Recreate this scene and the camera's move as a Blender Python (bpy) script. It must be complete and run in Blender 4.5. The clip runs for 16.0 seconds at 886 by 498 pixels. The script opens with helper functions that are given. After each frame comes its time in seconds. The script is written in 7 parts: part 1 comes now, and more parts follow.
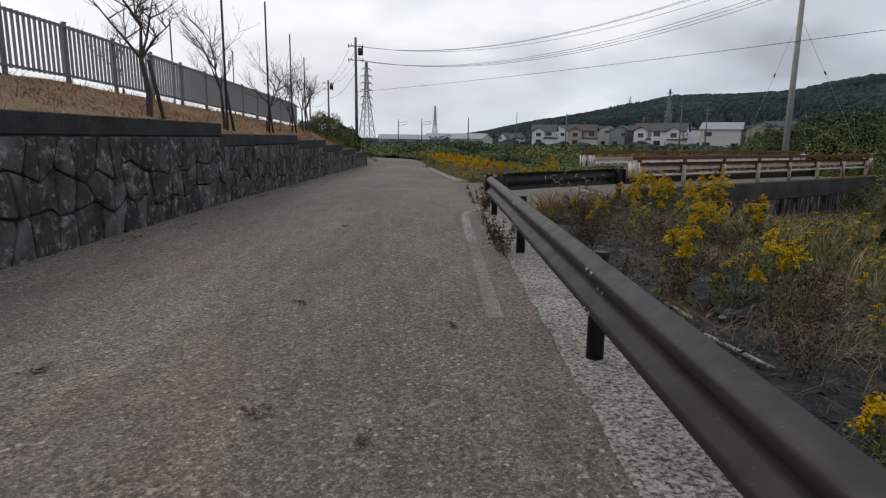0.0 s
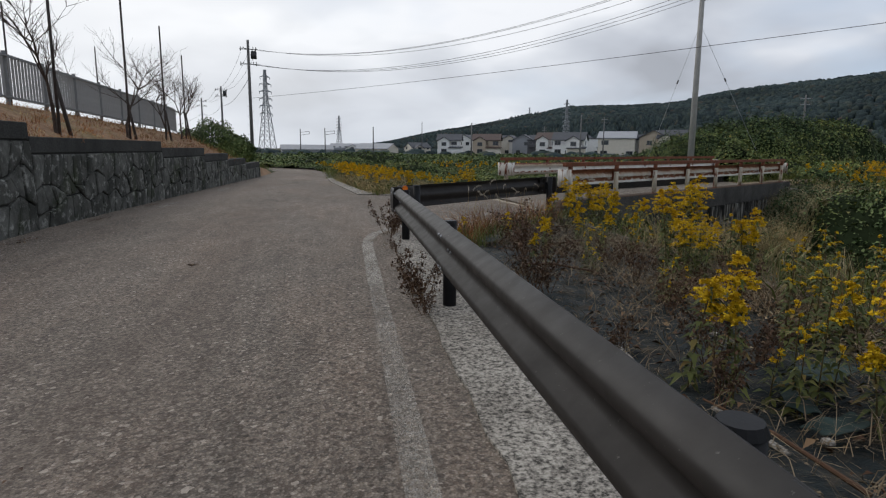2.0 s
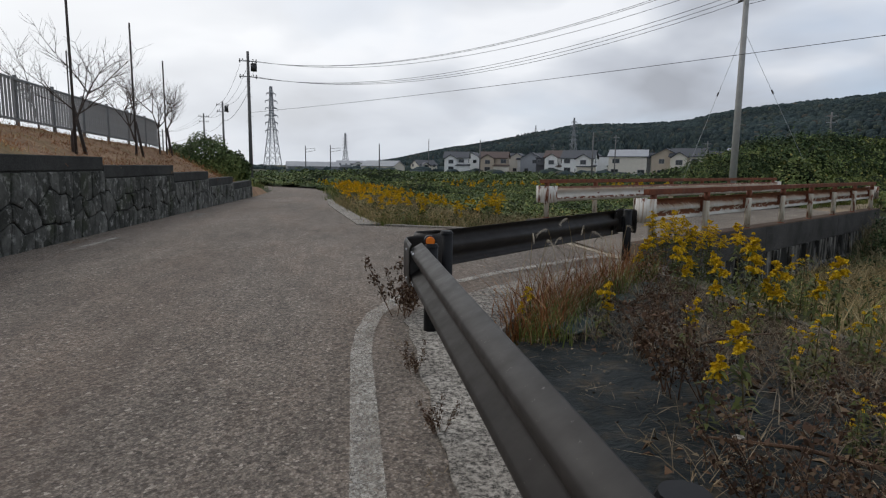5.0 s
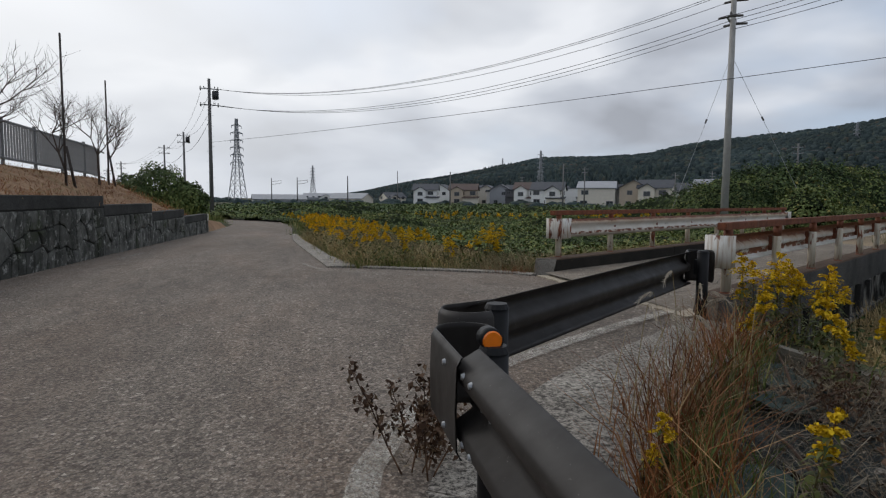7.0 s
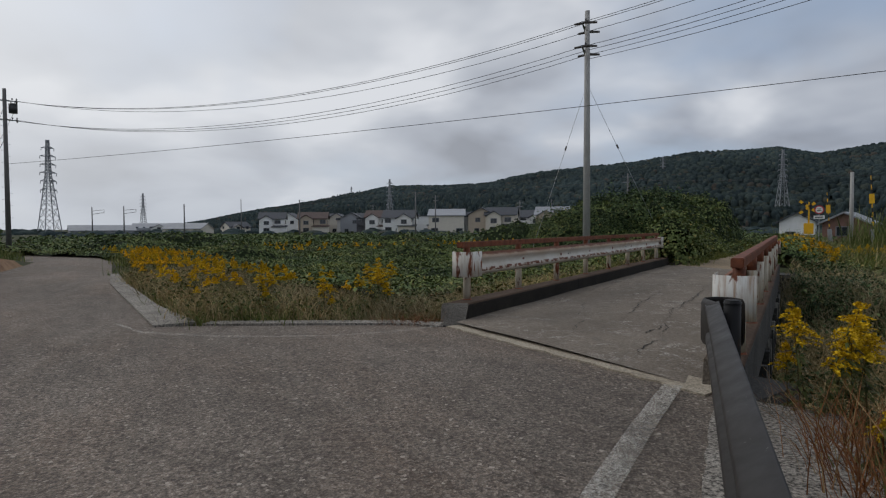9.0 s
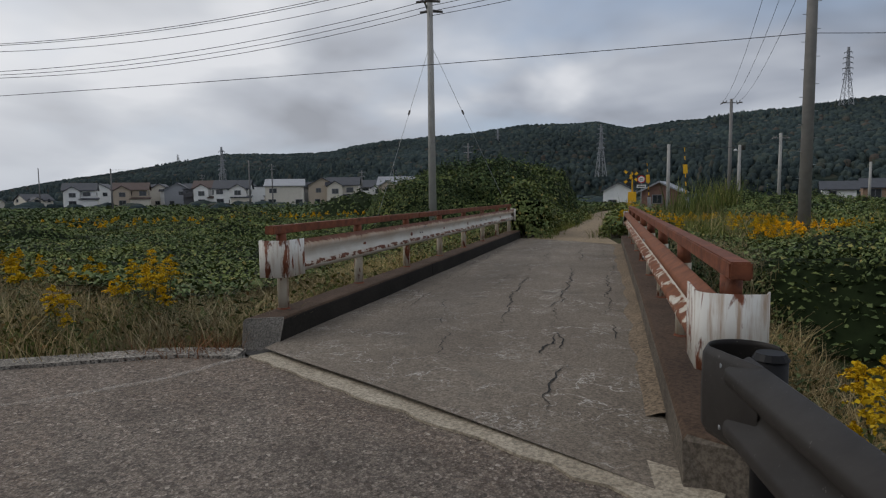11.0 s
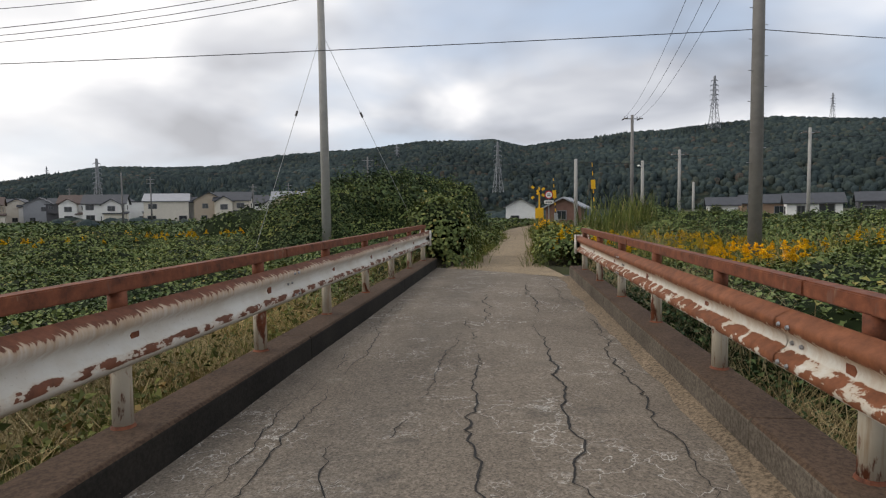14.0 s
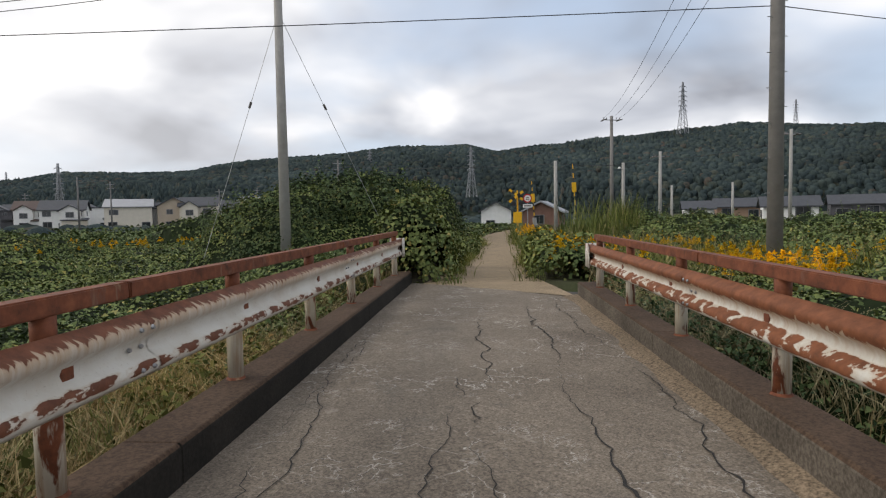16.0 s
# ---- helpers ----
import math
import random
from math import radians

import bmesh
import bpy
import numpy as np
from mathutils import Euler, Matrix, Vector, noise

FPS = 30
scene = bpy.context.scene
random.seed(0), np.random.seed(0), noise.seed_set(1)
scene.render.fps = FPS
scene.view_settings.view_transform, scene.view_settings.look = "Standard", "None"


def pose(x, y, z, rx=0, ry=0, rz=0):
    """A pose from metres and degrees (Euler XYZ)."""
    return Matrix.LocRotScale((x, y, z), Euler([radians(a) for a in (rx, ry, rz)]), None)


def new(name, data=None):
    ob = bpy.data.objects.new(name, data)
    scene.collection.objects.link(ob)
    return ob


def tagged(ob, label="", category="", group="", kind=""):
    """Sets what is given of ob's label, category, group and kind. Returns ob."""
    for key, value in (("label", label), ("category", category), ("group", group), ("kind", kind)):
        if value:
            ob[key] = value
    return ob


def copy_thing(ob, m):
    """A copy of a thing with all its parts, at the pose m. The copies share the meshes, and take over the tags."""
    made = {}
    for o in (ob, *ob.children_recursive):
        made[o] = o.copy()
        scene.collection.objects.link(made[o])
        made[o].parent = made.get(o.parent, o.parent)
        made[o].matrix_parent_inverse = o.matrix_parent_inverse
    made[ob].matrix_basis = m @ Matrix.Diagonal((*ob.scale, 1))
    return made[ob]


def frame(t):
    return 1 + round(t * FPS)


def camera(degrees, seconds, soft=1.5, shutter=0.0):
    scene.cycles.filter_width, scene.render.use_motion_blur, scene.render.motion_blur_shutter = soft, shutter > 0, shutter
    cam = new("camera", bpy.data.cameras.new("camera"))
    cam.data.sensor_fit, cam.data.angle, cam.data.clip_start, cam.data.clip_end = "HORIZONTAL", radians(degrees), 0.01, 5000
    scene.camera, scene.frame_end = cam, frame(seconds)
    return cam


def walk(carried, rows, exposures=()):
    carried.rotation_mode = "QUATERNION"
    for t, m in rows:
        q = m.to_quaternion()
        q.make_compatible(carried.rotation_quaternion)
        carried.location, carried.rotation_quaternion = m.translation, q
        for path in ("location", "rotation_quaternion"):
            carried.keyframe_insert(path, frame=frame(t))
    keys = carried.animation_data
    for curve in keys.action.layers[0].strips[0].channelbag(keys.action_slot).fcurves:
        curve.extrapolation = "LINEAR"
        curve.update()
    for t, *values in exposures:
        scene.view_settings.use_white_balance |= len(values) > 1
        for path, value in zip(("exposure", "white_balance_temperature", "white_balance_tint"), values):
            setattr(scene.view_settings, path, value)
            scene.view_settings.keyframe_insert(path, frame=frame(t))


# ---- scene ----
cam = camera(72.9, 16.0, soft=1.2)
METRES, EYE, TURN = 21.4, 1.42, -0.4
ROWS = [
    (0.0, 0.0, 0.0, 0.0, 0.14, -10.48, -0.74),
    (0.5, 0.0053, 0.0325, -0.0021, -2.58, -9.04, -0.8),
    (1.0, 0.0034, 0.0629, -0.0018, -4.91, -8.97, -0.57),
    (1.5, 0.0095, 0.0929, -0.0037, -6.54, -9.73, -0.48),
    (2.0, 0.0082, 0.1232, -0.0056, -8.72, -9.46, -0.4),
    (2.5, 0.0139, 0.1516, -0.0047, -9.24, -8.5, -0.5),
    (3.0, 0.0144, 0.1813, -0.0047, -9.9, -8.47, -0.42),
    (5.5, 0.0188, 0.3312, -0.0038, -7.93, -7.76, -0.65),
    (6.0, 0.0203, 0.3609, -0.0049, -7.92, -7.81, -0.61),
    (6.5, 0.0154, 0.3919, -0.0067, -7.99, -7.41, -0.45),
    (7.0, 0.0154, 0.4225, -0.007, -11.22, -4.75, -0.43),
    (7.5, 0.0122, 0.4531, -0.0056, -16.13, -3.07, -0.13),
    (8.0, 0.0148, 0.4828, -0.0058, -18.71, -2.3, 0.12),
    (8.5, 0.0147, 0.5157, -0.0058, -22.45, -2.03, 0.17),
    (9.0, 0.0212, 0.5454, -0.0061, -25.52, -2.05, 0.26),
    (9.5, 0.0319, 0.5717, -0.0057, -30.85, -2.71, 0.38),
    (10.0, 0.0463, 0.5978, -0.0049, -35.22, -3.43, 0.51),
    (12.5, 0.1615, 0.723, -0.0012, -46.26, -5.35, 0.73),
    (13.0, 0.1814, 0.7493, -0.0006, -48.83, -4.0, 0.83),
    (13.5, 0.2059, 0.7702, -0.0009, -49.63, -3.53, 0.86),
    (14.0, 0.2249, 0.7966, -0.0, -49.95, -3.68, 0.82),
    (14.5, 0.2459, 0.8168, -0.0015, -49.69, -5.0, 0.82),
    (15.0, 0.2673, 0.839, -0.0024, -50.83, -5.33, 0.94),
    (15.5, 0.292, 0.8594, -0.002, -51.31, -4.37, 0.98),
    (16.0, 0.3183, 0.8778, -0.0017, -52.48, -3.24, 1.06),
]
EXPOSURES = [(0.0, 0.08, 6350, 11), (3.0, 0.08, 6350, 11), (6.0, 0.05, 6350, 11), (8.0, -0.15, 6300, 11), (10.0, -0.33, 6300, 11), (12.5, 0.14, 6650, 12), (14.5, 0.42, 6800, 12), (16.0, 0.45, 6780, 12)]
walk(cam, [(t, pose(0, 0, EYE, 0, 0, TURN) @ pose(METRES * x, METRES * y, METRES * z, 90 + pitch, roll, yaw))
           for t, x, y, z, yaw, pitch, roll in ROWS], EXPOSURES)

# ---------------------------------------------------------------- light
SUN_AZ, SUN_EL = -38.0, 34.0      # compass turn from the road's direction, height (degrees)


def build_world():
    w = bpy.data.worlds.new("overcast_sky")
    scene.world = w
    w.use_nodes = True
    nt = w.node_tree
    nt.nodes.clear()
    N, L = nt.nodes.new, nt.links.new
    out, bg = N("ShaderNodeOutputWorld"), N("ShaderNodeBackground")
    sky = N("ShaderNodeTexSky")
    sky.sky_type = "NISHITA"
    sky.sun_disc = False
    sky.sun_elevation, sky.sun_rotation = radians(SUN_EL), radians(SUN_AZ)
    sky.dust_density = 2.0
    tc = N("ShaderNodeTexCoord")
    sep = N("ShaderNodeSeparateXYZ")
    L(tc.outputs["Generated"], sep.inputs[0])

    def m(op, a, b=None, c=None):
        n = N("ShaderNodeMath")
        n.operation = op
        for i, v in enumerate((a, b, c)):
            if v is None:
                continue
            if isinstance(v, (int, float)):
                n.inputs[i].default_value = v
            else:
                L(v, n.inputs[i])
        return n.outputs[0]
    x, y, z = sep.outputs
    zz = m("ADD", m("MAXIMUM", z, 0.0), 0.30)
    comb = N("ShaderNodeCombineXYZ")
    L(m("DIVIDE", x, zz), comb.inputs[0])
    L(m("DIVIDE", y, zz), comb.inputs[1])

    def cloud(scale, detail, rough, offset):
        mp = N("ShaderNodeMapping")
        mp.inputs["Location"].default_value = offset
        L(comb.outputs[0], mp.inputs[0])
        n = N("ShaderNodeTexNoise")
        n.inputs["Scale"].default_value = scale
        n.inputs["Detail"].default_value = detail
        n.inputs["Roughness"].default_value = rough
        n.inputs["Distortion"].default_value = 0.25
        L(mp.outputs[0], n.inputs["Vector"])
        return n.outputs[0]

    def ramp(v, stops):
        r = N("ShaderNodeValToRGB")
        while len(r.color_ramp.elements) < len(stops):
            r.color_ramp.elements.new(0.5)
        for e, (p, c) in zip(r.color_ramp.elements, stops):
            e.position, e.color = p, (*c, 1)
        L(v, r.inputs[0])
        return r.outputs[0]

    def mix(f, a, b, kind="MIX"):
        n = N("ShaderNodeMix")
        n.data_type, n.blend_type = "RGBA", kind
        for i, v in ((0, f), (6, a), (7, b)):
            if isinstance(v, (int, float)):
                n.inputs[i].default_value = v
            elif isinstance(v, tuple):
                n.inputs[i].default_value = (*v, 1)
            else:
                L(v, n.inputs[i])
        return n.outputs[2]
    # a thick layer with darker bellies, torn open here and there onto pale blue
    layer = ramp(cloud(1.5, 4, 0.45, (3.1, 1.7, 0)), [(0.33, (0.20, 0.22, 0.265)), (0.45, (0.38, 0.415, 0.48)), (0.54, (0.54, 0.575, 0.63)), (0.64, (0.80, 0.82, 0.85))])
    holes = ramp(cloud(1.0, 4, 0.5, (7.4, 2.2, 3)), [(0.47, (0, 0, 0)), (0.64, (0.9, 0.9, 0.9))])
    blue = mix(1.0, sky.outputs[0], (0.10, 0.10, 0.10), "MULTIPLY")
    blue = mix(0.65, blue, (0.44, 0.56, 0.74))
    col = mix(holes, layer, blue)
    # towards the sun the layer is thin and bright
    sx, sy, sz = math.sin(radians(SUN_AZ)) * math.cos(radians(SUN_EL)), math.cos(radians(SUN_AZ)) * math.cos(radians(SUN_EL)), math.sin(radians(SUN_EL))
    dot = m("ADD", m("ADD", m("MULTIPLY", x, sx), m("MULTIPLY", y, sy)), m("MULTIPLY", z, sz))
    glow = m("POWER", m("MAXIMUM", m("MULTIPLY_ADD", dot, 0.5, 0.5), 0.0), 5.0)
    col = mix(glow, col, (1.05, 1.05, 1.03))
    # brighter, flatter veil near the horizon
    veil = m("POWER", m("SUBTRACT", 1.0, m("MINIMUM", m("MAXIMUM", z, 0.0), 1.0)), 9.0)
    col = mix(m("MULTIPLY", veil, 0.55), col, (0.60, 0.645, 0.70))
    L(col, bg.inputs[0])
    bg.inputs[1].default_value = 1.0
    L(bg.outputs[0], out.inputs[0])


build_world()
sun = new("sun", bpy.data.lights.new("sun", "SUN"))
sun.data.energy, sun.data.angle, sun.data.color = 0.5, radians(14), (1.0, 0.95, 0.88)
sun.matrix_world = pose(0, 0, 60) @ Euler((radians(90 - SUN_EL), 0, radians(180 - SUN_AZ))).to_matrix().to_4x4()

# ---------------------------------------------------------------- materials
class Mat:
    """A small builder round one node material."""

    def __init__(self, name, rough=0.8, metal=0.0, spec=0.4):
        self.m = bpy.data.materials.new(name)
        self.m.use_nodes = True
        self.nt = self.m.node_tree
        self.p = self.nt.nodes["Principled BSDF"]
        self.p.inputs["Roughness"].default_value = rough
        self.p.inputs["Metallic"].default_value = metal
        self.p.inputs["Specular IOR Level"].default_value = spec
        self.tc = self.nt.nodes.new("ShaderNodeTexCoord")

    def link(self, a, b):
        self.nt.links.new(a, b)

    def noise(self, scale, detail=4, rough=0.6, stretch=(1, 1, 1), distort=0.0, space="Object"):
        mp = self.nt.nodes.new("ShaderNodeMapping")
        mp.inputs["Scale"].default_value = stretch
        self.link(self.tc.outputs[space], mp.inputs[0])
        n = self.nt.nodes.new("ShaderNodeTexNoise")
        n.inputs["Scale"].default_value, n.inputs["Detail"].default_value = scale, detail
        n.inputs["Roughness"].default_value, n.inputs["Distortion"].default_value = rough, distort
        self.link(mp.outputs[0], n.inputs["Vector"])
        return n.outputs[0]

    def voronoi(self, scale, feature="F1", rand=1.0, stretch=(1, 1, 1), warp=0.0):
        mp = self.nt.nodes.new("ShaderNodeMapping")
        mp.inputs["Scale"].default_value = stretch
        self.link(self.tc.outputs["Object"], mp.inputs[0])
        vec = mp.outputs[0]
        if warp:
            n = self.nt.nodes.new("ShaderNodeTexNoise")
            n.inputs["Scale"].default_value = scale * 2.5
            n.inputs["Detail"].default_value = 4
            self.link(vec, n.inputs["Vector"])
            a = self.nt.nodes.new("ShaderNodeVectorMath")
            a.operation = "MULTIPLY_ADD"
            self.link(n.outputs["Color"], a.inputs[0])
            a.inputs[1].default_value = (warp, warp, warp)
            self.link(vec, a.inputs[2])
            vec = a.outputs[0]
        v = self.nt.nodes.new("ShaderNodeTexVoronoi")
        v.feature = feature
        v.inputs["Scale"].default_value, v.inputs["Randomness"].default_value = scale, rand
        self.link(vec, v.inputs["Vector"])
        return v.outputs["Distance"], (v.outputs["Color"] if feature == "F1" else None)

    def ramp(self, fac, stops):
        r = self.nt.nodes.new("ShaderNodeValToRGB")
        while len(r.color_ramp.elements) < len(stops):
            r.color_ramp.elements.new(0.5)
        for e, (pos, c) in zip(r.color_ramp.elements, stops):
            c = (c, c, c) if isinstance(c, (int, float)) else c
            e.position, e.color = pos, (*c, 1)
        self.link(fac, r.inputs[0])
        return r.outputs[0]

    def mix(self, fac, a, b, kind="MIX"):
        n = self.nt.nodes.new("ShaderNodeMix")
        n.data_type, n.blend_type = "RGBA", kind
        for i, v in ((0, fac), (6, a), (7, b)):
            if isinstance(v, (int, float)):
                n.inputs[i].default_value = v
            elif isinstance(v, tuple):
                n.inputs[i].default_value = (*v, 1)
            else:
                self.link(v, n.inputs[i])
        return n.outputs[2]

    def mul(self, a, b):
        n = self.nt.nodes.new("ShaderNodeMath")
        n.operation = "MULTIPLY"
        for i, v in enumerate((a, b)):
            if isinstance(v, (int, float)):
                n.inputs[i].default_value = v
            else:
                self.link(v, n.inputs[i])
        return n.outputs[0]

    def island(self):
        return self.nt.nodes.new("ShaderNodeNewGeometry").outputs["Random Per Island"]

    def random(self):
        return self.nt.nodes.new("ShaderNodeObjectInfo").outputs["Random"]

    def axis(self, i):
        s = self.nt.nodes.new("ShaderNodeSeparateXYZ")
        self.link(self.tc.outputs["Object"], s.inputs[0])
        return s.outputs[i]

    def color(self, c):
        if isinstance(c, tuple):
            self.p.inputs["Base Color"].default_value = (*c, 1)
        else:
            self.link(c, self.p.inputs["Base Color"])
        return self

    def rough(self, r):
        self.link(r, self.p.inputs["Roughness"])
        return self

    def bump(self, h, strength=0.3, dist=0.01):
        b = self.nt.nodes.new("ShaderNodeBump")
        b.inputs["Strength"].default_value, b.inputs["Distance"].default_value = strength, dist
        self.link(h, b.inputs["Height"])
        old = self.p.inputs["Normal"].links
        if old:
            self.link(old[0].from_socket, b.inputs["Normal"])
        self.link(b.outputs[0], self.p.inputs["Normal"])
        return self


def m_asphalt(name, tone, stone):
    k = Mat(name, 0.86, 0, 0.22)
    d, c = k.voronoi(80, "F1")
    spec = k.ramp(c, [(0.2, 0.0), (0.6, 0.3), (0.95, 0.8)])
    big = k.ramp(k.noise(0.32, 4, 0.6, (1, 0.35, 1)), [(0.32, 0.72), (0.68, 1.18)])
    brown = k.ramp(k.noise(0.8, 5, 0.65, (1, 0.3, 1)), [(0.45, 0.0), (0.75, 0.6)])
    base = k.mix(brown, tone, (tone[0] * 1.05, tone[1] * 0.82, tone[2] * 0.66))
    base = k.mix(spec, k.mix(1.0, base, (0.78, 0.78, 0.78), "MULTIPLY"), k.mix(0.5, base, stone))
    base = k.mix(1.0, base, big, "MULTIPLY")
    base = k.mix(1.0, base, k.ramp(k.voronoi(46, "F1")[1], [(0.1, 0.60), (0.9, 1.36)]), "MULTIPLY")
    base = k.mix(1.0, base, k.ramp(k.noise(2.6, 5, 0.65, (1.6, 0.5, 1)), [(0.32, 0.80), (0.68, 1.16)]), "MULTIPLY")
    d2, c2 = k.voronoi(58, "F1")
    base = k.mix(k.ramp(c2, [(0.80, 0.0), (0.97, 0.5)]), base, k.mix(0.4, stone, tone))
    base = k.mix(k.ramp(c2, [(0.04, 0.6), (0.16, 0.0)]), base, (0.04, 0.036, 0.032))
    base = k.mix(k.ramp(k.noise(16, 3), [(0.6, 0.0), (0.8, 0.35)]), base, (0.05, 0.047, 0.043))
    base = k.mix(1.0, base, k.ramp(d, [(0.15, 1.12), (0.6, 0.72)]), "MULTIPLY")
    # coarse chippings and open pits that stay visible from some way off
    c3 = k.voronoi(44, "F1")[1]
    base = k.mix(k.ramp(c3, [(0.86, 0.0), (0.93, 0.55)]), base, stone)
    base = k.mix(k.ramp(c3, [(0.10, 0.6), (0.22, 0.0)]), base, (0.045, 0.040, 0.035))
    base = k.mix(k.ramp(k.noise(24, 4, 0.7), [(0.56, 0.0), (0.66, 0.55)]), base, (0.055, 0.048, 0.042))
    base = k.mix(k.ramp(k.noise(0.5, 4, 0.6, (1.4, 0.12, 1)), [(0.5, 0.0), (0.68, 0.35)]), base, (tone[0] * 0.55, tone[1] * 0.5, tone[2] * 0.48))
    k.color(base)
    k.bump(d, 0.6, 0.007).bump(k.noise(5), 0.15, 0.01)
    return k.m


def m_concrete(name, tone, dirt=(0.12, 0.11, 0.095), speck=0.5, scale=1.0):
    k = Mat(name, 0.92, 0, 0.2)
    big = k.ramp(k.noise(1.3 * scale, 6, 0.65), [(0.35, 0.0), (0.72, 0.75)])
    base = k.mix(big, tone, dirt)
    fine = k.ramp(k.noise(40 * scale, 4, 0.7), [(0.38, 1 - speck), (0.62, 1 + speck * 0.35)])
    base = k.mix(1.0, base, fine, "MULTIPLY")
    k.color(base)
    k.bump(k.noise(48 * scale, 4, 0.7), 0.35, 0.006)
    return k.m


def m_leaf(name, dark, light, odd, odd_share=0.08, rough=0.6):
    k = Mat(name, rough, 0, 0.13)
    r = k.island()
    c = k.ramp(r, [(0.0, dark), (0.55, tuple((a + b) / 2 for a, b in zip(dark, light))), (1 - odd_share, light), (1.0, odd)])
    c = k.mix(1.0, c, k.ramp(k.noise(0.5, 3), [(0.3, 0.65), (0.7, 1.25)]), "MULTIPLY")
    c = k.mix(1.0, c, k.ramp(k.noise(0.16, 4, 0.6), [(0.38, (0.82, 0.86, 0.92)), (0.62, (1.28, 1.14, 0.92))]), "MULTIPLY")
    k.color(c)
    return k.m


def m_plain(name, tone, rough=0.7, metal=0.0, vary=0.18, scale=6.0, spec=0.4):
    k = Mat(name, rough, metal, spec)
    v = k.ramp(k.noise(scale, 5, 0.65), [(0.3, 1 - vary), (0.7, 1 + vary)])
    k.color(k.mix(1.0, tone, v, "MULTIPLY"))
    k.bump(k.noise(scale * 9, 3), 0.08, 0.004)
    return k.m


def m_rusty(name, paint, cover, streak):
    """White paint from which rust runs down; cover is the share of rust."""
    k = Mat(name, 0.7, 0, 0.3)
    rustc = k.ramp(k.noise(9, 6, 0.7), [(0.3, (0.07, 0.025, 0.014)), (0.55, (0.19, 0.062, 0.03)), (0.8, (0.30, 0.11, 0.05))])
    pc = k.mix(k.ramp(k.noise(3, 5), [(0.4, 0.0), (0.75, 0.7)]), paint, (paint[0] * 0.72, paint[1] * 0.66, paint[2] * 0.56))
    n = k.noise(3.2, 6, 0.62, (3.0, 3.0, 0.9), 0.4)
    f = k.ramp(n, [(cover - 0.02, 1.0), (cover + 0.03, 0.0)])
    n2 = k.ramp(k.noise(7.0, 4, 0.6, (4, 4, streak)), [(0.30, 0.8), (0.5, 0.0)])
    c = k.mix(n2, pc, (0.34, 0.22, 0.13))
    k.color(k.mix(f, c, rustc))
    k.bump(k.noise(30, 5), 0.25, 0.004)
    return k.m


ASPHALT = m_asphalt("asphalt_worn", (0.222, 0.180, 0.146), (0.58, 0.51, 0.43))
CONC_STRIP = m_concrete("strip_concrete", (0.41, 0.375, 0.325), (0.140, 0.120, 0.098), 0.85)
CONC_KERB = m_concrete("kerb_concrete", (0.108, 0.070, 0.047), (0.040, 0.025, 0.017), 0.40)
KERB_FACE = m_concrete("kerb_face_shaded_black", (0.034, 0.030, 0.025), (0.009, 0.009, 0.008), 0.3)
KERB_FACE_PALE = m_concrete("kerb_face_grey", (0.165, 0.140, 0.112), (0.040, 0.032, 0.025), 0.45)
CONC_BROKEN = m_concrete("freshly_broken_concrete", (0.27, 0.25, 0.22), (0.10, 0.088, 0.072), 0.6, 2.0)


def make_streaked():
    """Pale concrete down which black growth has run."""
    k = Mat("streaked_concrete", 0.9, 0, 0.2)
    c = k.mix(k.ramp(k.noise(1.4, 5, 0.65), [(0.35, 0.0), (0.7, 0.8)]), (0.34, 0.33, 0.30), (0.16, 0.15, 0.13))
    c = k.mix(k.ramp(k.noise(2.6, 5, 0.7, (2.4, 2.4, 0.35), 0.3), [(0.49, 0.96), (0.61, 0.0)]), c, (0.018, 0.018, 0.017))
    k.color(k.mix(k.ramp(k.noise(30, 4, 0.7), [(0.5, 0.0), (0.75, 0.5)]), c, (0.09, 0.085, 0.075)))
    k.bump(k.noise(40, 4, 0.7), 0.35, 0.006)
    return k.m


CONC_STREAK = make_streaked()
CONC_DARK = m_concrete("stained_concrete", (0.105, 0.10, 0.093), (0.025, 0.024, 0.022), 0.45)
CONC_POLE = m_plain("pole_concrete", (0.36, 0.35, 0.33), 0.85, 0, 0.12, 3)
PLASTIC_BLACK = m_plain("black_post_paint", (0.009, 0.009, 0.010), 0.5, 0.0, 0.3, 8, 0.2)
IRON_DARK = m_plain("dark_fittings", (0.05, 0.05, 0.052), 0.55, 0.2, 0.3, 10)
STEEL = m_plain("galvanised_steel", (0.34, 0.35, 0.36), 0.5, 0.7, 0.15, 10)
PYLON = m_plain("pylon_steel", (0.30, 0.31, 0.33), 0.7, 0.1, 0.1, 2)
CABLE = m_plain("cable_black", (0.03, 0.03, 0.033), 0.7, 0, 0.1, 3)
RUST = m_rusty("rust_red", (0.17, 0.075, 0.048), 0.62, 0.5)
POST_WHITE = m_rusty("white_post_paint", (0.55, 0.51, 0.42), 0.43, 0.3)
PLATE_WHITE = m_rusty("white_end_plate", (0.68, 0.67, 0.63), 0.43, 0.35)


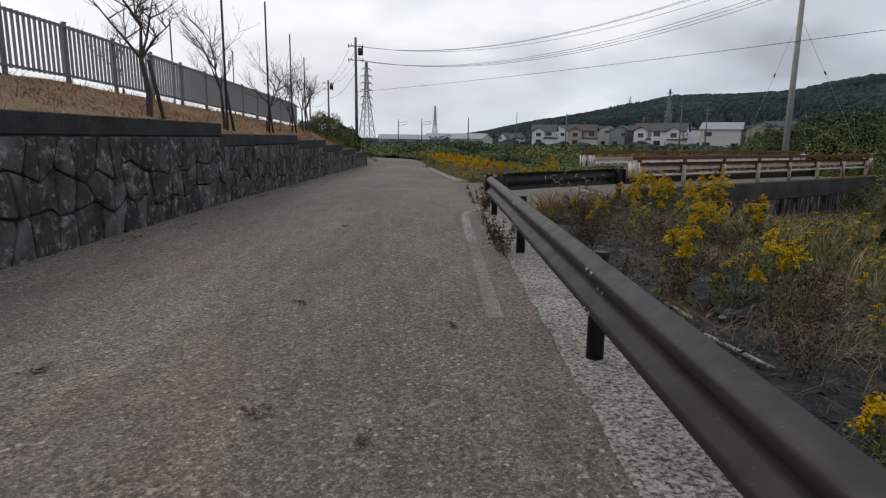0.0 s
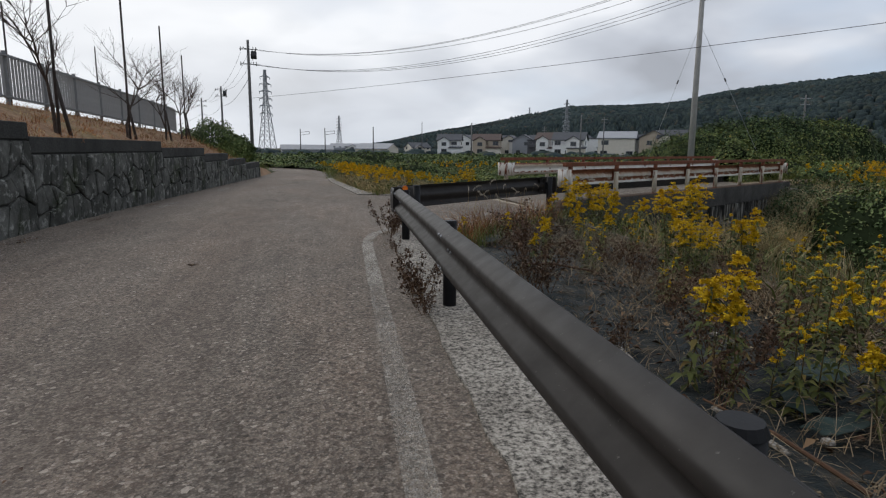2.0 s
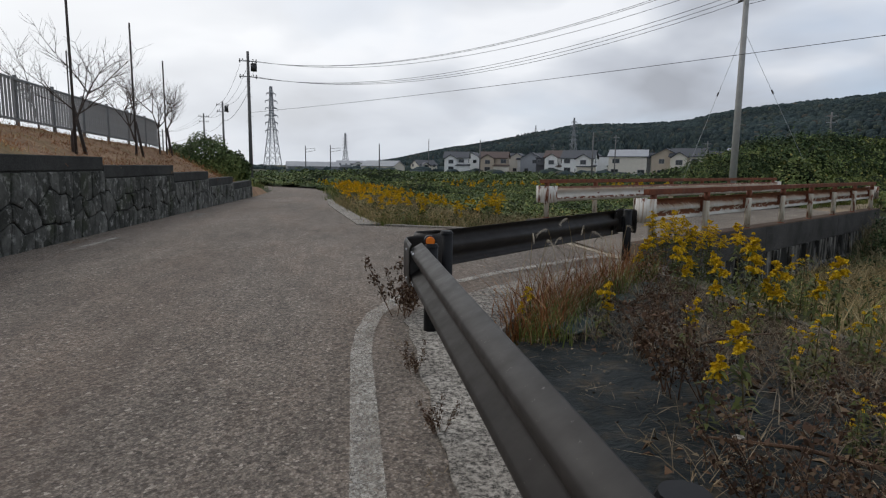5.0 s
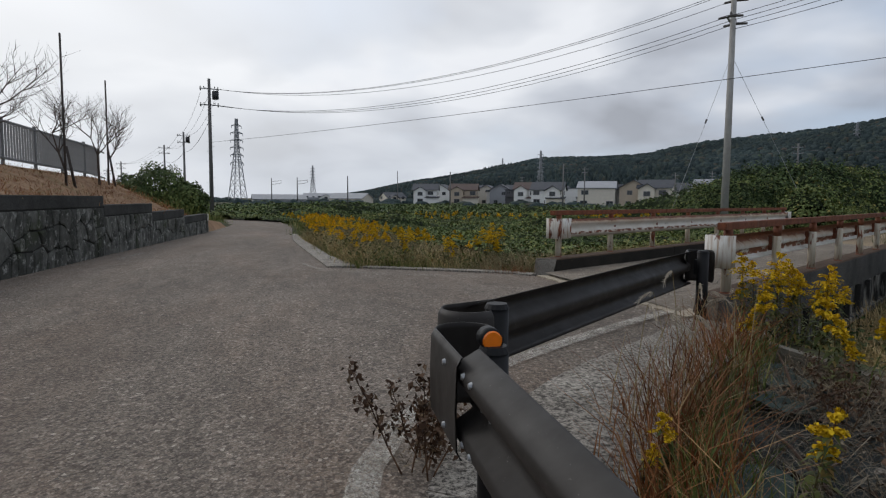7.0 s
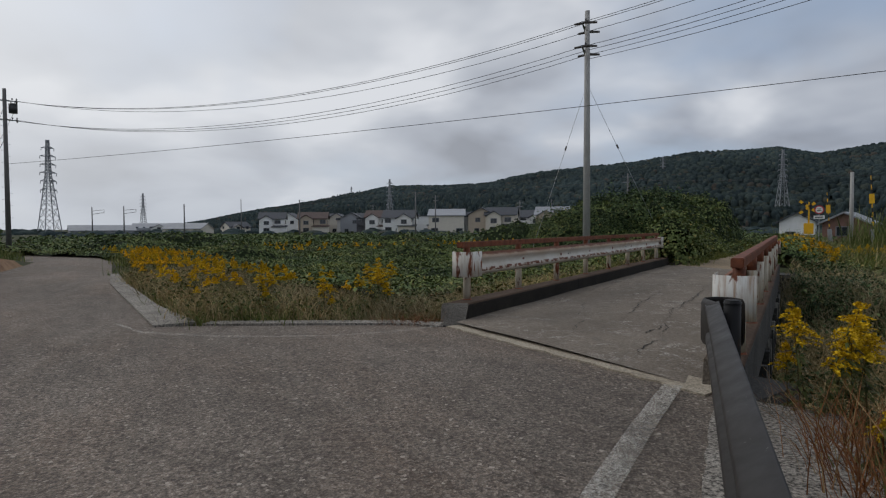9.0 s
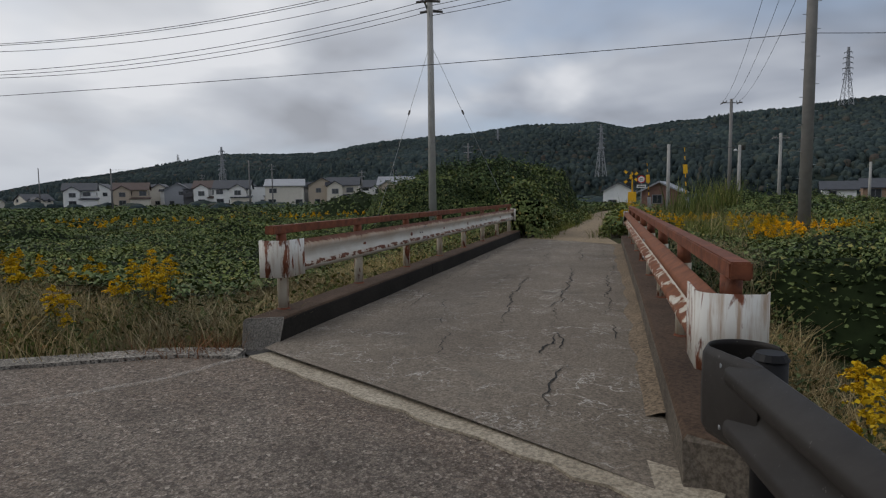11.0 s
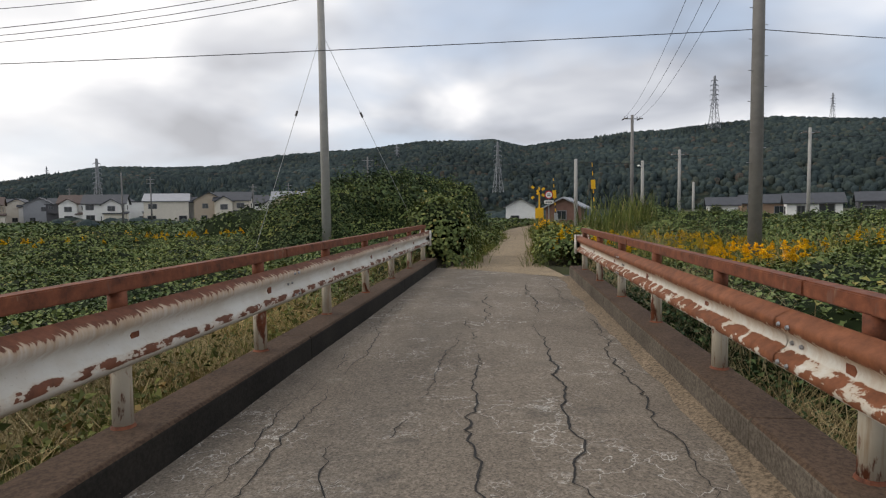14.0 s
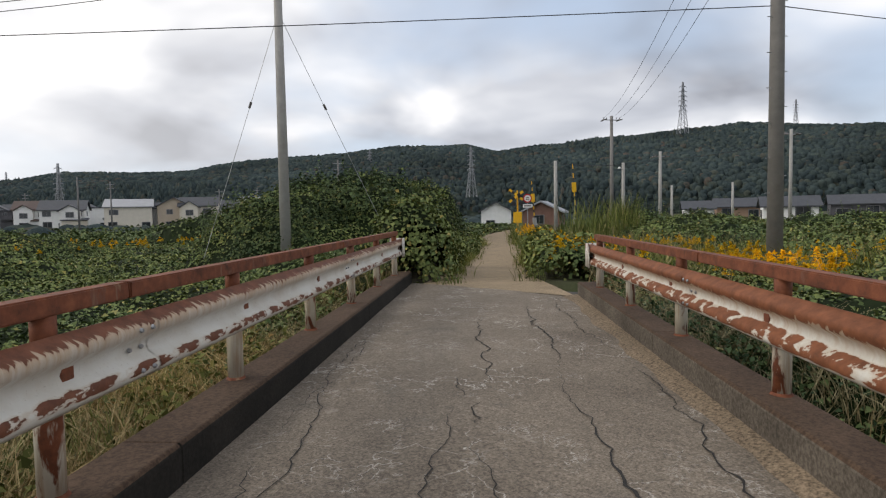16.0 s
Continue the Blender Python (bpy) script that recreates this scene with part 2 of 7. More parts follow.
def make_rail_brown():
    k = Mat("brown_rail_paint", 0.5, 0.0, 0.24)
    v = k.ramp(k.noise(4, 6, 0.7), [(0.3, 0.75), (0.7, 1.25)])
    c = k.mix(1.0, (0.030, 0.0265, 0.024), v, "MULTIPLY")
    c = k.mix(k.ramp(k.noise(40, 4, 0.7), [(0.66, 0.0), (0.74, 0.5)]), c, (0.25, 0.24, 0.22))
    k.color(c)
    k.rough(k.ramp(k.noise(7, 4), [(0.3, 0.45), (0.7, 0.62)]))
    return k.m


def make_w_beam(name, rust, upper, flakes, share):
    """Old W beam over its girth: from a height upper on it is rust that runs down in drips; flakes is the band of the
    lower crown where the paint has come off, share how much of it is gone."""
    k = Mat(name, 0.68, 0, 0.25)
    N = k.nt.nodes.new
    uv, sep = N("ShaderNodeUVMap"), N("ShaderNodeSeparateXYZ")
    k.link(uv.outputs[0], sep.inputs[0])
    up = sep.outputs[1]
    line = N("ShaderNodeVectorMath")
    line.operation = "DOT_PRODUCT"
    k.link(k.tc.outputs["Object"], line.inputs[0])
    line.inputs[1].default_value = (0.8387, 0.5446, 0.0)
    along = line.outputs["Value"]
    seed = k.mul(k.random(), 90.0)

    def m(op, p, q):
        n = N("ShaderNodeMath")
        n.operation = op
        for i, v in enumerate((p, q)):
            if isinstance(v, (int, float)):
                n.inputs[i].default_value = v
            else:
                k.link(v, n.inputs[i])
        return n.outputs[0]

    def girth_noise(su, sv, detail, rough):
        c = N("ShaderNodeCombineXYZ")
        k.link(k.mul(along, su), c.inputs[0])
        k.link(k.mul(up, sv), c.inputs[1])
        k.link(seed, c.inputs[2])
        n = N("ShaderNodeTexNoise")
        n.inputs["Scale"].default_value, n.inputs["Detail"].default_value, n.inputs["Roughness"].default_value = 1.0, detail, rough
        k.link(c.outputs[0], n.inputs["Vector"])
        return n.outputs[0]
    rustc = k.ramp(k.noise(9, 6, 0.7), [(0.3, tuple(c * 0.55 for c in rust)), (0.55, rust), (0.8, tuple(c * 1.45 for c in rust))])
    paint = k.mix(k.ramp(k.noise(2.6, 5), [(0.4, 0.0), (0.75, 0.8)]), (0.66, 0.65, 0.60), (0.50, 0.45, 0.37))
    paint = k.mix(k.ramp(k.noise(60, 3), [(0.62, 0.0), (0.75, 0.5)]), paint, (0.30, 0.25, 0.19))
    # each drip has its own length
    run = m("ADD", up, m("ADD", k.mul(m("SUBTRACT", girth_noise(24, 1.2, 3, 0.6), 0.5), 0.42), k.mul(m("SUBTRACT", girth_noise(2.5, 1.0, 3, 0.5), 0.5), 0.16)))
    stain = k.ramp(run, [(upper - 0.26, 0.0), (upper - 0.02, 0.85)])
    drip = k.ramp(run, [(upper - 0.012, 0.0), (upper + 0.012, 1.0)])
    lo, hi = flakes
    band = k.ramp(up, [(lo - 0.05, 0.0), (lo + 0.03, 1.0), (hi - 0.03, 1.0), (hi + 0.06, 0.0)])
    gone = m("ADD", girth_noise(6.5, 4.5, 5, 0.6), m("SUBTRACT", k.mul(band, 0.5), 0.5))
    flake = k.ramp(gone, [(share, 0.0), (share + 0.025, 1.0)])
    halo = k.ramp(gone, [(share - 0.10, 0.0), (share, 0.5)])
    c = k.mix(stain, k.mix(halo, paint, (0.46, 0.35, 0.24)), (0.42, 0.29, 0.18))
    k.color(k.mix(flake, k.mix(drip, c, rustc), rustc))
    k.bump(k.noise(30, 5), 0.25, 0.004)
    return k.m


def make_deck():
    k = Mat("bridge_deck_concrete", 0.9, 0, 0.25)
    base = k.mix(k.ramp(k.noise(0.55, 6, 0.65), [(0.3, 0.0), (0.7, 1.0)]), (0.140, 0.115, 0.090), (0.236, 0.198, 0.156))
    base = k.mix(1.0, base, k.ramp(k.noise(60, 4, 0.7), [(0.35, 0.55), (0.65, 1.38)]), "MULTIPLY")
    base = k.mix(1.0, base, k.ramp(k.voronoi(38, "F1")[1], [(0.1, 0.82), (0.9, 1.17)]), "MULTIPLY")
    d, _ = k.voronoi(2.4, "DISTANCE_TO_EDGE", 1.0, (1, 1, 1), 0.55)
    line = k.ramp(d, [(0.0, 1.0), (0.020, 0.0)])
    where = k.ramp(k.noise(0.9, 4, 0.6), [(0.49, 0.0), (0.60, 1.0)])
    base = k.mix(k.mul(line, where), base, (0.54, 0.51, 0.46))
    d3, _ = k.voronoi(5.5, "DISTANCE_TO_EDGE", 1.0, (1, 1, 1), 0.35)
    base = k.mix(k.mul(k.ramp(d3, [(0.0, 1.0), (0.035, 0.0)]), k.ramp(k.noise(1.7, 4, 0.6), [(0.56, 0.0), (0.64, 0.8)])), base, (0.54, 0.51, 0.46))
    base = k.mix(k.ramp(k.noise(2.4, 5, 0.7), [(0.64, 0.0), (0.74, 0.5)]), base, (0.42, 0.385, 0.33))
    base = k.mix(k.ramp(k.noise(1.1, 5, 0.7, (1, 1, 1), 0.5), [(0.58, 0.0), (0.74, 0.55)]), base, (0.075, 0.07, 0.062))
    k.color(base)
    k.bump(k.noise(45, 4, 0.7), 0.3, 0.005)
    return k.m


def make_paint(name, left, most):
    """White road line, crazed and flaked away so that the asphalt shows between."""
    k = Mat(name, 0.8, 0, 0.3)
    d, _ = k.voronoi(21, "DISTANCE_TO_EDGE", 1.0, (1, 1, 1), 0.2)
    crack = k.ramp(d, [(0.07, 0.0), (0.14, 1.0)])
    flake = k.ramp(k.noise(48, 4, 0.7), [(0.44, 1.0), (0.60, 0.25)])
    stay = k.ramp(k.noise(3, 5, 0.7), [(left, most), (left + 0.3, most * 0.15)])
    k.link(k.mul(k.mul(crack, flake), stay), k.p.inputs["Alpha"])
    k.color(k.mix(k.ramp(k.noise(9, 4), [(0.4, 0.0), (0.7, 0.8)]), (0.60, 0.57, 0.51), (0.40, 0.365, 0.31)))
    return k.m


def make_ground():
    k = Mat("ground_soil_and_growth", 0.95, 0, 0.15)
    soil = k.ramp(k.noise(2.2, 6, 0.7), [(0.3, (0.035, 0.030, 0.022)), (0.6, (0.085, 0.07, 0.048)), (0.85, (0.16, 0.13, 0.085))])
    green = k.ramp(k.noise(0.7, 6, 0.7), [(0.3, (0.022, 0.034, 0.012)), (0.6, (0.05, 0.075, 0.025)), (0.85, (0.11, 0.12, 0.04))])
    c = k.mix(k.ramp(k.noise(0.12, 4, 0.6), [(0.35, 0.0), (0.6, 0.85)]), soil, green)
    k.color(c)
    k.bump(k.noise(20, 5), 0.5, 0.03)
    return k.m


def make_bank():
    k = Mat("bank_dry_grass_soil", 0.95, 0, 0.15)
    c = k.ramp(k.noise(2.6, 6, 0.72), [(0.28, (0.10, 0.055, 0.033)), (0.5, (0.24, 0.145, 0.085)), (0.72, (0.33, 0.235, 0.145))])
    c = k.mix(k.ramp(k.noise(0.5, 4), [(0.5, 0.0), (0.7, 0.6)]), c, (0.13, 0.12, 0.05))
    k.color(c)
    k.bump(k.noise(18, 5), 0.6, 0.03)
    return k.m


def make_stone():
    k = Mat("wall_stone_face", 0.92, 0, 0.12)
    r = k.random()
    c = k.ramp(r, [(0.0, (0.060, 0.061, 0.055)), (0.5, (0.10, 0.10, 0.09)), (1.0, (0.17, 0.17, 0.155))])
    c = k.mix(k.ramp(k.noise(2.2, 6, 0.7), [(0.38, 0.0), (0.60, 0.85)]), c, (0.030, 0.032, 0.028))
    c = k.mix(k.ramp(k.noise(6, 5, 0.7), [(0.54, 0.0), (0.68, 0.8)]), c, (0.38, 0.38, 0.35))
    c = k.mix(k.ramp(k.noise(1.1, 4), [(0.55, 0.0), (0.75, 0.5)]), c, (0.07, 0.085, 0.04))
    k.color(c)
    k.bump(k.noise(9, 6, 0.7), 0.6, 0.03)
    return k.m


def make_sheet():
    k = Mat("weed_sheet_black", 0.7, 0, 0.14)
    c = k.ramp(k.noise(1.6, 6, 0.7), [(0.3, (0.008, 0.011, 0.011)), (0.6, (0.018, 0.024, 0.025)), (0.85, (0.045, 0.052, 0.052))])
    c = k.mix(k.ramp(k.noise(5, 5, 0.75), [(0.50, 0.0), (0.66, 0.85)]), c, (0.060, 0.048, 0.033))
    k.color(c)
    k.rough(k.ramp(k.noise(3, 4), [(0.3, 0.40), (0.7, 0.85)]))
    k.bump(k.noise(4.5, 5, 0.6, (1, 3, 1), 1.0), 0.7, 0.04)
    return k.m


def make_hill():
    k = Mat("hazy_forest_crowns", 0.95, 0, 0.1)
    d, c = k.voronoi(0.13, "F1")
    # the greens lean to blue: distance haze mixed into the colour
    t = k.ramp(c, [(0.1, (0.008, 0.013, 0.013)), (0.5, (0.018, 0.027, 0.024)), (0.8, (0.034, 0.044, 0.032)), (1.0, (0.066, 0.054, 0.036))])
    t = k.mix(k.ramp(k.noise(0.012, 4), [(0.35, 0.0), (0.7, 0.6)]), t, (0.013, 0.021, 0.022))
    k.color(t)
    k.bump(d, 1.0, 5.0)
    return k.m


RAIL_BROWN, DECK, PAINT = make_rail_brown(), make_deck(), make_paint("worn_line_paint", 0.42, 0.80)
PAINT_FAINT = make_paint("nearly_gone_line_paint", 0.40, 0.36)
W_BEAM = make_w_beam("w_beam_paint_and_rust", (0.16, 0.060, 0.032), 0.87, (0.15, 0.33), 0.475)
W_BEAM_RUSTIER = make_w_beam("w_beam_mostly_rust", (0.22, 0.080, 0.036), 0.68, (0.12, 0.42), 0.43)
GROUND, BANK, STONE, SHEET, HILL = make_ground(), make_bank(), make_stone(), make_sheet(), make_hill()
MORTAR = m_concrete("wall_mortar", (0.045, 0.044, 0.041), (0.018, 0.018, 0.017), 0.4)
CAPSTONE = m_concrete("wall_cap_concrete", (0.064, 0.064, 0.060), (0.020, 0.021, 0.020), 0.45)
FENCE = m_plain("fence_grey_paint", (0.30, 0.30, 0.295), 0.55, 0.2, 0.1, 4)
FENCE_DARK = m_plain("fence_rail_paint", (0.19, 0.195, 0.195), 0.55, 0.2, 0.1, 4)
BARK = m_plain("bark", (0.075, 0.058, 0.048), 0.9, 0, 0.3, 14)
STAKE = m_plain("stake_dark", (0.06, 0.05, 0.045), 0.8, 0, 0.2, 8)
SAND = m_concrete("sand_drift", (0.27, 0.205, 0.140), (0.15, 0.115, 0.08), 0.6)
GRIT = m_concrete("joint_grit", (0.47, 0.41, 0.32), (0.26, 0.215, 0.155), 0.45)
DIRT_PATH = m_concrete("path_earth", (0.36, 0.275, 0.18), (0.22, 0.17, 0.11), 0.4)
CRACK = m_plain("crack_dark", (0.03, 0.028, 0.026), 0.95, 0, 0.3, 20)
def make_forest():
    k = Mat("hazy_forest_foliage", 0.95, 0, 0.08)
    # foliage tones lifted and tinted blue-grey, distance haze put into the colour
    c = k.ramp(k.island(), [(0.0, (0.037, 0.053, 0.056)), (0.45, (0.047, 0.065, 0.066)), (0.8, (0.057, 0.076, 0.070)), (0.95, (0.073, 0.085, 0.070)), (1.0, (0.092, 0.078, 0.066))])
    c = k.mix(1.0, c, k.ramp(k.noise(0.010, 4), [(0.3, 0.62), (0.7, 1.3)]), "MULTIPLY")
    k.color(c)
    k.bump(k.noise(0.8, 4, 0.7), 0.8, 0.9)
    return k.m


FOREST = make_forest()
LEAF_KUDZU = m_leaf("kudzu_leaf", (0.064, 0.102, 0.034), (0.205, 0.255, 0.094), (0.34, 0.29, 0.10), 0.07)
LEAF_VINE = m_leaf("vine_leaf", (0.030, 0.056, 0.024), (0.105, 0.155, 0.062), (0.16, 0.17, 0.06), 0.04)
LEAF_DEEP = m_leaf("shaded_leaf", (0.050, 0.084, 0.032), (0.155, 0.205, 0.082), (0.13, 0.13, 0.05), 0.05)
LEAF_ROD = m_leaf("goldenrod_leaf", (0.05, 0.065, 0.02), (0.15, 0.17, 0.052), (0.22, 0.13, 0.05), 0.15)
FLOWER = m_leaf("goldenrod_flower", (0.62, 0.40, 0.012), (0.86, 0.60, 0.025), (0.52, 0.32, 0.03), 0.08, 0.8)
STEM = m_leaf("plant_stem", (0.08, 0.06, 0.03), (0.15, 0.13, 0.06), (0.12, 0.05, 0.03), 0.2)
STEM_RED = m_leaf("dry_brown_stem", (0.055, 0.032, 0.022), (0.16, 0.095, 0.06), (0.22, 0.16, 0.10), 0.2)
GRASS_GREEN = m_leaf("grass_blade", (0.07, 0.10, 0.025), (0.21, 0.24, 0.075), (0.34, 0.29, 0.15), 0.15)
GRASS_DRY = m_leaf("dry_grass_blade", (0.26, 0.20, 0.10), (0.52, 0.43, 0.25), (0.12, 0.12, 0.04), 0.15)
GRASS_RED = m_leaf("russet_grass_blade", (0.16, 0.06, 0.025), (0.36, 0.17, 0.075), (0.40, 0.32, 0.16), 0.2)
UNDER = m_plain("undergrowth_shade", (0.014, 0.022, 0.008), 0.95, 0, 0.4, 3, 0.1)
STRAW = m_leaf("straw_litter", (0.13, 0.10, 0.065), (0.34, 0.28, 0.20), (0.06, 0.045, 0.035), 0.3)
ORANGE = m_plain("orange_reflector", (0.85, 0.20, 0.01), 0.2, 0, 0.05, 30, 0.6)
YELLOW = m_plain("crossing_yellow", (0.75, 0.42, 0.01), 0.5, 0, 0.1, 5)
BLACK = m_plain("sign_black", (0.015, 0.015, 0.016), 0.5, 0, 0.2, 5)
WHITE = m_plain("sign_white", (0.72, 0.72, 0.70), 0.5, 0, 0.08, 5)
SIGN_RED = m_plain("sign_red", (0.45, 0.02, 0.025), 0.45, 0, 0.08, 5)
GLASS = m_plain("window_glass", (0.03, 0.035, 0.04), 0.08, 0, 0.1, 1, 0.6)
PORCELAIN = m_plain("insulator", (0.10, 0.09, 0.085), 0.25, 0, 0.1, 5)


# ---------------------------------------------------------------- mesh helpers
def thing(name, label, category, group="", kind="", at=(0, 0, 0)):
    ob = new(name)
    ob.location = at
    ob.empty_display_size = 0.2
    return tagged(ob, label, category, group, kind)


def finish(bm, name, material, smooth=False):
    me = bpy.data.meshes.new(name)
    bmesh.ops.recalc_face_normals(bm, faces=bm.faces)
    if smooth:
        for f in bm.faces:
            f.smooth = True
    bm.to_mesh(me)
    bm.free()
    me.materials.append(material)
    return me


def part(name, bm, material, parent=None, label="", smooth=False):
    """Links a bmesh as one mesh object under a thing or a part; its points are given in the parent's own axes."""
    ob = new(name, finish(bm, name, material, smooth))
    ob.parent = parent
    return tagged(ob, label)


def box(bm, c, s, rz=0.0, rx=0.0, ry=0.0):
    m = Matrix.Translation(c) @ Euler((rx, ry, rz)).to_matrix().to_4x4() @ Matrix.Diagonal((*s, 1))
    return bmesh.ops.create_cube(bm, size=1, matrix=m)["verts"]


def bevelled(c, s, rz=0.0, r=0.01, seg=1):
    bm = bmesh.new()
    box(bm, c, s, rz)
    bmesh.ops.bevel(bm, geom=bm.edges[:], offset=r, segments=seg, affect="EDGES")
    return bm


def tube(bm, a, b, r0, r1=None, n=8, caps=True):
    a, b = Vector(a), Vector(b)
    r1 = r0 if r1 is None else r1
    d = b - a
    q = d.to_track_quat("Z", "Y").to_matrix()
    rings = []
    for p, r in ((a, r0), (b, r1)):
        rings.append([bm.verts.new(p + q @ Vector((r * math.cos(k * math.tau / n), r * math.sin(k * math.tau / n), 0))) for k in range(n)])
    for k in range(n):
        bm.faces.new((rings[0][k], rings[0][(k + 1) % n], rings[1][(k + 1) % n], rings[1][k]))
    if caps:
        bm.faces.new(rings[0][::-1])
        bm.faces.new(rings[1])


def sweep(bm, path, profile, closed=True, caps=True, uv=False):
    """Carries a profile of (sideways to the left, up) along a path of points; walls of it stay upright."""
    path = [Vector(p) for p in path]
    lay = bm.loops.layers.uv.verify() if uv else None
    rings = []
    for i, p in enumerate(path):
        t = (path[min(i + 1, len(path) - 1)] - path[max(i - 1, 0)])
        t.z = 0
        t.normalize()
        left = Vector((-t.y, t.x, 0))
        rings.append([bm.verts.new(p + left * o + Vector((0, 0, z))) for o, z in profile])
    n = len(profile)
    zs = [z for _, z in profile]
    z0, z1 = min(zs), max(zs)
    for i in range(len(rings) - 1):
        for k in range(n if closed else n - 1):
            j = (k + 1) % n
            f = bm.faces.new((rings[i][k], rings[i + 1][k], rings[i + 1][j], rings[i][j]))
            if uv:
                for lo, kk in zip(f.loops, (k, k, j, j)):
                    lo[lay].uv = (i, (zs[kk] - z0) / (z1 - z0))
    if closed and caps:
        bm.faces.new(rings[0][::-1])
        bm.faces.new(rings[-1])


def raw_mesh(name, verts, faces, material, parent=None, label="", smooth=False):
    me = bpy.data.meshes.new(name)
    me.from_pydata(verts, [], faces)
    me.update()
    me.materials.append(material)
    if smooth:
        me.polygons.foreach_set("use_smooth", [True] * len(me.polygons))
    ob = new(name, me)
    ob.parent = parent
    return tagged(ob, label)


def quads(name, v, material, parent=None, label="", kind=""):
    """One mesh of many loose four-cornered leaves or blades; v is an array (count, 4, 3)."""
    v = np.asarray(v, dtype=np.float32)
    n = len(v)
    me = bpy.data.meshes.new(name)
    me.vertices.add(n * 4)
    me.vertices.foreach_set("co", v.reshape(-1))
    me.loops.add(n * 4)
    me.loops.foreach_set("vertex_index", np.arange(n * 4, dtype=np.int32))
    me.polygons.add(n)
    me.polygons.foreach_set("loop_start", np.arange(0, n * 4, 4, dtype=np.int32))
    me.polygons.foreach_set("loop_total", np.full(n, 4, dtype=np.int32))
    me.update(calc_edges=True)
    me.materials.append(material)
    ob = new(name, me)
    ob.parent = parent
    return tagged(ob, label, kind=kind)


# ---------------------------------------------------------------- the lie of the land
BU, BV = Vector((0.8387, 0.5446, 0)), Vector((-0.5446, 0.8387, 0))   # along and across the bridge
UR_END = 26.3                                                        # its right side ends earlier, on the skew
U_END = 28.6                                                         # far end of the bridge
L_IN, L_POST, L_OUT = 13.57, 13.82, 13.92
R_IN, R_POST, R_OUT = 10.20, 9.99, 9.88


def br(u, v, z=0.0):
    """A point by its way along and across the bridge, whose sides draw together a little towards the far end."""
    if 9.0 < v < 14.5 and 12.0 < u < 30.0:
        v += 0.016 * (u - 14.0) * (13.0 - v) / 3.0
    return BU * u + BV * v + Vector((0, 0, z))


def road_z(y):
    return float(np.interp(y, [13, 25, 38, 57, 100, 400], [0, -0.13, -0.31, -0.45, -0.6, -0.8]))


def xl(y):
    return float(np.interp(y, [40, 48, 65, 80, 100, 130], [-4.62, -5.2, -8.0, -11.5, -17, -27]))


def xr(y):
    return float(np.interp(y, [11.5, 12.0, 13.2, 14.3, 14.95, 18.85, 19.45, 20.75, 20.95, 30, 45, 60, 75, 100, 130],
                           [0.90, 1.20, 2.40, 3.84, 4.56, 4.22, 3.6, 1.15, 0.55, -0.48, -1.2, -3.4, -6.6, -12.5, -22]))


def wall_top(y):
    return float(np.interp(y, [0, 6, 12.9, 16.3, 20, 25, 30, 38], [1.70, 1.66, 1.53, 1.36, 1.28, 1.09, 0.78, 0.30]))


def fence_z(y):
    return float(np.interp(y, [5, 15, 20, 36, 42, 50], [2.58, 2.55, 2.42, 2.02, 1.2, 0.0]))


def smooth(a, b, x):
    t = min(max((x - a) / (b - a), 0.0), 1.0)
    return t * t * (3 - 2 * t)


def stream_cut(x, y):
    """Depth of the stream bed that runs beside the road and under the bridge."""
    cut = smooth(5.0, 7.8, x) * (1 - smooth(12.0, 15.0, x))
    v = x * BV.x + y * BV.y
    return 2.2 * cut * (1 - smooth(L_OUT - 0.6, L_OUT + 0.5, v))


def ground_z(x, y):
    base = road_z(y)
    w = 0.07 * noise.noise((x * 0.35, y * 0.35, 0.3)) + 0.03 * noise.noise((x * 1.3, y * 1.3, 4.0))
    if x < -4.75 and y < 52:
        fade = 1 - smooth(37, 50, y)
        t = smooth(-4.8, -8.6, x)
        top = wall_top(min(y, 38)) - 0.10
        z = top + (fence_z(y) - top) * (0.55 * t + 0.45 * min(max((-4.8 - x) / 3.8, 0), 1))
        return base * (1 - fade) + z * fade + w * 0.8
    if x < xl(y) - 0.3:
        return base + w
    if x < xr(y) + 0.25 and not (x > 4.0):
        return base - 0.06
    d = (Vector((x, y, 0)).dot(BU), Vector((x, y, 0)).dot(BV))
    z = base - 0.13 + w
    if y > 19 and x > xr(y):
        z = base - 0.10 - 0.35 * smooth(1.5, 6, x - xr(y)) + w
    on_path = d[0] > U_END - 0.5 and abs(d[1] - 12.0) < 2.6
    z -= stream_cut(x, y)
    if d[0] > U_END - 0.6 and d[0] < 80:
        k = 1 - smooth(1.9, 4.0, abs(d[1] - 12.0))
        z = z * (1 - k) + (0.0 - 0.06 * smooth(28, 40, d[0])) * k - 0.05 * k
    return z


def axis_steps(lo, hi, step, far):
    a = list(np.arange(lo, hi + 1e-6, step))
    s, x = step, hi
    while x < far:
        s *= 1.22
        x += s
        a.append(x)
    s, x = step, lo
    while x > -far:
        s *= 1.22
        x -= s
        a.insert(0, x)
    return a


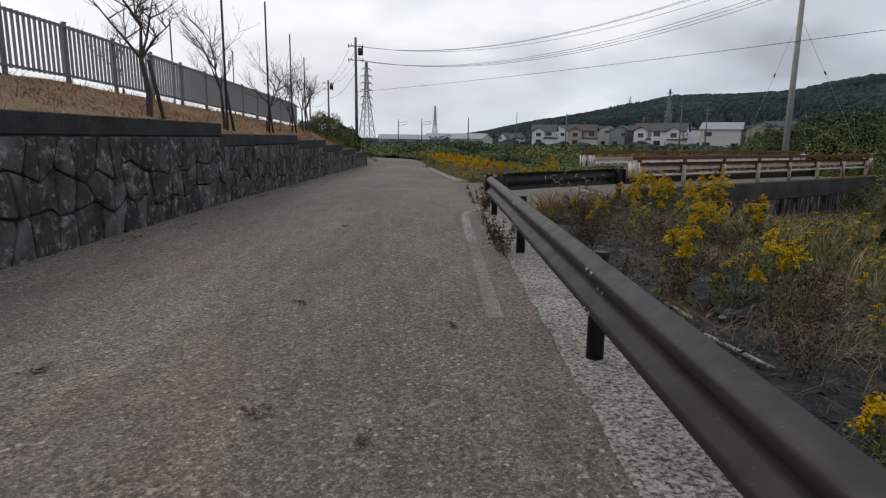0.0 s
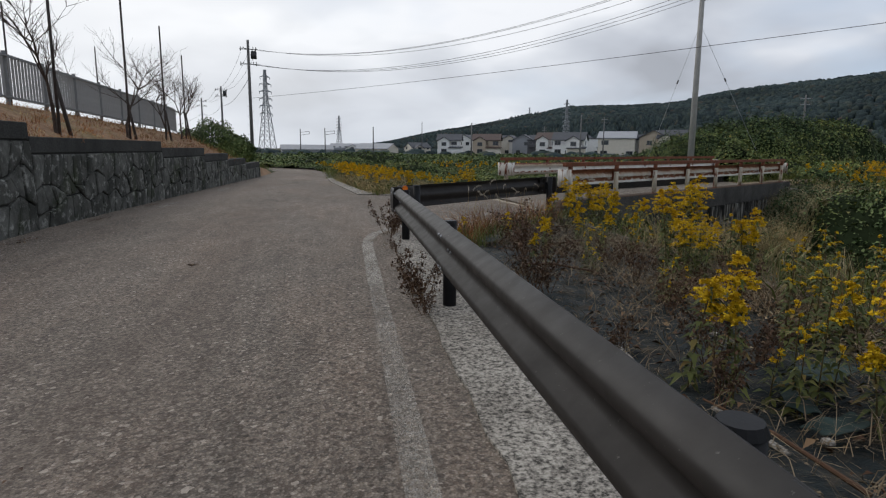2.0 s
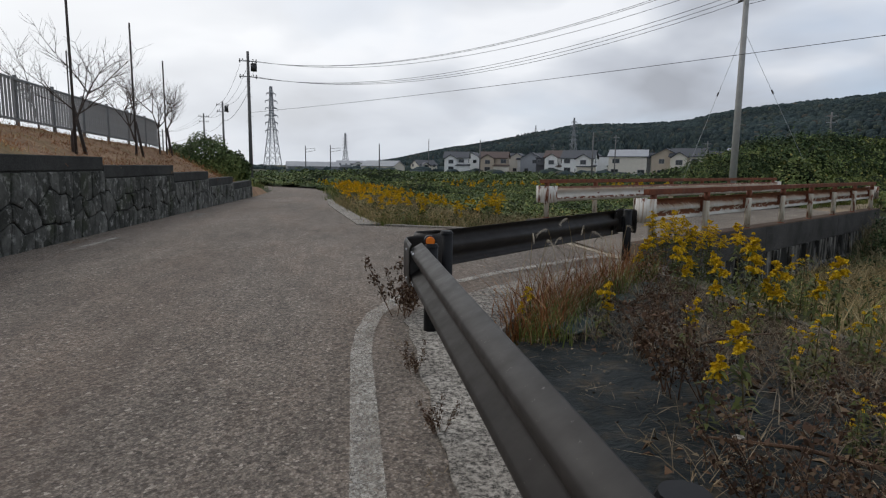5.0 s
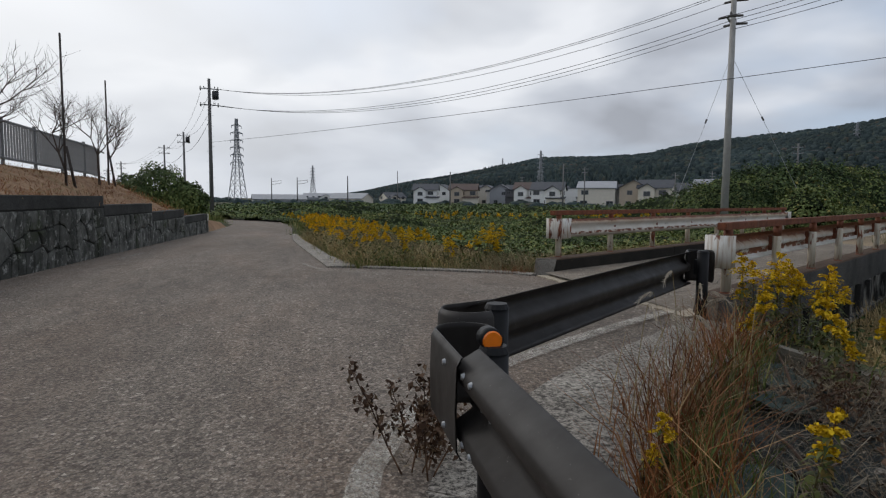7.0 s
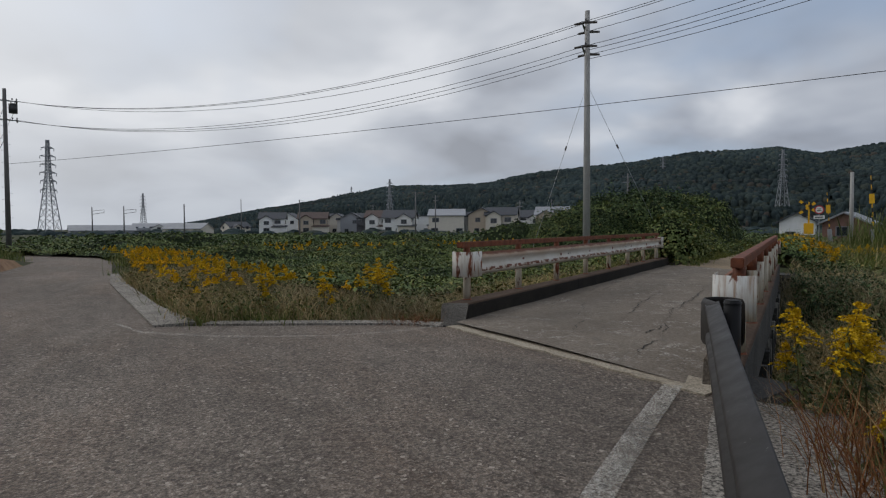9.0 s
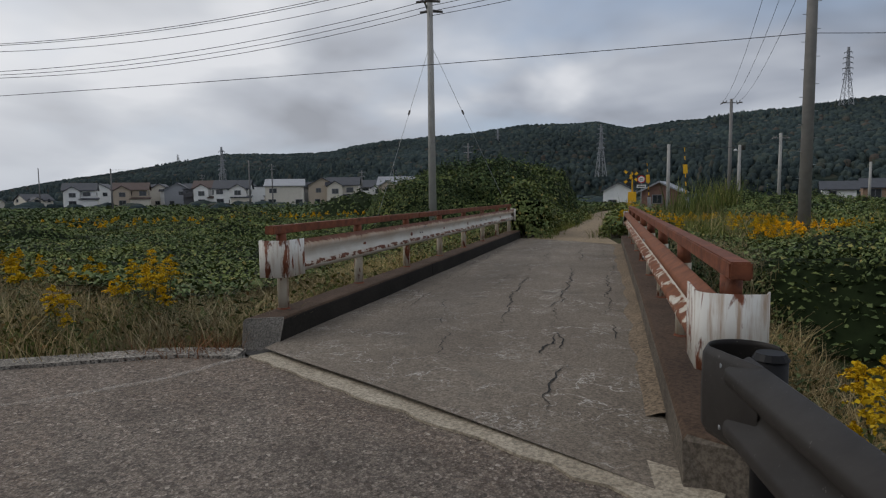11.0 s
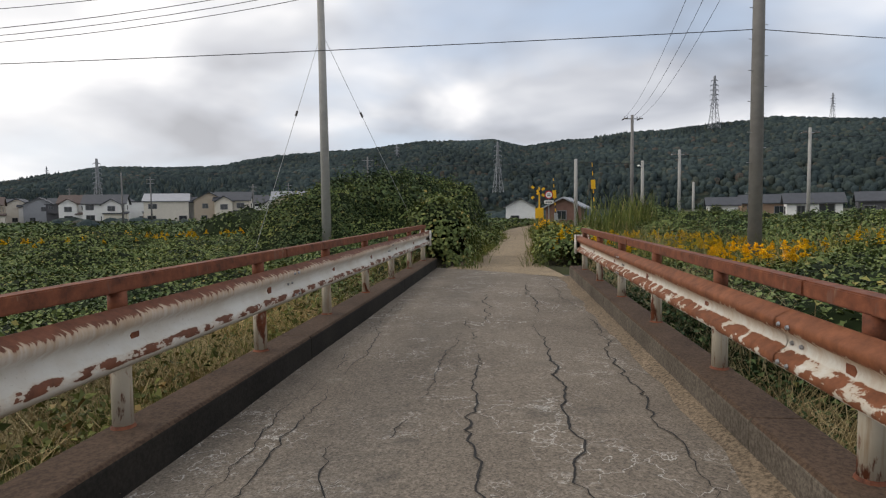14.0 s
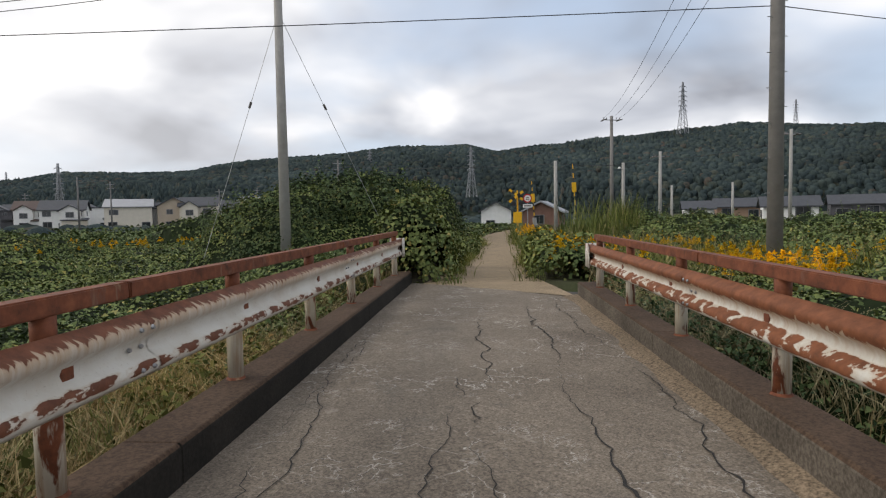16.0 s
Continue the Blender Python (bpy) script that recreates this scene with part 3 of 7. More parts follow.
def build_ground():
    xs, ys = axis_steps(-13, 36, 0.4, 2600), axis_steps(-6, 50, 0.4, 2600)
    verts, faces, kinds = [], [], []
    for y in ys:
        for x in xs:
            verts.append((x, y, ground_z(x, y) - 0.0 if abs(x) < 400 and abs(y) < 400 else -0.9))
    nx = len(xs)
    for j in range(len(ys) - 1):
        for i in range(nx - 1):
            faces.append((j * nx + i, j * nx + i + 1, (j + 1) * nx + i + 1, (j + 1) * nx + i))
            cx, cy = (xs[i] + xs[i + 1]) / 2, (ys[j] + ys[j + 1]) / 2
            kinds.append(1 if (-60 < cx < -4.7 and -30 < cy < 44) else 0)
    ob = raw_mesh("ground", verts, faces, GROUND, None, "", True)
    ob.data.materials.append(BANK)
    ob.data.polygons.foreach_set("material_index", kinds)
    tagged(ob, "soil and rough grass round the road and stream", "ground", kind="structure")


def build_road():
    ys = sorted(set([-20, -10, -5, 0, 5, 8, 10, 11, 11.5, 11.75, 12, 12.6, 13.2, 13.75, 14.3, 14.6, 14.95, 16, 17, 18, 18.85, 19.15, 19.45, 20, 20.4, 20.75, 20.95]
                    + list(range(22, 134, 3))))
    cols = 10
    verts, faces = [], []
    for y in ys:
        for i in range(cols + 1):
            t = i / cols
            x = xl(y) + (xr(y) - xl(y)) * t
            verts.append((x, y, road_z(y) + 0.015 * math.sin(math.pi * t)))
    for j in range(len(ys) - 1):
        for i in range(cols):
            a = j * (cols + 1) + i
            faces.append((a, a + 1, a + cols + 2, a + cols + 1))
    tagged(raw_mesh("road", verts, faces, ASPHALT, None, "", True), "worn grey brown asphalt lane with exposed stones", "road", kind="structure")
    # worn edge line, following the bend to the bridge
    pts = [(0.46, 8.3), (0.46, 9.4), (0.46, 10.6), (0.50, 11.2), (0.60, 11.75), (0.86, 12.36), (1.35, 12.98), (1.91, 13.48), (2.43, 13.88), (3.3, 14.50), (4.28, 15.16)]
    bm = bmesh.new()
    path = []
    for (x0, y0), (x1, y1) in zip(pts, pts[1:]):
        for k in range(4):
            path.append((x0 + (x1 - x0) * k / 4, y0 + (y1 - y0) * k / 4, 0.014))
    path.append((*pts[-1], 0.014))
    sweep(bm, path, [(0.075, 0), (0.075, 0.004), (-0.075, 0.004), (-0.075, 0)])
    ob = part("road_marking", bm, PAINT)
    tagged(ob, "white edge line, crazed and half worn away", "road marking", kind="structure")
    bm = bmesh.new()
    sweep(bm, [(0.46, y, 0.012) for y in np.linspace(4.6, 8.29, 8)], [(0.07, 0), (0.07, 0.004), (-0.07, 0.004), (-0.07, 0)])
    tagged(part("road_marking", bm, PAINT_FAINT), "edge line worn down to a few pale flecks", "road marking", kind="structure")
    bm = bmesh.new()
    sweep(bm, [(4.0, 18.75, 0.006), (3.3, 18.55, 0.01), (2.5, 18.6, 0.012), (1.76, 18.9, 0.012), (1.1, 19.3, 0.01), (0.4, 20.0, 0.0), (0.05, 21.2, -0.03)], [(0.035, 0), (0.035, 0.004), (-0.035, 0.004), (-0.035, 0)])
    tagged(part("road_marking", bm, PAINT_FAINT), "old curved line across the junction, nearly gone", "road marking", kind="structure")
    # two short dashes left of the old edge line by the wall
    for x, y0, y1 in ((-3.95, 16.6, 18.4), (-3.95, 23.2, 25.2)):
        bm = bmesh.new()
        sweep(bm, [(x, y0, road_z(y0) + 0.008), (x, y1, road_z(y1) + 0.008)], [(0.06, 0), (0.06, 0.004), (-0.06, 0.004), (-0.06, 0)])
        tagged(part("road_marking", bm, PAINT), "faded white dash beside the wall", "road marking", kind="structure")


def ribbon(name, inner, outer, z, thick, material, label, category, wobble=0.0):
    """A flat slab between two edges of equally many points."""
    bm = bmesh.new()
    rnd = random.Random(7)
    rows = []
    for (a, b) in zip(inner, outer):
        za, zb = z + road_z(a[1]), z + road_z(b[1])
        e = rnd.uniform(-wobble, wobble)
        rows.append([bm.verts.new((a[0] + e, a[1], za)), bm.verts.new((b[0], b[1], zb)),
                     bm.verts.new((b[0], b[1], zb - thick)), bm.verts.new((a[0] + e, a[1], za - thick))])
    for r, s in zip(rows, rows[1:]):
        for k in range(4):
            bm.faces.new((r[k], r[(k + 1) % 4], s[(k + 1) % 4], s[k]))
    bm.faces.new(rows[0][::-1])
    bm.faces.new(rows[-1])
    return tagged(part(name, bm, material), label, category, kind="structure")


def matched(pts_a, pts_b, n):
    """n points spread evenly along each of two lines."""
    def walk_line(p):
        d = [0]
        for a, b in zip(p, p[1:]):
            d.append(d[-1] + math.hypot(b[0] - a[0], b[1] - a[1]))
        s = np.linspace(0, d[-1], n)
        return list(zip(np.interp(s, d, [q[0] for q in p]), np.interp(s, d, [q[1] for q in p])))
    return walk_line(pts_a), walk_line(pts_b)


def build_strips():
    a, b = matched([(0.82, -8), (0.82, 7.2)], [(1.64, -8), (1.64, 7.2)], 60)
    ribbon("concrete_strip", a, b, 0.016, 0.25, CONC_STRIP, "pale rough concrete strip under the guard rail", "kerb", 0.018)
    a, b = matched([(0.83, 7.212), (0.85, 11.5)], [(1.64, 7.212), (1.56, 11.0)], 22)
    ribbon("concrete_strip", a, b, 0.014, 0.25, CONC_STRIP, "pale rough concrete strip with weeds in its joints", "kerb", 0.022)
    a, b = matched([(0.85, 11.512), (1.06, 12.0), (2.22, 13.16), (3.62, 14.26), (4.42, 14.86)], [(1.56, 11.012), (1.8, 11.45), (2.75, 12.5), (4.1, 13.6), (4.75, 14.1)], 30)
    ribbon("concrete_strip", a, b, 0.012, 0.25, CONC_STRIP, "cracked concrete apron beside the bridge entrance", "kerb", 0.02)
    # pale kerb slab round the corner of the field
    a, b = matched([(4.02, 18.98), (3.6, 19.47), (1.15, 20.75)], [(4.2, 19.2), (3.75, 19.72), (1.3, 21.0)], 14)
    ribbon("field_kerb", a, b, 0.03, 0.2, CONC_STRIP, "pale concrete kerb along the overgrown field", "kerb", 0.006)
    a, b = matched([(0.53, 20.93), (-0.1, 26.5), (-0.50, 30.2), (-0.75, 35)], [(1.12, 21.0), (0.62, 23.6), (-0.12, 30.2), (-0.5, 35)], 24)
    ribbon("field_kerb", a, b, 0.03, 0.2, CONC_STRIP, "pale concrete kerb widening at the field corner", "kerb", 0.006)
    # grit and cement along the bridge joint
    a, b = matched([(4.13, 18.95), (4.27, 16.6), (4.36, 14.9)], [(4.50, 18.95), (4.64, 16.6), (4.76, 15.0)], 26)
    ribbon("joint_band", a, b, 0.017, 0.1, GRIT, "pale gritty cement band at the bridge joint", "kerb", 0.03)


def build_wall():
    """Retaining wall of stone-faced sections whose tops step down along the road."""
    ends = [-9, -2.2, 5.2, 12.9, 19.7, 24.6, 28.8, 33.2, 38]
    rnd = random.Random(11)
    mesh_parts = 0
    rest_v, rest_f = [], []
    last = None
    for i, (y0, y1) in enumerate(zip(ends, ends[1:])):
        t0 = wall_top((y0 + y1) / 2 if i > 2 else y1 - 1) if i != 2 else 1.57
        w = thing("wall_section", "stone-faced concrete retaining wall section, dark and stained", "retaining wall", "retaining wall", "structure", (-4.62, y0, 0))
        ln = y1 - y0 - 0.02
        b = -0.6
        bm = bevelled((-0.17, ln / 2, (t0 - 0.09 + b) / 2), (0.34, ln, t0 - 0.09 - b), 0, 0.006)
        part("backing", bm, MORTAR, w)
        bm = bevelled((-0.16, ln / 2, t0 - 0.04), (0.36, ln, 0.26), 0, 0.012)
        part("coping", bm, CAPSTONE, w, "plain concrete coping")
        # irregular stones on a jittered grid
        zb, zt = road_z((y0 + y1) / 2) - 0.06, t0 - 0.18
        rows = max(1, round((zt - zb) / 0.42))
        cols = max(2, round(ln / 0.29))
        grid = {}
        for r in range(rows + 1):
            for c in range(cols + 1):
                jy = 0 if c in (0, cols) else rnd.uniform(-0.10, 0.10)
                jz = 0 if r in (0, rows) else rnd.uniform(-0.17, 0.17)
                grid[r, c] = (ln * c / cols + jy + (0.06 if r % 2 and 0 < c < cols else 0), zb + (zt - zb) * r / rows + jz)
        for r in range(rows):
            c = 0
            while c < cols:
                span = 2 if (rnd.random() < 0.16 and c + 2 <= cols) else 1
                loop = [grid[r, c], grid[r, c + 1]] + ([grid[r, c + 2]] if span == 2 else []) + \
                       ([grid[r + 1, c + 2]] if span == 2 else []) + [grid[r + 1, c + 1], grid[r + 1, c]]
                c += span
                # cut one corner so that the stones are not all four-sided
                cy, cz = sum(p[0] for p in loop) / len(loop), sum(p[1] for p in loop) / len(loop)
                shape = []
                for k, p in enumerate(loop):
                    q, s = loop[k - 1], loop[(k + 1) % len(loop)]
                    f = rnd.uniform(0.05, 0.22)
                    shape += [tuple(p[m] + (q[m] - p[m]) * f * 0.7 for m in (0, 1)), tuple(p[m] + (s[m] - p[m]) * f * 0.7 for m in (0, 1))]
                n = len(shape)
                gap = 0.013
                verts = []
                depth = rnd.uniform(0.025, 0.06)
                for ring, (inset, x) in enumerate(((gap, -0.01), (gap + 0.006, depth * 0.75), (gap + 0.03, depth))):
                    for (py, pz) in shape:
                        d = math.hypot(py - cy, pz - cz)
                        kk = max(0.1, 1 - inset / max(d, 0.02))
                        verts.append((x + (rnd.uniform(-0.010, 0.010) if ring == 2 else 0), cy + (py - cy) * kk, cz + (pz - cz) * kk))
                verts.append((depth + rnd.uniform(-0.012, 0.022), cy, cz))
                faces = []
                for ring in (0, 1):
                    for k in range(n):
                        faces.append((ring * n + k, ring * n + (k + 1) % n, (ring + 1) * n + (k + 1) % n, (ring + 1) * n + k))
                faces += [(2 * n + k, 2 * n + (k + 1) % n, 3 * n) for k in range(n)]
                if -2.5 < y0 < 24 and mesh_parts < 290:
                    raw_mesh("stone", verts, faces, STONE, w)
                    mesh_parts += 1
                else:
                    o = len(rest_v)
                    rest_v += [(x, y + y0, z) for x, y, z in verts]
                    rest_f += [tuple(k + o for k in f) for f in faces]
        last = w
    o = raw_mesh("stones", [(x, y - ends[-2], z) for x, y, z in rest_v], rest_f, STONE, last)
    tagged(o, kind="stuff")


def build_fence():
    f = thing("slat_fence", "grey metal fence of upright slats along the bank's crest", "fence", at=(-8.55, 0, 0))
    rnd = random.Random(3)
    bm = bmesh.new()
    box(bm, (0, 0, 0), (0.06, 0.022, 1.16))
    slat = finish(bm, "slat", FENCE)
    y = 4.0
    while y < 36.6:
        s = new("slat", slat)
        s.parent, s.location = f, (0, y, fence_z(y) + 0.70)
        y += 0.172
    ys = [4.0 + 2.06 * k for k in range(17)]
    for a, b in zip(ys, ys[1:]):
        bm = bmesh.new()
        tube(bm, (0.0, a, fence_z(a) - 0.3), (0.0, a, fence_z(a) + 1.34), 0.055, None, 8)
        part("fence_post", bm, FENCE_DARK, f)
        for h, w in ((0.16, 0.05), (1.22, 0.06)):
            bm = bmesh.new()
            sweep(bm, [(0.055, a, fence_z(a) + h), (0.055, b, fence_z(b) + h)], [(0.02, -w / 2), (0.02, w / 2), (-0.02, w / 2), (-0.02, -w / 2)])
            part("fence_rail", bm, FENCE_DARK, f)


# W beam: sideways (towards the traffic) and up, front side then back side
def w_profile(h=0.35, d=0.085, t=0.006):
    front = [(0.0, 0.0), (0.35, 0.05), (0.92, 0.13), (1.0, 0.20), (0.92, 0.29), (0.25, 0.40), (0.12, 0.5), (0.25, 0.60), (0.92, 0.71), (1.0, 0.80), (0.92, 0.87), (0.35, 0.95), (0.0, 1.0)]
    f = [(o * d, z * h) for o, z in front]
    return f + [(o - t, z) for o, z in f[::-1]]


PLATE = [(0.0, 0.0), (0.016, 0.03), (0.02, 0.175), (0.016, 0.32), (0.0, 0.35), (-0.006, 0.35), (0.010, 0.32), (0.014, 0.175), (0.010, 0.03), (-0.006, 0.0)]


def bolt(parent, p, way, r=0.014):
    bm = bmesh.new()
    p, way = Vector(p), Vector(way).normalized()
    tube(bm, p, p + way * 0.012, r, r * 0.7, 8)
    part("bolt", bm, STEEL, parent)


def arc(c, r, a0, a1, n, z=0.0):
    return [(c[0] + r * math.cos(radians(a0 + (a1 - a0) * k / n)), c[1] + r * math.sin(radians(a0 + (a1 - a0) * k / n)), z) for k in range(n + 1)]


def build_road_rails():
    """Two brown guard rails: beside the road, and from its corner to the bridge."""
    g = thing("guard_rail", "dark brown steel guard rail on black posts beside the road", "guard rail", "roadside guard rails")
    z = 0.40
    joints = [-8.3, -4.3, -0.55, 3.42, 6.95, 10.98]
    for a, b in zip(joints, joints[1:]):
        bm = bmesh.new()
        # each length laps a little over the next
        sweep(bm, [(0.935 + 0.004, a, z), (0.935, (a + b) / 2, z), (0.935 - 0.003, b + 0.05, z)], w_profile(), caps=False, uv=True)
        ob = part("beam", bm, RAIL_BROWN, g, "", True)
        for dz in (0.06, 0.175, 0.29):
            for dy in (-0.07, -0.17):
                bolt(ob, (0.935 - (0.082 if dz != 0.175 else 0.012), b + dy, z + dz), (-1, 0, 0))
    # the end curls round, away from the road
    bm = bmesh.new()
    sweep(bm, [(0.845, 10.92, z), (0.845, 11.36, z)] + arc((0.965, 11.37), 0.12, 180, 10, 14, z), PLATE, caps=False, uv=True)
    ob = part("end_piece", bm, RAIL_BROWN, g, "curled end piece", True)
    for dz in (0.06, 0.29):
        bolt(ob, (0.83, 11.1, z + dz), (-1, 0, 0))
    for y in (-7.4, -3.7, 0.05, 3.74, 7.44, 11.17):
        bm = bmesh.new()
        tube(bm, (1.03, y, -0.25), (1.03, y, 0.70), 0.057, None, 16)
        p = part("post", bm, PLASTIC_BLACK, g, "black round post", True)
        bm = bmesh.new()
        tube(bm, (1.03, y, 0.70), (1.03, y, 0.725), 0.062, 0.05, 16)
        part("cap", bm, PLASTIC_BLACK, p)
        box_bm = bevelled((0.975, y, 0.575), (0.06, 0.07, 0.16), 0, 0.006)
        part("bracket", box_bm, PLASTIC_BLACK, p)
    r = thing("delineator", "round orange reflector on a short black holder on the rail end", "reflector", at=(1.02, 11.20, 0.705))
    bm = bmesh.new()
    tube(bm, (0, -0.045, 0.04), (0, 0.03, 0.04), 0.044, None, 20)
    part("housing", bm, PLASTIC_BLACK, r, "", True)
    bm = bmesh.new()
    tube(bm, (0, -0.052, 0.04), (0, -0.045, 0.04), 0.033, 0.038, 20)
    part("lens", bm, ORANGE, r, "orange reflector face")
    bm = bmesh.new()
    tube(bm, (0, 0, -0.03), (0, 0, 0.0), 0.02, None, 8)
    part("stem", bm, PLASTIC_BLACK, r)

    h = thing("guard_rail", "black brown guard rail from the road corner to the bridge", "guard rail", "roadside guard rails")
    a, b = Vector((1.08, 11.90, 0)), Vector((4.40, 14.85, 0))
    d = (b - a).normalized()
    side = Vector((-d.y, d.x, 0))
    zz = 0.39
    bm = bmesh.new()
    pts = [a + d * s + Vector((0, 0, zz)) for s in np.linspace(0.12, (b - a).length - 0.15, 8)]
    sweep(bm, pts, w_profile(), caps=False, uv=True)
    ob = part("beam", bm, RAIL_BROWN, h, "", True)
    ang = math.degrees(math.atan2(d.y, d.x))
    for end, s, w in ((a, -1, 1), (b, 1, 1)):
        c = end - side * 0.04
        if s < 0:
            path = arc((c.x, c.y), 0.135, ang + 270, ang + 90, 12, zz) + [tuple(a + d * 0.3 + Vector((0, 0, zz)))]
        else:
            path = [tuple(b - d * 0.3 + Vector((0, 0, zz)))] + arc((c.x, c.y), 0.135, ang + 90, ang - 90, 12, zz)
        bm = bmesh.new()
        sweep(bm, path, PLATE, caps=False, uv=True)
        part("end_piece", bm, RAIL_BROWN, h, "curled end piece", True)
    for p in (a + d * 0.17 - side * 0.10, b - d * 0.10 - side * 0.10):
        bm = bmesh.new()
        tube(bm, (p.x, p.y, -0.25), (p.x, p.y, 0.72), 0.06, None, 16)
        q = part("post", bm, PLASTIC_BLACK, h, "black round post", True)
        bm = bmesh.new()
        tube(bm, (p.x, p.y, 0.72), (p.x, p.y, 0.745), 0.066, 0.052, 16)
        part("cap", bm, PLASTIC_BLACK, q)
        part("bracket", bevelled((p.x + side.x * 0.05, p.y + side.y * 0.05, 0.565), (0.07, 0.07, 0.16), math.atan2(d.y, d.x), 0.006), PLASTIC_BLACK, q)
        for dz in (0.06, 0.30):
            m = p + side * 0.17
            bolt(h, (m.x, m.y, zz + dz), side)


def build_bridge():
    b = thing("bridge", "old narrow concrete road bridge with cracked deck", "bridge", kind="structure")
    # deck, its near end cut on the skew
    rows = 26
    bm = bmesh.new()
    ring = []
    for i in range(rows + 1):
        t = i / rows
        row = []
        for k in range(9):
            s = k / 8
            u0 = 11.95 + (13.93 - 11.95) * s
            u = u0 + (UR_END + (U_END - UR_END) * s - u0) * t
            crown = 0.012 * math.sin(math.pi * s) + 0.012 * noise.noise((u * 0.5, s * 3, 2))
            row.append(bm.verts.new(br(u, R_IN - 0.02 + (L_IN - R_IN + 0.04) * s, crown - 0.01 - 0.03 * t)))
        ring.append(row)
    for r, s in zip(ring, ring[1:]):
        for k in range(8):
            bm.faces.new((r[k], r[k + 1], s[k + 1], s[k]))
    part("deck_surface", bm, DECK, b, "grey cracked concrete deck", True)
    bm = bmesh.new()
    u0s = (12.0, 14.0)
    for vv, za, zb in (((R_OUT, L_OUT), -0.08, -0.34),):
        q = [br(u0s[0], vv[0]), br(UR_END, vv[0]), br(U_END, vv[1]), br(u0s[1], vv[1])]
        top = [bm.verts.new(p + Vector((0, 0, za))) for p in q]
        low = [bm.verts.new(p + Vector((0, 0, zb))) for p in q]
        bm.faces.new(top)
        bm.faces.new(low[::-1])
        for k in range(4):
            bm.faces.new((top[k], low[k], low[(k + 1) % 4], top[(k + 1) % 4]))
    part("slab", bm, CONC_DARK, b)
    # girders below, with ribs, and the abutments
    for v, u0 in ((R_OUT + 0.16, 12.2), (11.3, 12.9), (12.5, 13.5), (L_OUT - 0.16, 14.2)):
        bm = bmesh.new()
        sweep(bm, [br(u0, v), br(UR_END if v < 11 else 27.3, v)], [(0.11, -0.35), (0.11, -0.9), (0.19, -0.94), (0.19, -1.04), (-0.19, -1.04), (-0.19, -0.94), (-0.11, -0.9), (-0.11, -0.35)])
        part("girder", bm, CONC_STREAK, b, "pale girder streaked black by damp")
        if v < 11:
            for u in np.arange(u0 + 0.6, UR_END, 0.95):
                part("rib", bevelled(tuple(br(u, v - 0.16, -0.62)), (0.10, 0.10, 0.56), math.atan2(BU.y, BU.x), 0.008), CONC_STREAK, b)
    for u, va, vb in ((13.4, R_OUT - 0.2, L_OUT + 0.2), (27.75, R_OUT - 0.3, L_OUT + 0.3)):
        bm = bmesh.new()
        p, q = br(u - (0.9 if u < 20 else 1.1), va), br(u + (0.9 if u < 20 else 1.1), vb)
        m = (p + q) / 2
        dd = q - p
        box(bm, (m.x, m.y, -1.45), (0.8, dd.length, 2.7), math.atan2(dd.y, dd.x) - math.pi / 2)
        part("abutment", bm, CONC_DARK, b)
    # kerbs with chipped near ends
    for v_in, v_out, u0, sgn in ((L_IN, L_OUT, 14.02, 1), (R_IN, R_OUT, 11.95, -1)):
        lens = [u0, u0 + 5.0, u0 + 10.0, U_END if sgn > 0 else UR_END]
        for k, (ua, ub) in enumerate(zip(lens, lens[1:])):
            bm = bmesh.new()
            lo, hi = (v_in, v_out) if sgn > 0 else (v_out, v_in)
            sweep(bm, [br(ua + (0.0 if k == 0 else 0.006), lo), br(ub, lo)],
                  [(0, -0.34), (hi - lo, -0.34), (hi - lo, 0.185), (hi - lo - 0.02, 0.21), (0.02, 0.21), (0, 0.185)])
            if k == 0:
                for vert in bm.verts:
                    if (vert.co - br(ua, lo)).dot(BU) < 0.3 and vert.co.z > 0:
                        vert.co += BU * 0.16 * vert.co.z / 0.21 * (1.6 if abs(vert.co.dot(BV) - v_in) < 0.1 else 0.5)
            bmesh.ops.bevel(bm, geom=bm.edges[:], offset=0.006, segments=1, affect="EDGES")
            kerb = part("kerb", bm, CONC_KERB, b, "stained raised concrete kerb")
            # upright faces by normal: the left near black, shade and growth in its colour
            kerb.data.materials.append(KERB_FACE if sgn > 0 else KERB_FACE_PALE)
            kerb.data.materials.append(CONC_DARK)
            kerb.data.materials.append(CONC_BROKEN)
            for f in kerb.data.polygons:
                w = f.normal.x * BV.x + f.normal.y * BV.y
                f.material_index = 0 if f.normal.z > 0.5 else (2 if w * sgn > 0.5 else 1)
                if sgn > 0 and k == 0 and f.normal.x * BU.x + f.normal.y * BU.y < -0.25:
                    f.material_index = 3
    # long cracks in the deck
    rnd = random.Random(5)
    for v0, ua, ub, drift, wide in ((11.75, 15.2, 24.5, 0.25, 0.011), (11.10, 14.2, 25.5, 0.15, 0.013), (12.9, 15.5, 23.0, 0.5, 0.007), (10.55, 14.6, 21.5, -0.1, 0.010), (12.35, 17.0, 21.5, -0.2, 0.006),
                                     (11.95, 14.0, 17.2, 0.9, 0.007), (10.45, 20.5, 27.0, 0.2, 0.008), (13.2, 16.0, 25.0, 0.1, 0.005), (10.9, 12.9, 15.4, 0.25, 0.010)):
        n = int((ub - ua) / 0.06)
        v = v0
        pts = []
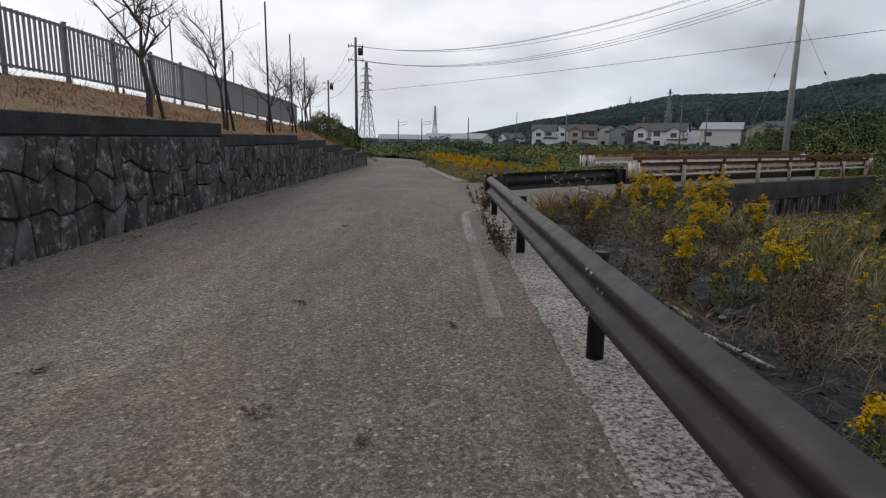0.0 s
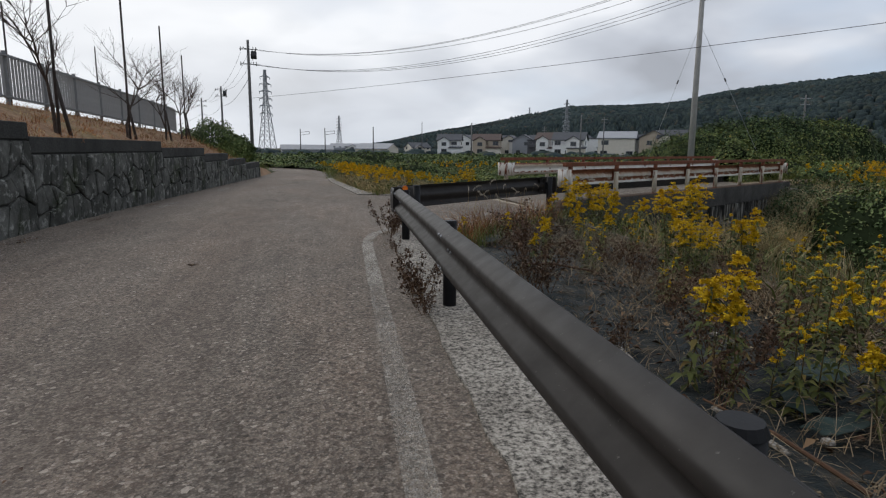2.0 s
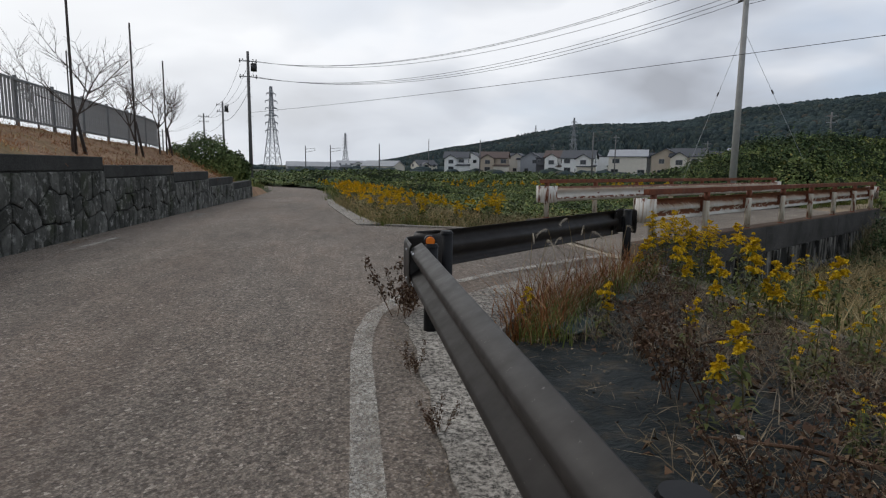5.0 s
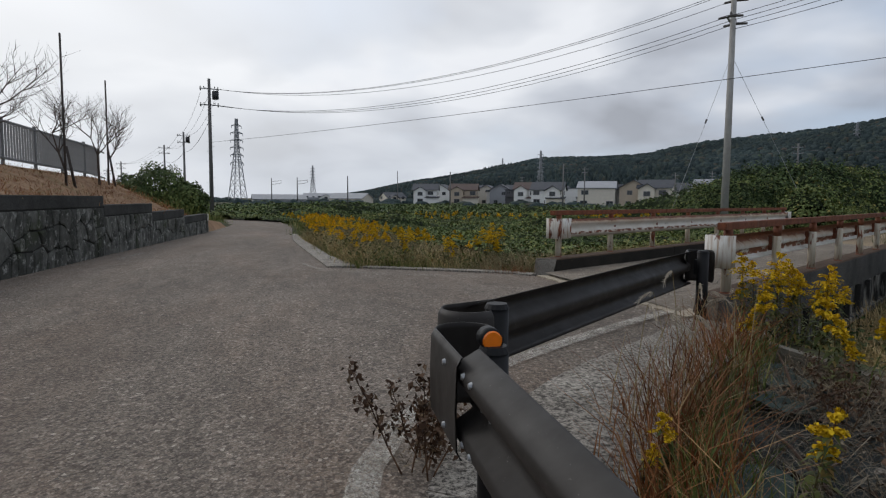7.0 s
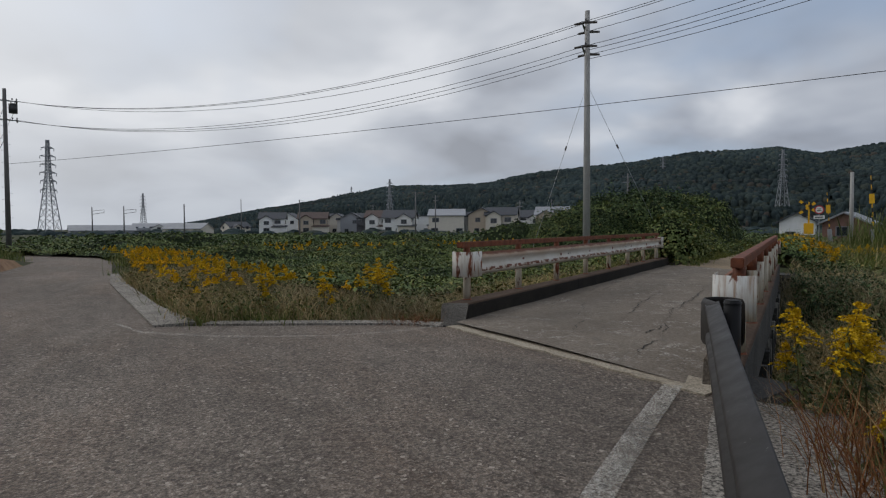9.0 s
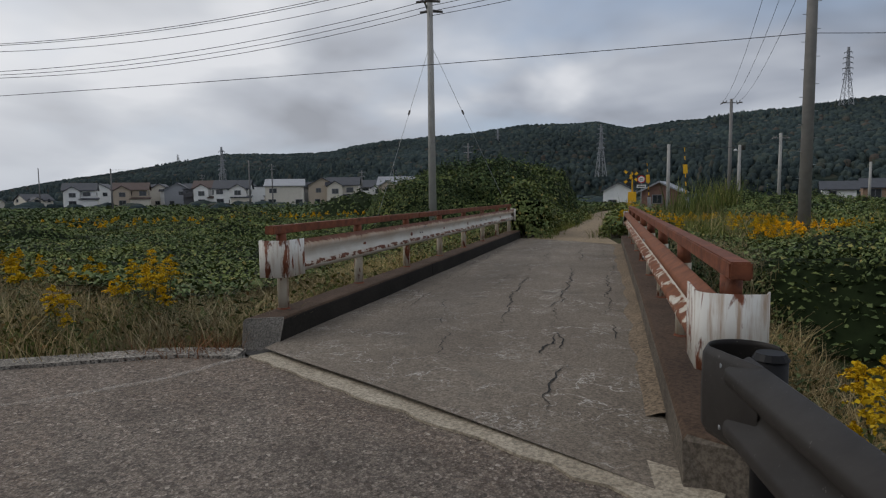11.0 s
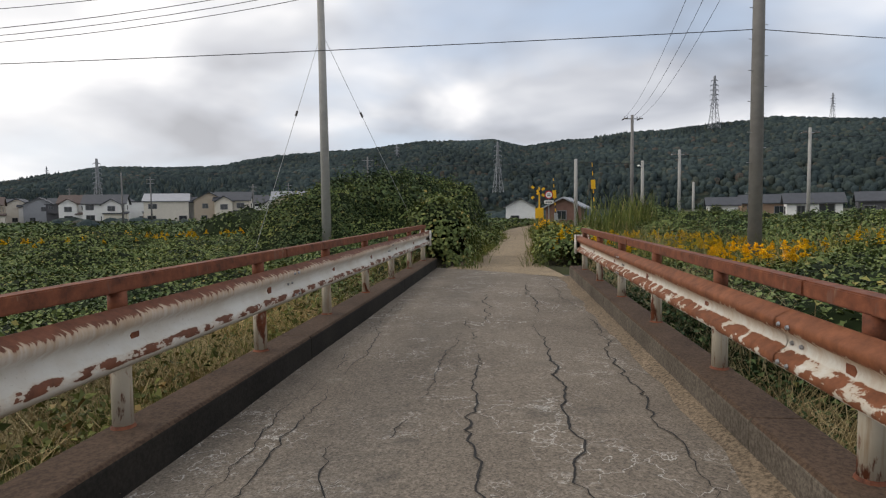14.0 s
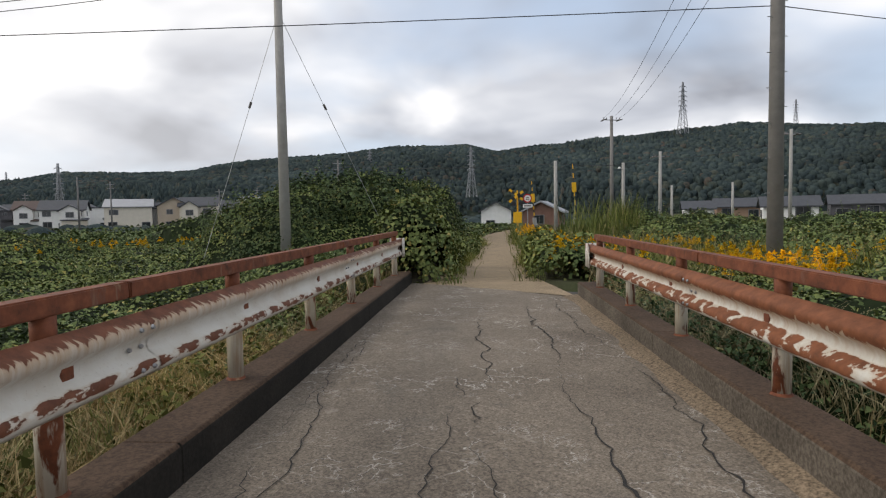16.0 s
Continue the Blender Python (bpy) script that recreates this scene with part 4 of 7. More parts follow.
        for i in range(n + 1):
            v += rnd.gauss(0, 0.021) + drift / n
            v += (v0 + drift * i / n - v) * 0.05
            s = (v - R_IN) / (L_IN - R_IN)
            u = ua + (ub - ua) * i / n
            u0 = 12.05 + 1.97 * s
            t = (u - u0) / (U_END - u0)
            pts.append(br(u, v, 0.012 * math.sin(math.pi * s) - 0.01 - 0.03 * t + 0.012 * noise.noise((u * 0.5, s * 3, 2)) + 0.006))
        breaks = sorted(rnd.sample(range(4, n - 4), 2))
        for a0, b0 in zip([0] + breaks, breaks + [n]):
            seg = pts[a0:b0 - rnd.randint(1, 4)]
            if len(seg) < 4:
                continue
            bm = bmesh.new()
            prev = None
            for i, p in enumerate(seg):
                w = 0.78 * wide * math.sin(math.pi * (i + 0.6) / (len(seg) + 0.2)) * rnd.uniform(0.6, 1.3)
                cur = (bm.verts.new(p + BV * w), bm.verts.new(p - BV * w))
                if prev:
                    bm.faces.new((prev[0], cur[0], cur[1], prev[1]))
                prev = cur
            part("crack", bm, CRACK, b)


def build_bridge_rail(v, u0, posts, sgn, lift):
    """Rusting rail: round posts on the kerb, a W beam on their inner side and a square tube on top. sgn: towards the deck along v."""
    r = thing("bridge_railing", "rusting white bridge railing with W beam and red-brown top tube", "railing", "bridge railings")
    us = [u0 + 1.87 * k for k in range(posts)]
    zk, zb, ztube = 0.207, 0.53 + lift, 0.945 + lift
    for u in us:
        p = br(u, v)
        bm = bmesh.new()
        tube(bm, (p.x, p.y, zk), (p.x, p.y, zb + 0.27), 0.057, None, 14)
        q = part("post", bm, POST_WHITE, r, "white pipe post, rusting", True)
        bm = bmesh.new()
        tube(bm, (p.x, p.y, zb + 0.27), (p.x, p.y, ztube), 0.052, None, 12)
        part("stub", bm, RUST, q, "rusted stub", True)
        bm = bmesh.new()
        tube(bm, (p.x, p.y, zk), (p.x, p.y, zk + 0.02), 0.072, 0.060, 14)
        part("collar", bm, RUST, q)
        c = p + BV * sgn * 0.075
        part("bracket", bevelled((c.x, c.y, zb + 0.175), (0.08, 0.05, 0.2), math.atan2(BU.y, BU.x), 0.005), RUST, q)
    ua, ub = us[0] - 0.20, us[-1] + 0.3
    face = v + sgn * 0.085
    prof = w_profile(0.34, 0.085)
    if sgn < 0:
        prof = [(-o, z) for o, z in prof]
    n = max(1, round((ub - ua) / 4.0))
    for k in range(n):
        a, b = ua + (ub - ua) * k / n, ua + (ub - ua) * (k + 1) / n
        bm = bmesh.new()
        sweep(bm, [br(a, face + sgn * 0.003, zb), br((a + b) / 2, face, zb), br(b + 0.06, face - sgn * 0.003, zb)], prof, caps=False, uv=True)
        ob = part("beam", bm, W_BEAM if sgn < 0 else W_BEAM_RUSTIER, r, "W beam, white paint with rust runs", True)
        if k < n - 1:
            for dz in (0.07, 0.17, 0.27):
                for du in (-0.06, -0.16):
                    p = br(b + du, face + sgn * (0.086 if dz != 0.17 else 0.015), zb + dz)
                    bolt(ob, p, BV * sgn)
    m = max(1, round((ub - ua) / 4.0))
    ta, tb = us[0] - 0.22, us[-1] + 0.22
    for k in range(m):
        a, b = ta + (tb - ta) * k / m, ta + (tb - ta) * (k + 1) / m
        bm = bmesh.new()
        sweep(bm, [br(a, v, ztube), br(b - 0.012, v, ztube)], [(0.05, 0), (0.05, 0.085), (-0.05, 0.085), (-0.05, 0)])
        bmesh.ops.bevel(bm, geom=bm.edges[:], offset=0.008, segments=2, affect="EDGES")
        part("top_tube", bm, RUST, r, "square top tube, red-brown rust")
    # end sleeves, bent back round the beam's ends
    for u, s in ((ua, -1), (ub, 1)):
        bm = bmesh.new()
        c = br(u, face - sgn * 0.02)
        pts = [br(u - s * 0.34, face + sgn * 0.094, zb - 0.012), br(u + s * 0.00, face + sgn * 0.094, zb - 0.012), br(u + s * 0.04, face + sgn * 0.06, zb - 0.012),
               br(u + s * 0.07, face - sgn * 0.06, zb - 0.012), br(u + s * 0.04, face - sgn * 0.19, zb - 0.012), br(u - s * 0.05, face - sgn * 0.22, zb - 0.012)]
        sweep(bm, pts, [(0.004, 0), (0.004, 0.37), (-0.004, 0.37), (-0.004, 0)], caps=False)
        part("end_sleeve", bm, PLATE_WHITE, r, "white end sleeve with rust at its top", True)


def build_sand():
    """Sand washed against the kerb of the deck."""
    rnd = random.Random(19)
    bm = bmesh.new()
    rows = []
    for i in range(60):
        u = 13.0 + (UR_END - 13.0) * i / 59
        w = 0.10 + 0.22 * abs(noise.noise((u * 0.7, 0, 0))) + rnd.uniform(0, 0.05) + 0.08 * smooth(18, 24, u)
        z = -0.008 - 0.03 * (u - 12) / 16
        rows.append([bm.verts.new(br(u, R_IN + 0.003, z + 0.035)), bm.verts.new(br(u, R_IN + w * 0.5, z + 0.022)), bm.verts.new(br(u, R_IN + w, z - 0.004))])
    for r, s in zip(rows, rows[1:]):
        for k in range(2):
            bm.faces.new((r[k], r[k + 1], s[k + 1], s[k]))
    tagged(part("sand_drift", bm, SAND, None, "", True), "brown sand and grit washed against the bridge kerb", "sand", kind="stuff")


def build_path():
    pts_l = [tuple(br(28.35, 13.3))[:2], (20.2, 28.15), (20.9, 28.5), (25.4, 31.0), (28.5, 33.1), (34, 37), (42, 41.5), (53, 46.3)]
    pts_r = [tuple(br(26.25, 10.25))[:2], (19.6, 25.9), (22.0, 27.2), (26.7, 30.0), (30.6, 32.1), (35.5, 35.5), (43, 39.9), (54, 44)]
    a, b = matched(pts_l, pts_r, 30)
    bm = bmesh.new()
    rows = []
    for p, q in zip(a, b):
        rows.append([bm.verts.new((p[0] + (q[0] - p[0]) * k / 5, p[1] + (q[1] - p[1]) * k / 5, 0.0 - 0.03 + 0.02 * noise.noise((p[0], p[1] + k, 0)))) for k in range(6)])
    for r, s in zip(rows, rows[1:]):
        for k in range(5):
            bm.faces.new((r[k], r[k + 1], s[k + 1], s[k]))
    tagged(part("footpath", bm, DIRT_PATH, None, "", True), "sandy earth path beyond the bridge", "path", kind="structure")


build_ground()
build_road()
build_strips()
build_bridge()
build_bridge_rail(L_POST, 14.66, 8, -1, 0.045)
build_bridge_rail(R_POST, 12.43, 8, 1, 0.0)
build_road_rails()
build_sand()
build_path()
build_fence()


# ---------------------------------------------------------------- distance: hills, houses, pylons
def polar(az, dist, z=0.0, eye=(4.0, 15.0)):
    return Vector((eye[0] + dist * math.sin(radians(az)), eye[1] + dist * math.cos(radians(az)), z))


SKY_AZ = [-14, 0, 4, 8.2, 15.7, 20.9, 30, 35, 44, 48.5, 55, 58, 66.5, 74, 79, 85, 90, 100, 112]
SKY_EL = [0.0, 0.35, 0.9, 1.7, 2.85, 3.7, 4.1, 5.1, 5.85, 6.4, 6.35, 5.45, 6.2, 6.45, 6.55, 6.2, 6.2, 6.0, 5.6]


HILL_NEAR, HILL_DEEP = 520.0, 560.0


def hill_z(a, t):
    """Height of the wooded slope at azimuth a, a share t of its depth in."""
    crest = (HILL_NEAR + HILL_DEEP * 0.8) * math.tan(radians(float(np.interp(a, SKY_AZ, SKY_EL)))) - 5.0
    prof = math.sin(min(t / 0.8, 1.0) * math.pi / 2) ** 0.85 if t < 0.8 else 1 - ((t - 0.8) / 0.2) ** 2
    p = polar(a, HILL_NEAR + HILL_DEEP * t)
    fold = -0.1 + noise.fractal((p.x * 0.004, p.y * 0.004, 1.0), 1.0, 2.0, 4) * (1 - abs(t - 0.5))
    return p.x, p.y, max(0.0, crest * prof * (1 + 0.13 * fold * (1 if t < 0.7 else 0.1))) - 1.0


def build_hills():
    verts, faces = [], []
    azs = np.arange(2, 114, 0.5)
    rows, n = 40, len(azs)
    for j in range(rows + 1):
        for a in azs:
            verts.append(hill_z(a, j / rows))
    for j in range(rows):
        for i in range(n - 1):
            faces.append((j * n + i, j * n + i + 1, (j + 1) * n + i + 1, (j + 1) * n + i))
    ob = raw_mesh("backdrop_hills", verts, faces, HILL, None, "", True)
    tagged(ob, "dark wooded hills beyond the houses", "hill", kind="structure")
    # the forest: one ragged crown after another
    rs = np.random.RandomState(77)
    verts, faces = [], []
    for _ in range(36000):
        a, t = rs.uniform(2.2, 112), rs.rand() ** 0.8 * 0.86
        x, y, z = hill_z(a, t)
        if z < 1.5:
            continue
        tall = 0.55 + 0.45 * min(1.0, z / 25)
        conifer = noise.noise((x * 0.006, y * 0.006, 8)) > 0.38
        r = rs.uniform(2.3, 4.3) * (0.75 if conifer else 1.0) * tall
        h = rs.uniform(4.5, 8.5) * (1.12 if conifer else 0.85) * tall
        o = len(verts)
        t0 = rs.uniform(0, 1)
        for zz, rr in (((-0.25, 0.8), (0.3, 1.0), (0.68, 0.55)) if conifer else ((-0.25, 0.85), (0.42, 1.0), (0.86, 0.72))):
            for k in range(6):
                q = rr * r * rs.uniform(0.75, 1.2)
                verts.append((x + q * math.cos((k + t0) * math.tau / 6), y + q * math.sin((k + t0) * math.tau / 6), z + zz * h * rs.uniform(0.9, 1.1)))
        verts.append((x, y, z + h))
        for ring in (0, 6):
            faces += [(o + ring + k, o + ring + (k + 1) % 6, o + ring + 6 + (k + 1) % 6, o + ring + 6 + k) for k in range(6)]
        faces += [(o + 12 + k, o + 12 + (k + 1) % 6, o + 18) for k in range(6)]
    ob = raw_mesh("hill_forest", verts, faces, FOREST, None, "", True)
    tagged(ob, "dark mixed forest covering the hills", "forest", kind="stuff")


WALLS = {}


def wall_paint(tone):
    if tone not in WALLS:
        WALLS[tone] = m_plain("house_render", tone, 0.85, 0, 0.06, 1.5)
    return WALLS[tone]


ROOF_GREY = m_plain("roof_tile_grey", (0.060, 0.064, 0.074), 0.6, 0, 0.15, 1.2)
ROOF_BROWN = m_plain("roof_tile_brown", (0.085, 0.055, 0.046), 0.6, 0, 0.15, 1.2)
ROOF_PALE = m_plain("roof_sheet_pale", (0.30, 0.31, 0.33), 0.5, 0.2, 0.1, 0.6)
FRAME = m_plain("window_frame_grey", (0.20, 0.20, 0.21), 0.5, 0.2, 0.05, 3)


def gable(bm, w, d, z, rise, over=0.45, t=0.18):
    """Two roof slabs that meet in a ridge along x."""
    for s in (-1, 1):
        q = [(-w / 2 - over, s * (d / 2 + over), z - over * rise / (d / 2)), (w / 2 + over, s * (d / 2 + over), z - over * rise / (d / 2)), (w / 2 + over, 0, z + rise), (-w / 2 - over, 0, z + rise)]
        top = [bm.verts.new((x, y, zz + t)) for x, y, zz in q]
        low = [bm.verts.new(p) for p in q]
        bm.faces.new(top)
        bm.faces.new(low[::-1])
        for k in range(4):
            bm.faces.new((top[k], low[k], low[(k + 1) % 4], top[(k + 1) % 4]))


def window(parent, x, y, z, w, h, front=True, name="window"):
    """A window on the side y (front, back) of a house, or at x where front is not set."""
    bm = bmesh.new()
    s = 1 if (y if front else x) > 0 else -1
    if front:
        box(bm, (x, y + s * 0.03, z), (w + 0.16, 0.10, h + 0.16))
    else:
        box(bm, (x + s * 0.03, y, z), (0.10, w + 0.16, h + 0.16))
    f = part(name, bm, FRAME, parent)
    for k in (-1, 1):
        bm = bmesh.new()
        if front:
            box(bm, (x + k * w / 4, y + s * 0.082, z), (w / 2 - 0.05, 0.02, h))
        else:
            box(bm, (x + s * 0.082, y + k * w / 4, z), (0.02, w / 2 - 0.05, h))
        part("pane", bm, GLASS, f)


def house(az, dist, w, d, h, tone, roof, face, shape="gable", label="", lower=None, zbase=-1.0, eye=(4, 15)):
    p = polar(az, dist, zbase, eye)
    o = thing("house", label or "two-storey house with pale walls and a tiled roof", "house", "houses before the hills", at=p)
    o.rotation_euler = (0, 0, radians(face))
    rnd = random.Random(int(az * 10 + dist))
    mat = wall_paint(tone)
    rise = min(2.1, d * 0.27)
    h *= 0.97
    bm = bmesh.new()
    if shape == "gable":
        pts = [(-d / 2, 0), (d / 2, 0), (d / 2, h), (0, h + rise), (-d / 2, h)]
    elif shape == "shed":
        pts = [(-d / 2, 0), (d / 2, 0), (d / 2, h - 0.6), (-d / 2, h + 1.2)]
    else:
        pts = [(-d / 2, 0), (d / 2, 0), (d / 2, h), (-d / 2, h)]
    a = [bm.verts.new((-w / 2, y, z)) for y, z in pts]
    b = [bm.verts.new((w / 2, y, z)) for y, z in pts]
    bm.faces.new(a)
    bm.faces.new(b[::-1])
    n = len(pts)
    for k in range(n):
        bm.faces.new((a[k], b[k], b[(k + 1) % n], a[(k + 1) % n]))
    part("wall", bm, mat, o)
    bm = bmesh.new()
    if shape == "gable":
        gable(bm, w, d, h, rise)
    elif shape == "shed":
        sl = math.atan2(-1.8, d)
        box(bm, (0, 0, h + 0.42), (w + 0.8, math.hypot(d, 1.8) + 0.8, 0.2), 0, sl)
    else:
        box(bm, (0, 0, h + 0.12), (w + 0.5, d + 0.5, 0.24))
    part("roof", bm, roof, o)
    if shape == "gable" and h > 4:
        # cross wing whose gable looks out of the long side
        ww, wd = w * 0.46, 1.7
        sx = -1 if int(az * 7) % 2 else 1
        for sy in (-1, 1):
            bm = bmesh.new()
            x0 = sx * w * 0.2
            y0, y1 = 0.0, sy * (d / 2 + wd)
            sec = [(x0 - ww / 2, 0), (x0 + ww / 2, 0), (x0 + ww / 2, h - 0.35), (x0, h + ww * 0.22), (x0 - ww / 2, h - 0.35)]
            a = [bm.verts.new((x, y0, z)) for x, z in sec]
            b = [bm.verts.new((x, y1, z)) for x, z in sec]
            bm.faces.new(a)
            bm.faces.new(b[::-1])
            for k in range(5):
                bm.faces.new((a[k], b[k], b[(k + 1) % 5], a[(k + 1) % 5]))
            wing = part("wing", bm, wall_paint((0.78, 0.77, 0.74)) if sx > 0 else mat, o)
            bm = bmesh.new()
            for s in (-1, 1):
                q = [(x0 + s * (ww / 2 + 0.4), h - 0.50), (x0, h + ww * 0.22 + 0.06)]
                vs = []
                for dz in (0.0, 0.16):
                    for x, z in q:
                        for y in (y0, y1 + sy * 0.4):
                            vs.append(bm.verts.new((x, y, z + dz)))
                for f in ((0, 1, 3, 2), (4, 5, 7, 6), (0, 1, 5, 4), (2, 3, 7, 6), (0, 2, 6, 4), (1, 3, 7, 5)):
                    bm.faces.new([vs[i] for i in f])
            part("wing_roof", bm, roof, wing)
            window(wing, x0, y1, 4.0, 1.5, 1.1)
            window(wing, x0, y1, 1.5, 1.7, 1.6)
    if lower:
        bm = bmesh.new()
        box(bm, (w * 0.30, -d / 2 - 1.1, 1.4), (w * 0.55, 2.2, 2.8))
        part("annex", bm, wall_paint(lower), o)
        bm = bmesh.new()
        box(bm, (w * 0.30, -d / 2 - 1.2, 2.95), (w * 0.55 + 0.6, 2.9, 0.18), 0, radians(8))
        part("porch_roof", bm, roof, o)
    floors = 2 if h > 4 else 1
    for fl in range(floors):
        z = 1.5 + fl * 2.8
        for s in (-1, 1):
            cnt = max(2, int(w / 2.8))
            for k in range(cnt):
                x = -w / 2 + w * (k + 0.5) / cnt + rnd.uniform(-0.3, 0.3)
                if rnd.random() < 0.82:
                    window(o, x, s * d / 2, z, rnd.choice((0.9, 1.6, 1.7)), rnd.choice((1.0, 1.2, 1.8 if fl == 0 else 1.1)))
            if rnd.random() < 0.8:
                window(o, s * w / 2, rnd.uniform(-d / 4, d / 4), z, 1.2, 1.0, False)
    if floors == 2 and rnd.random() < 0.7:
        bm = bmesh.new()
        box(bm, (-w * 0.2, -d / 2 - 0.55, 3.15), (w * 0.42, 1.1, 0.16))
        for x in (-w * 0.41, w * 0.01):
            box(bm, (x, -d / 2 - 0.55, 3.7), (0.08, 1.1, 1.0))
        box(bm, (-w * 0.2, -d / 2 - 1.06, 3.7), (w * 0.42, 0.08, 1.0))
        part("balcony", bm, wall_paint(tone), o)
    return o


def build_houses():
    cream, white, grey, beige, brown, dark = (0.68, 0.63, 0.54), (0.80, 0.80, 0.78), (0.33, 0.34, 0.36), (0.48, 0.40, 0.31), (0.30, 0.20, 0.14), (0.09, 0.09, 0.10)
    rows = [  # azimuth, distance, width, depth, eaves, walls, roof, turn, shape, annex
        (9.3, 200, 8, 7, 5.6, white, ROOF_GREY, -15, "gable", white), (11.0, 215, 7, 7, 5.8, white, ROOF_GREY, 60, "gable", None), (11.9, 225, 7, 6, 5.6, grey, ROOF_GREY, -20, "gable", None),
        (13.0, 195, 9, 7, 5.6, beige, ROOF_BROWN, -20, "gable", cream), (14.4, 215, 7, 7, 5.6, white, ROOF_GREY, -25, "gable", None), (15.4, 205, 8, 7, 5.4, cream, ROOF_GREY, 62, "gable", white),
        (16.7, 200, 8, 7, 5.6, grey, ROOF_GREY, 65, "gable", white), (17.9, 186, 5, 6, 5.4, dark, ROOF_GREY, -25, "flat", None), (18.3, 215, 8, 7, 5.8, white, ROOF_GREY, -20, "gable", None),
        (19.3, 182, 8, 7, 5.8, white, ROOF_BROWN, -30, "gable", white), (21.2, 172, 9, 8, 5.4, white, ROOF_GREY, -30, "gable", cream), (22.4, 205, 7, 7, 5.6, grey, ROOF_GREY, 40, "gable", None),
        (23.4, 186, 8, 7, 6.0, white, ROOF_GREY, -30, "flat", None), (25.7, 160, 9.5, 8, 6.2, cream, ROOF_PALE, 152, "shed", beige),
        (27.7, 180, 7, 6, 5.4, grey, ROOF_GREY, -35, "gable", None), (29.2, 160, 7.5, 7, 5.8, beige, ROOF_GREY, 55, "gable", white),
        (31.1, 158, 8, 7, 5.8, cream, ROOF_GREY, -38, "gable", beige), (32.6, 180, 7, 7, 5.6, white, ROOF_GREY, 50, "gable", None), (34.0, 172, 8, 7, 5.4, white, ROOF_GREY, -40, "gable", None),
        (36.2, 150, 9, 7, 5.6, beige, ROOF_PALE, -42, "gable", None), (39.2, 175, 8, 7, 5.6, white, ROOF_GREY, -45, "gable", None),
    ]
    for az, ds, w, d, h, t, r, f, s, lo in rows:
        nm = {cream: "cream", white: "white", grey: "grey", beige: "beige", dark: "black"}[t]
        house(az, ds, w, d, h, t, r, f, s, f"two-storey house, {nm} walls, dark roof, before the hills", lo)
    # long low sheds on the horizon
    for az, ds, w, d, h, t, r, f in ((-4.4, 290, 24, 12, 3.4, grey, ROOF_PALE, 8), (2.2, 250, 15, 11, 4.0, cream, ROOF_PALE, -30), (-0.6, 320, 16, 11, 4.4, grey, ROOF_PALE, 0), (6.2, 260, 9, 8, 4.6, cream, ROOF_GREY, 20)):
        house(az, ds, w, d, h, t, r, f, "gable", "long low shed with a pale sheet roof", None, -2.6)
    # village beyond the railway
    for az, ds, w, d, h, t, r, f, lab in ((57.9, 95, 4.6, 4.5, 3.6, white, ROOF_GREY, 30, "white house behind the railway crossing"),
                                          (78.8, 125, 8, 5, 2.9, brown, ROOF_GREY, -70, "low dark wooden house with a grey tiled roof"),
                                          (82.4, 96, 6.5, 4.2, 2.7, white, ROOF_GREY, -75, "single-storey white house with a hipped grey roof"),
                                          (87.0, 125, 7.5, 5, 3.0, dark, ROOF_GREY, -80, "dark farmhouse with a grey tiled roof"),
                                          (75.6, 110, 4.5, 4, 2.6, white, ROOF_GREY, -70, "small white outbuilding beneath the hill"),
                                          (91.5, 110, 7, 5, 2.8, white, ROOF_GREY, -85, "white single-storey house in the village")):
        house(az, ds, w, d, h, t, r, f, "gable", lab, None, -1.6 if az < 60 else -0.8, (6, 18))


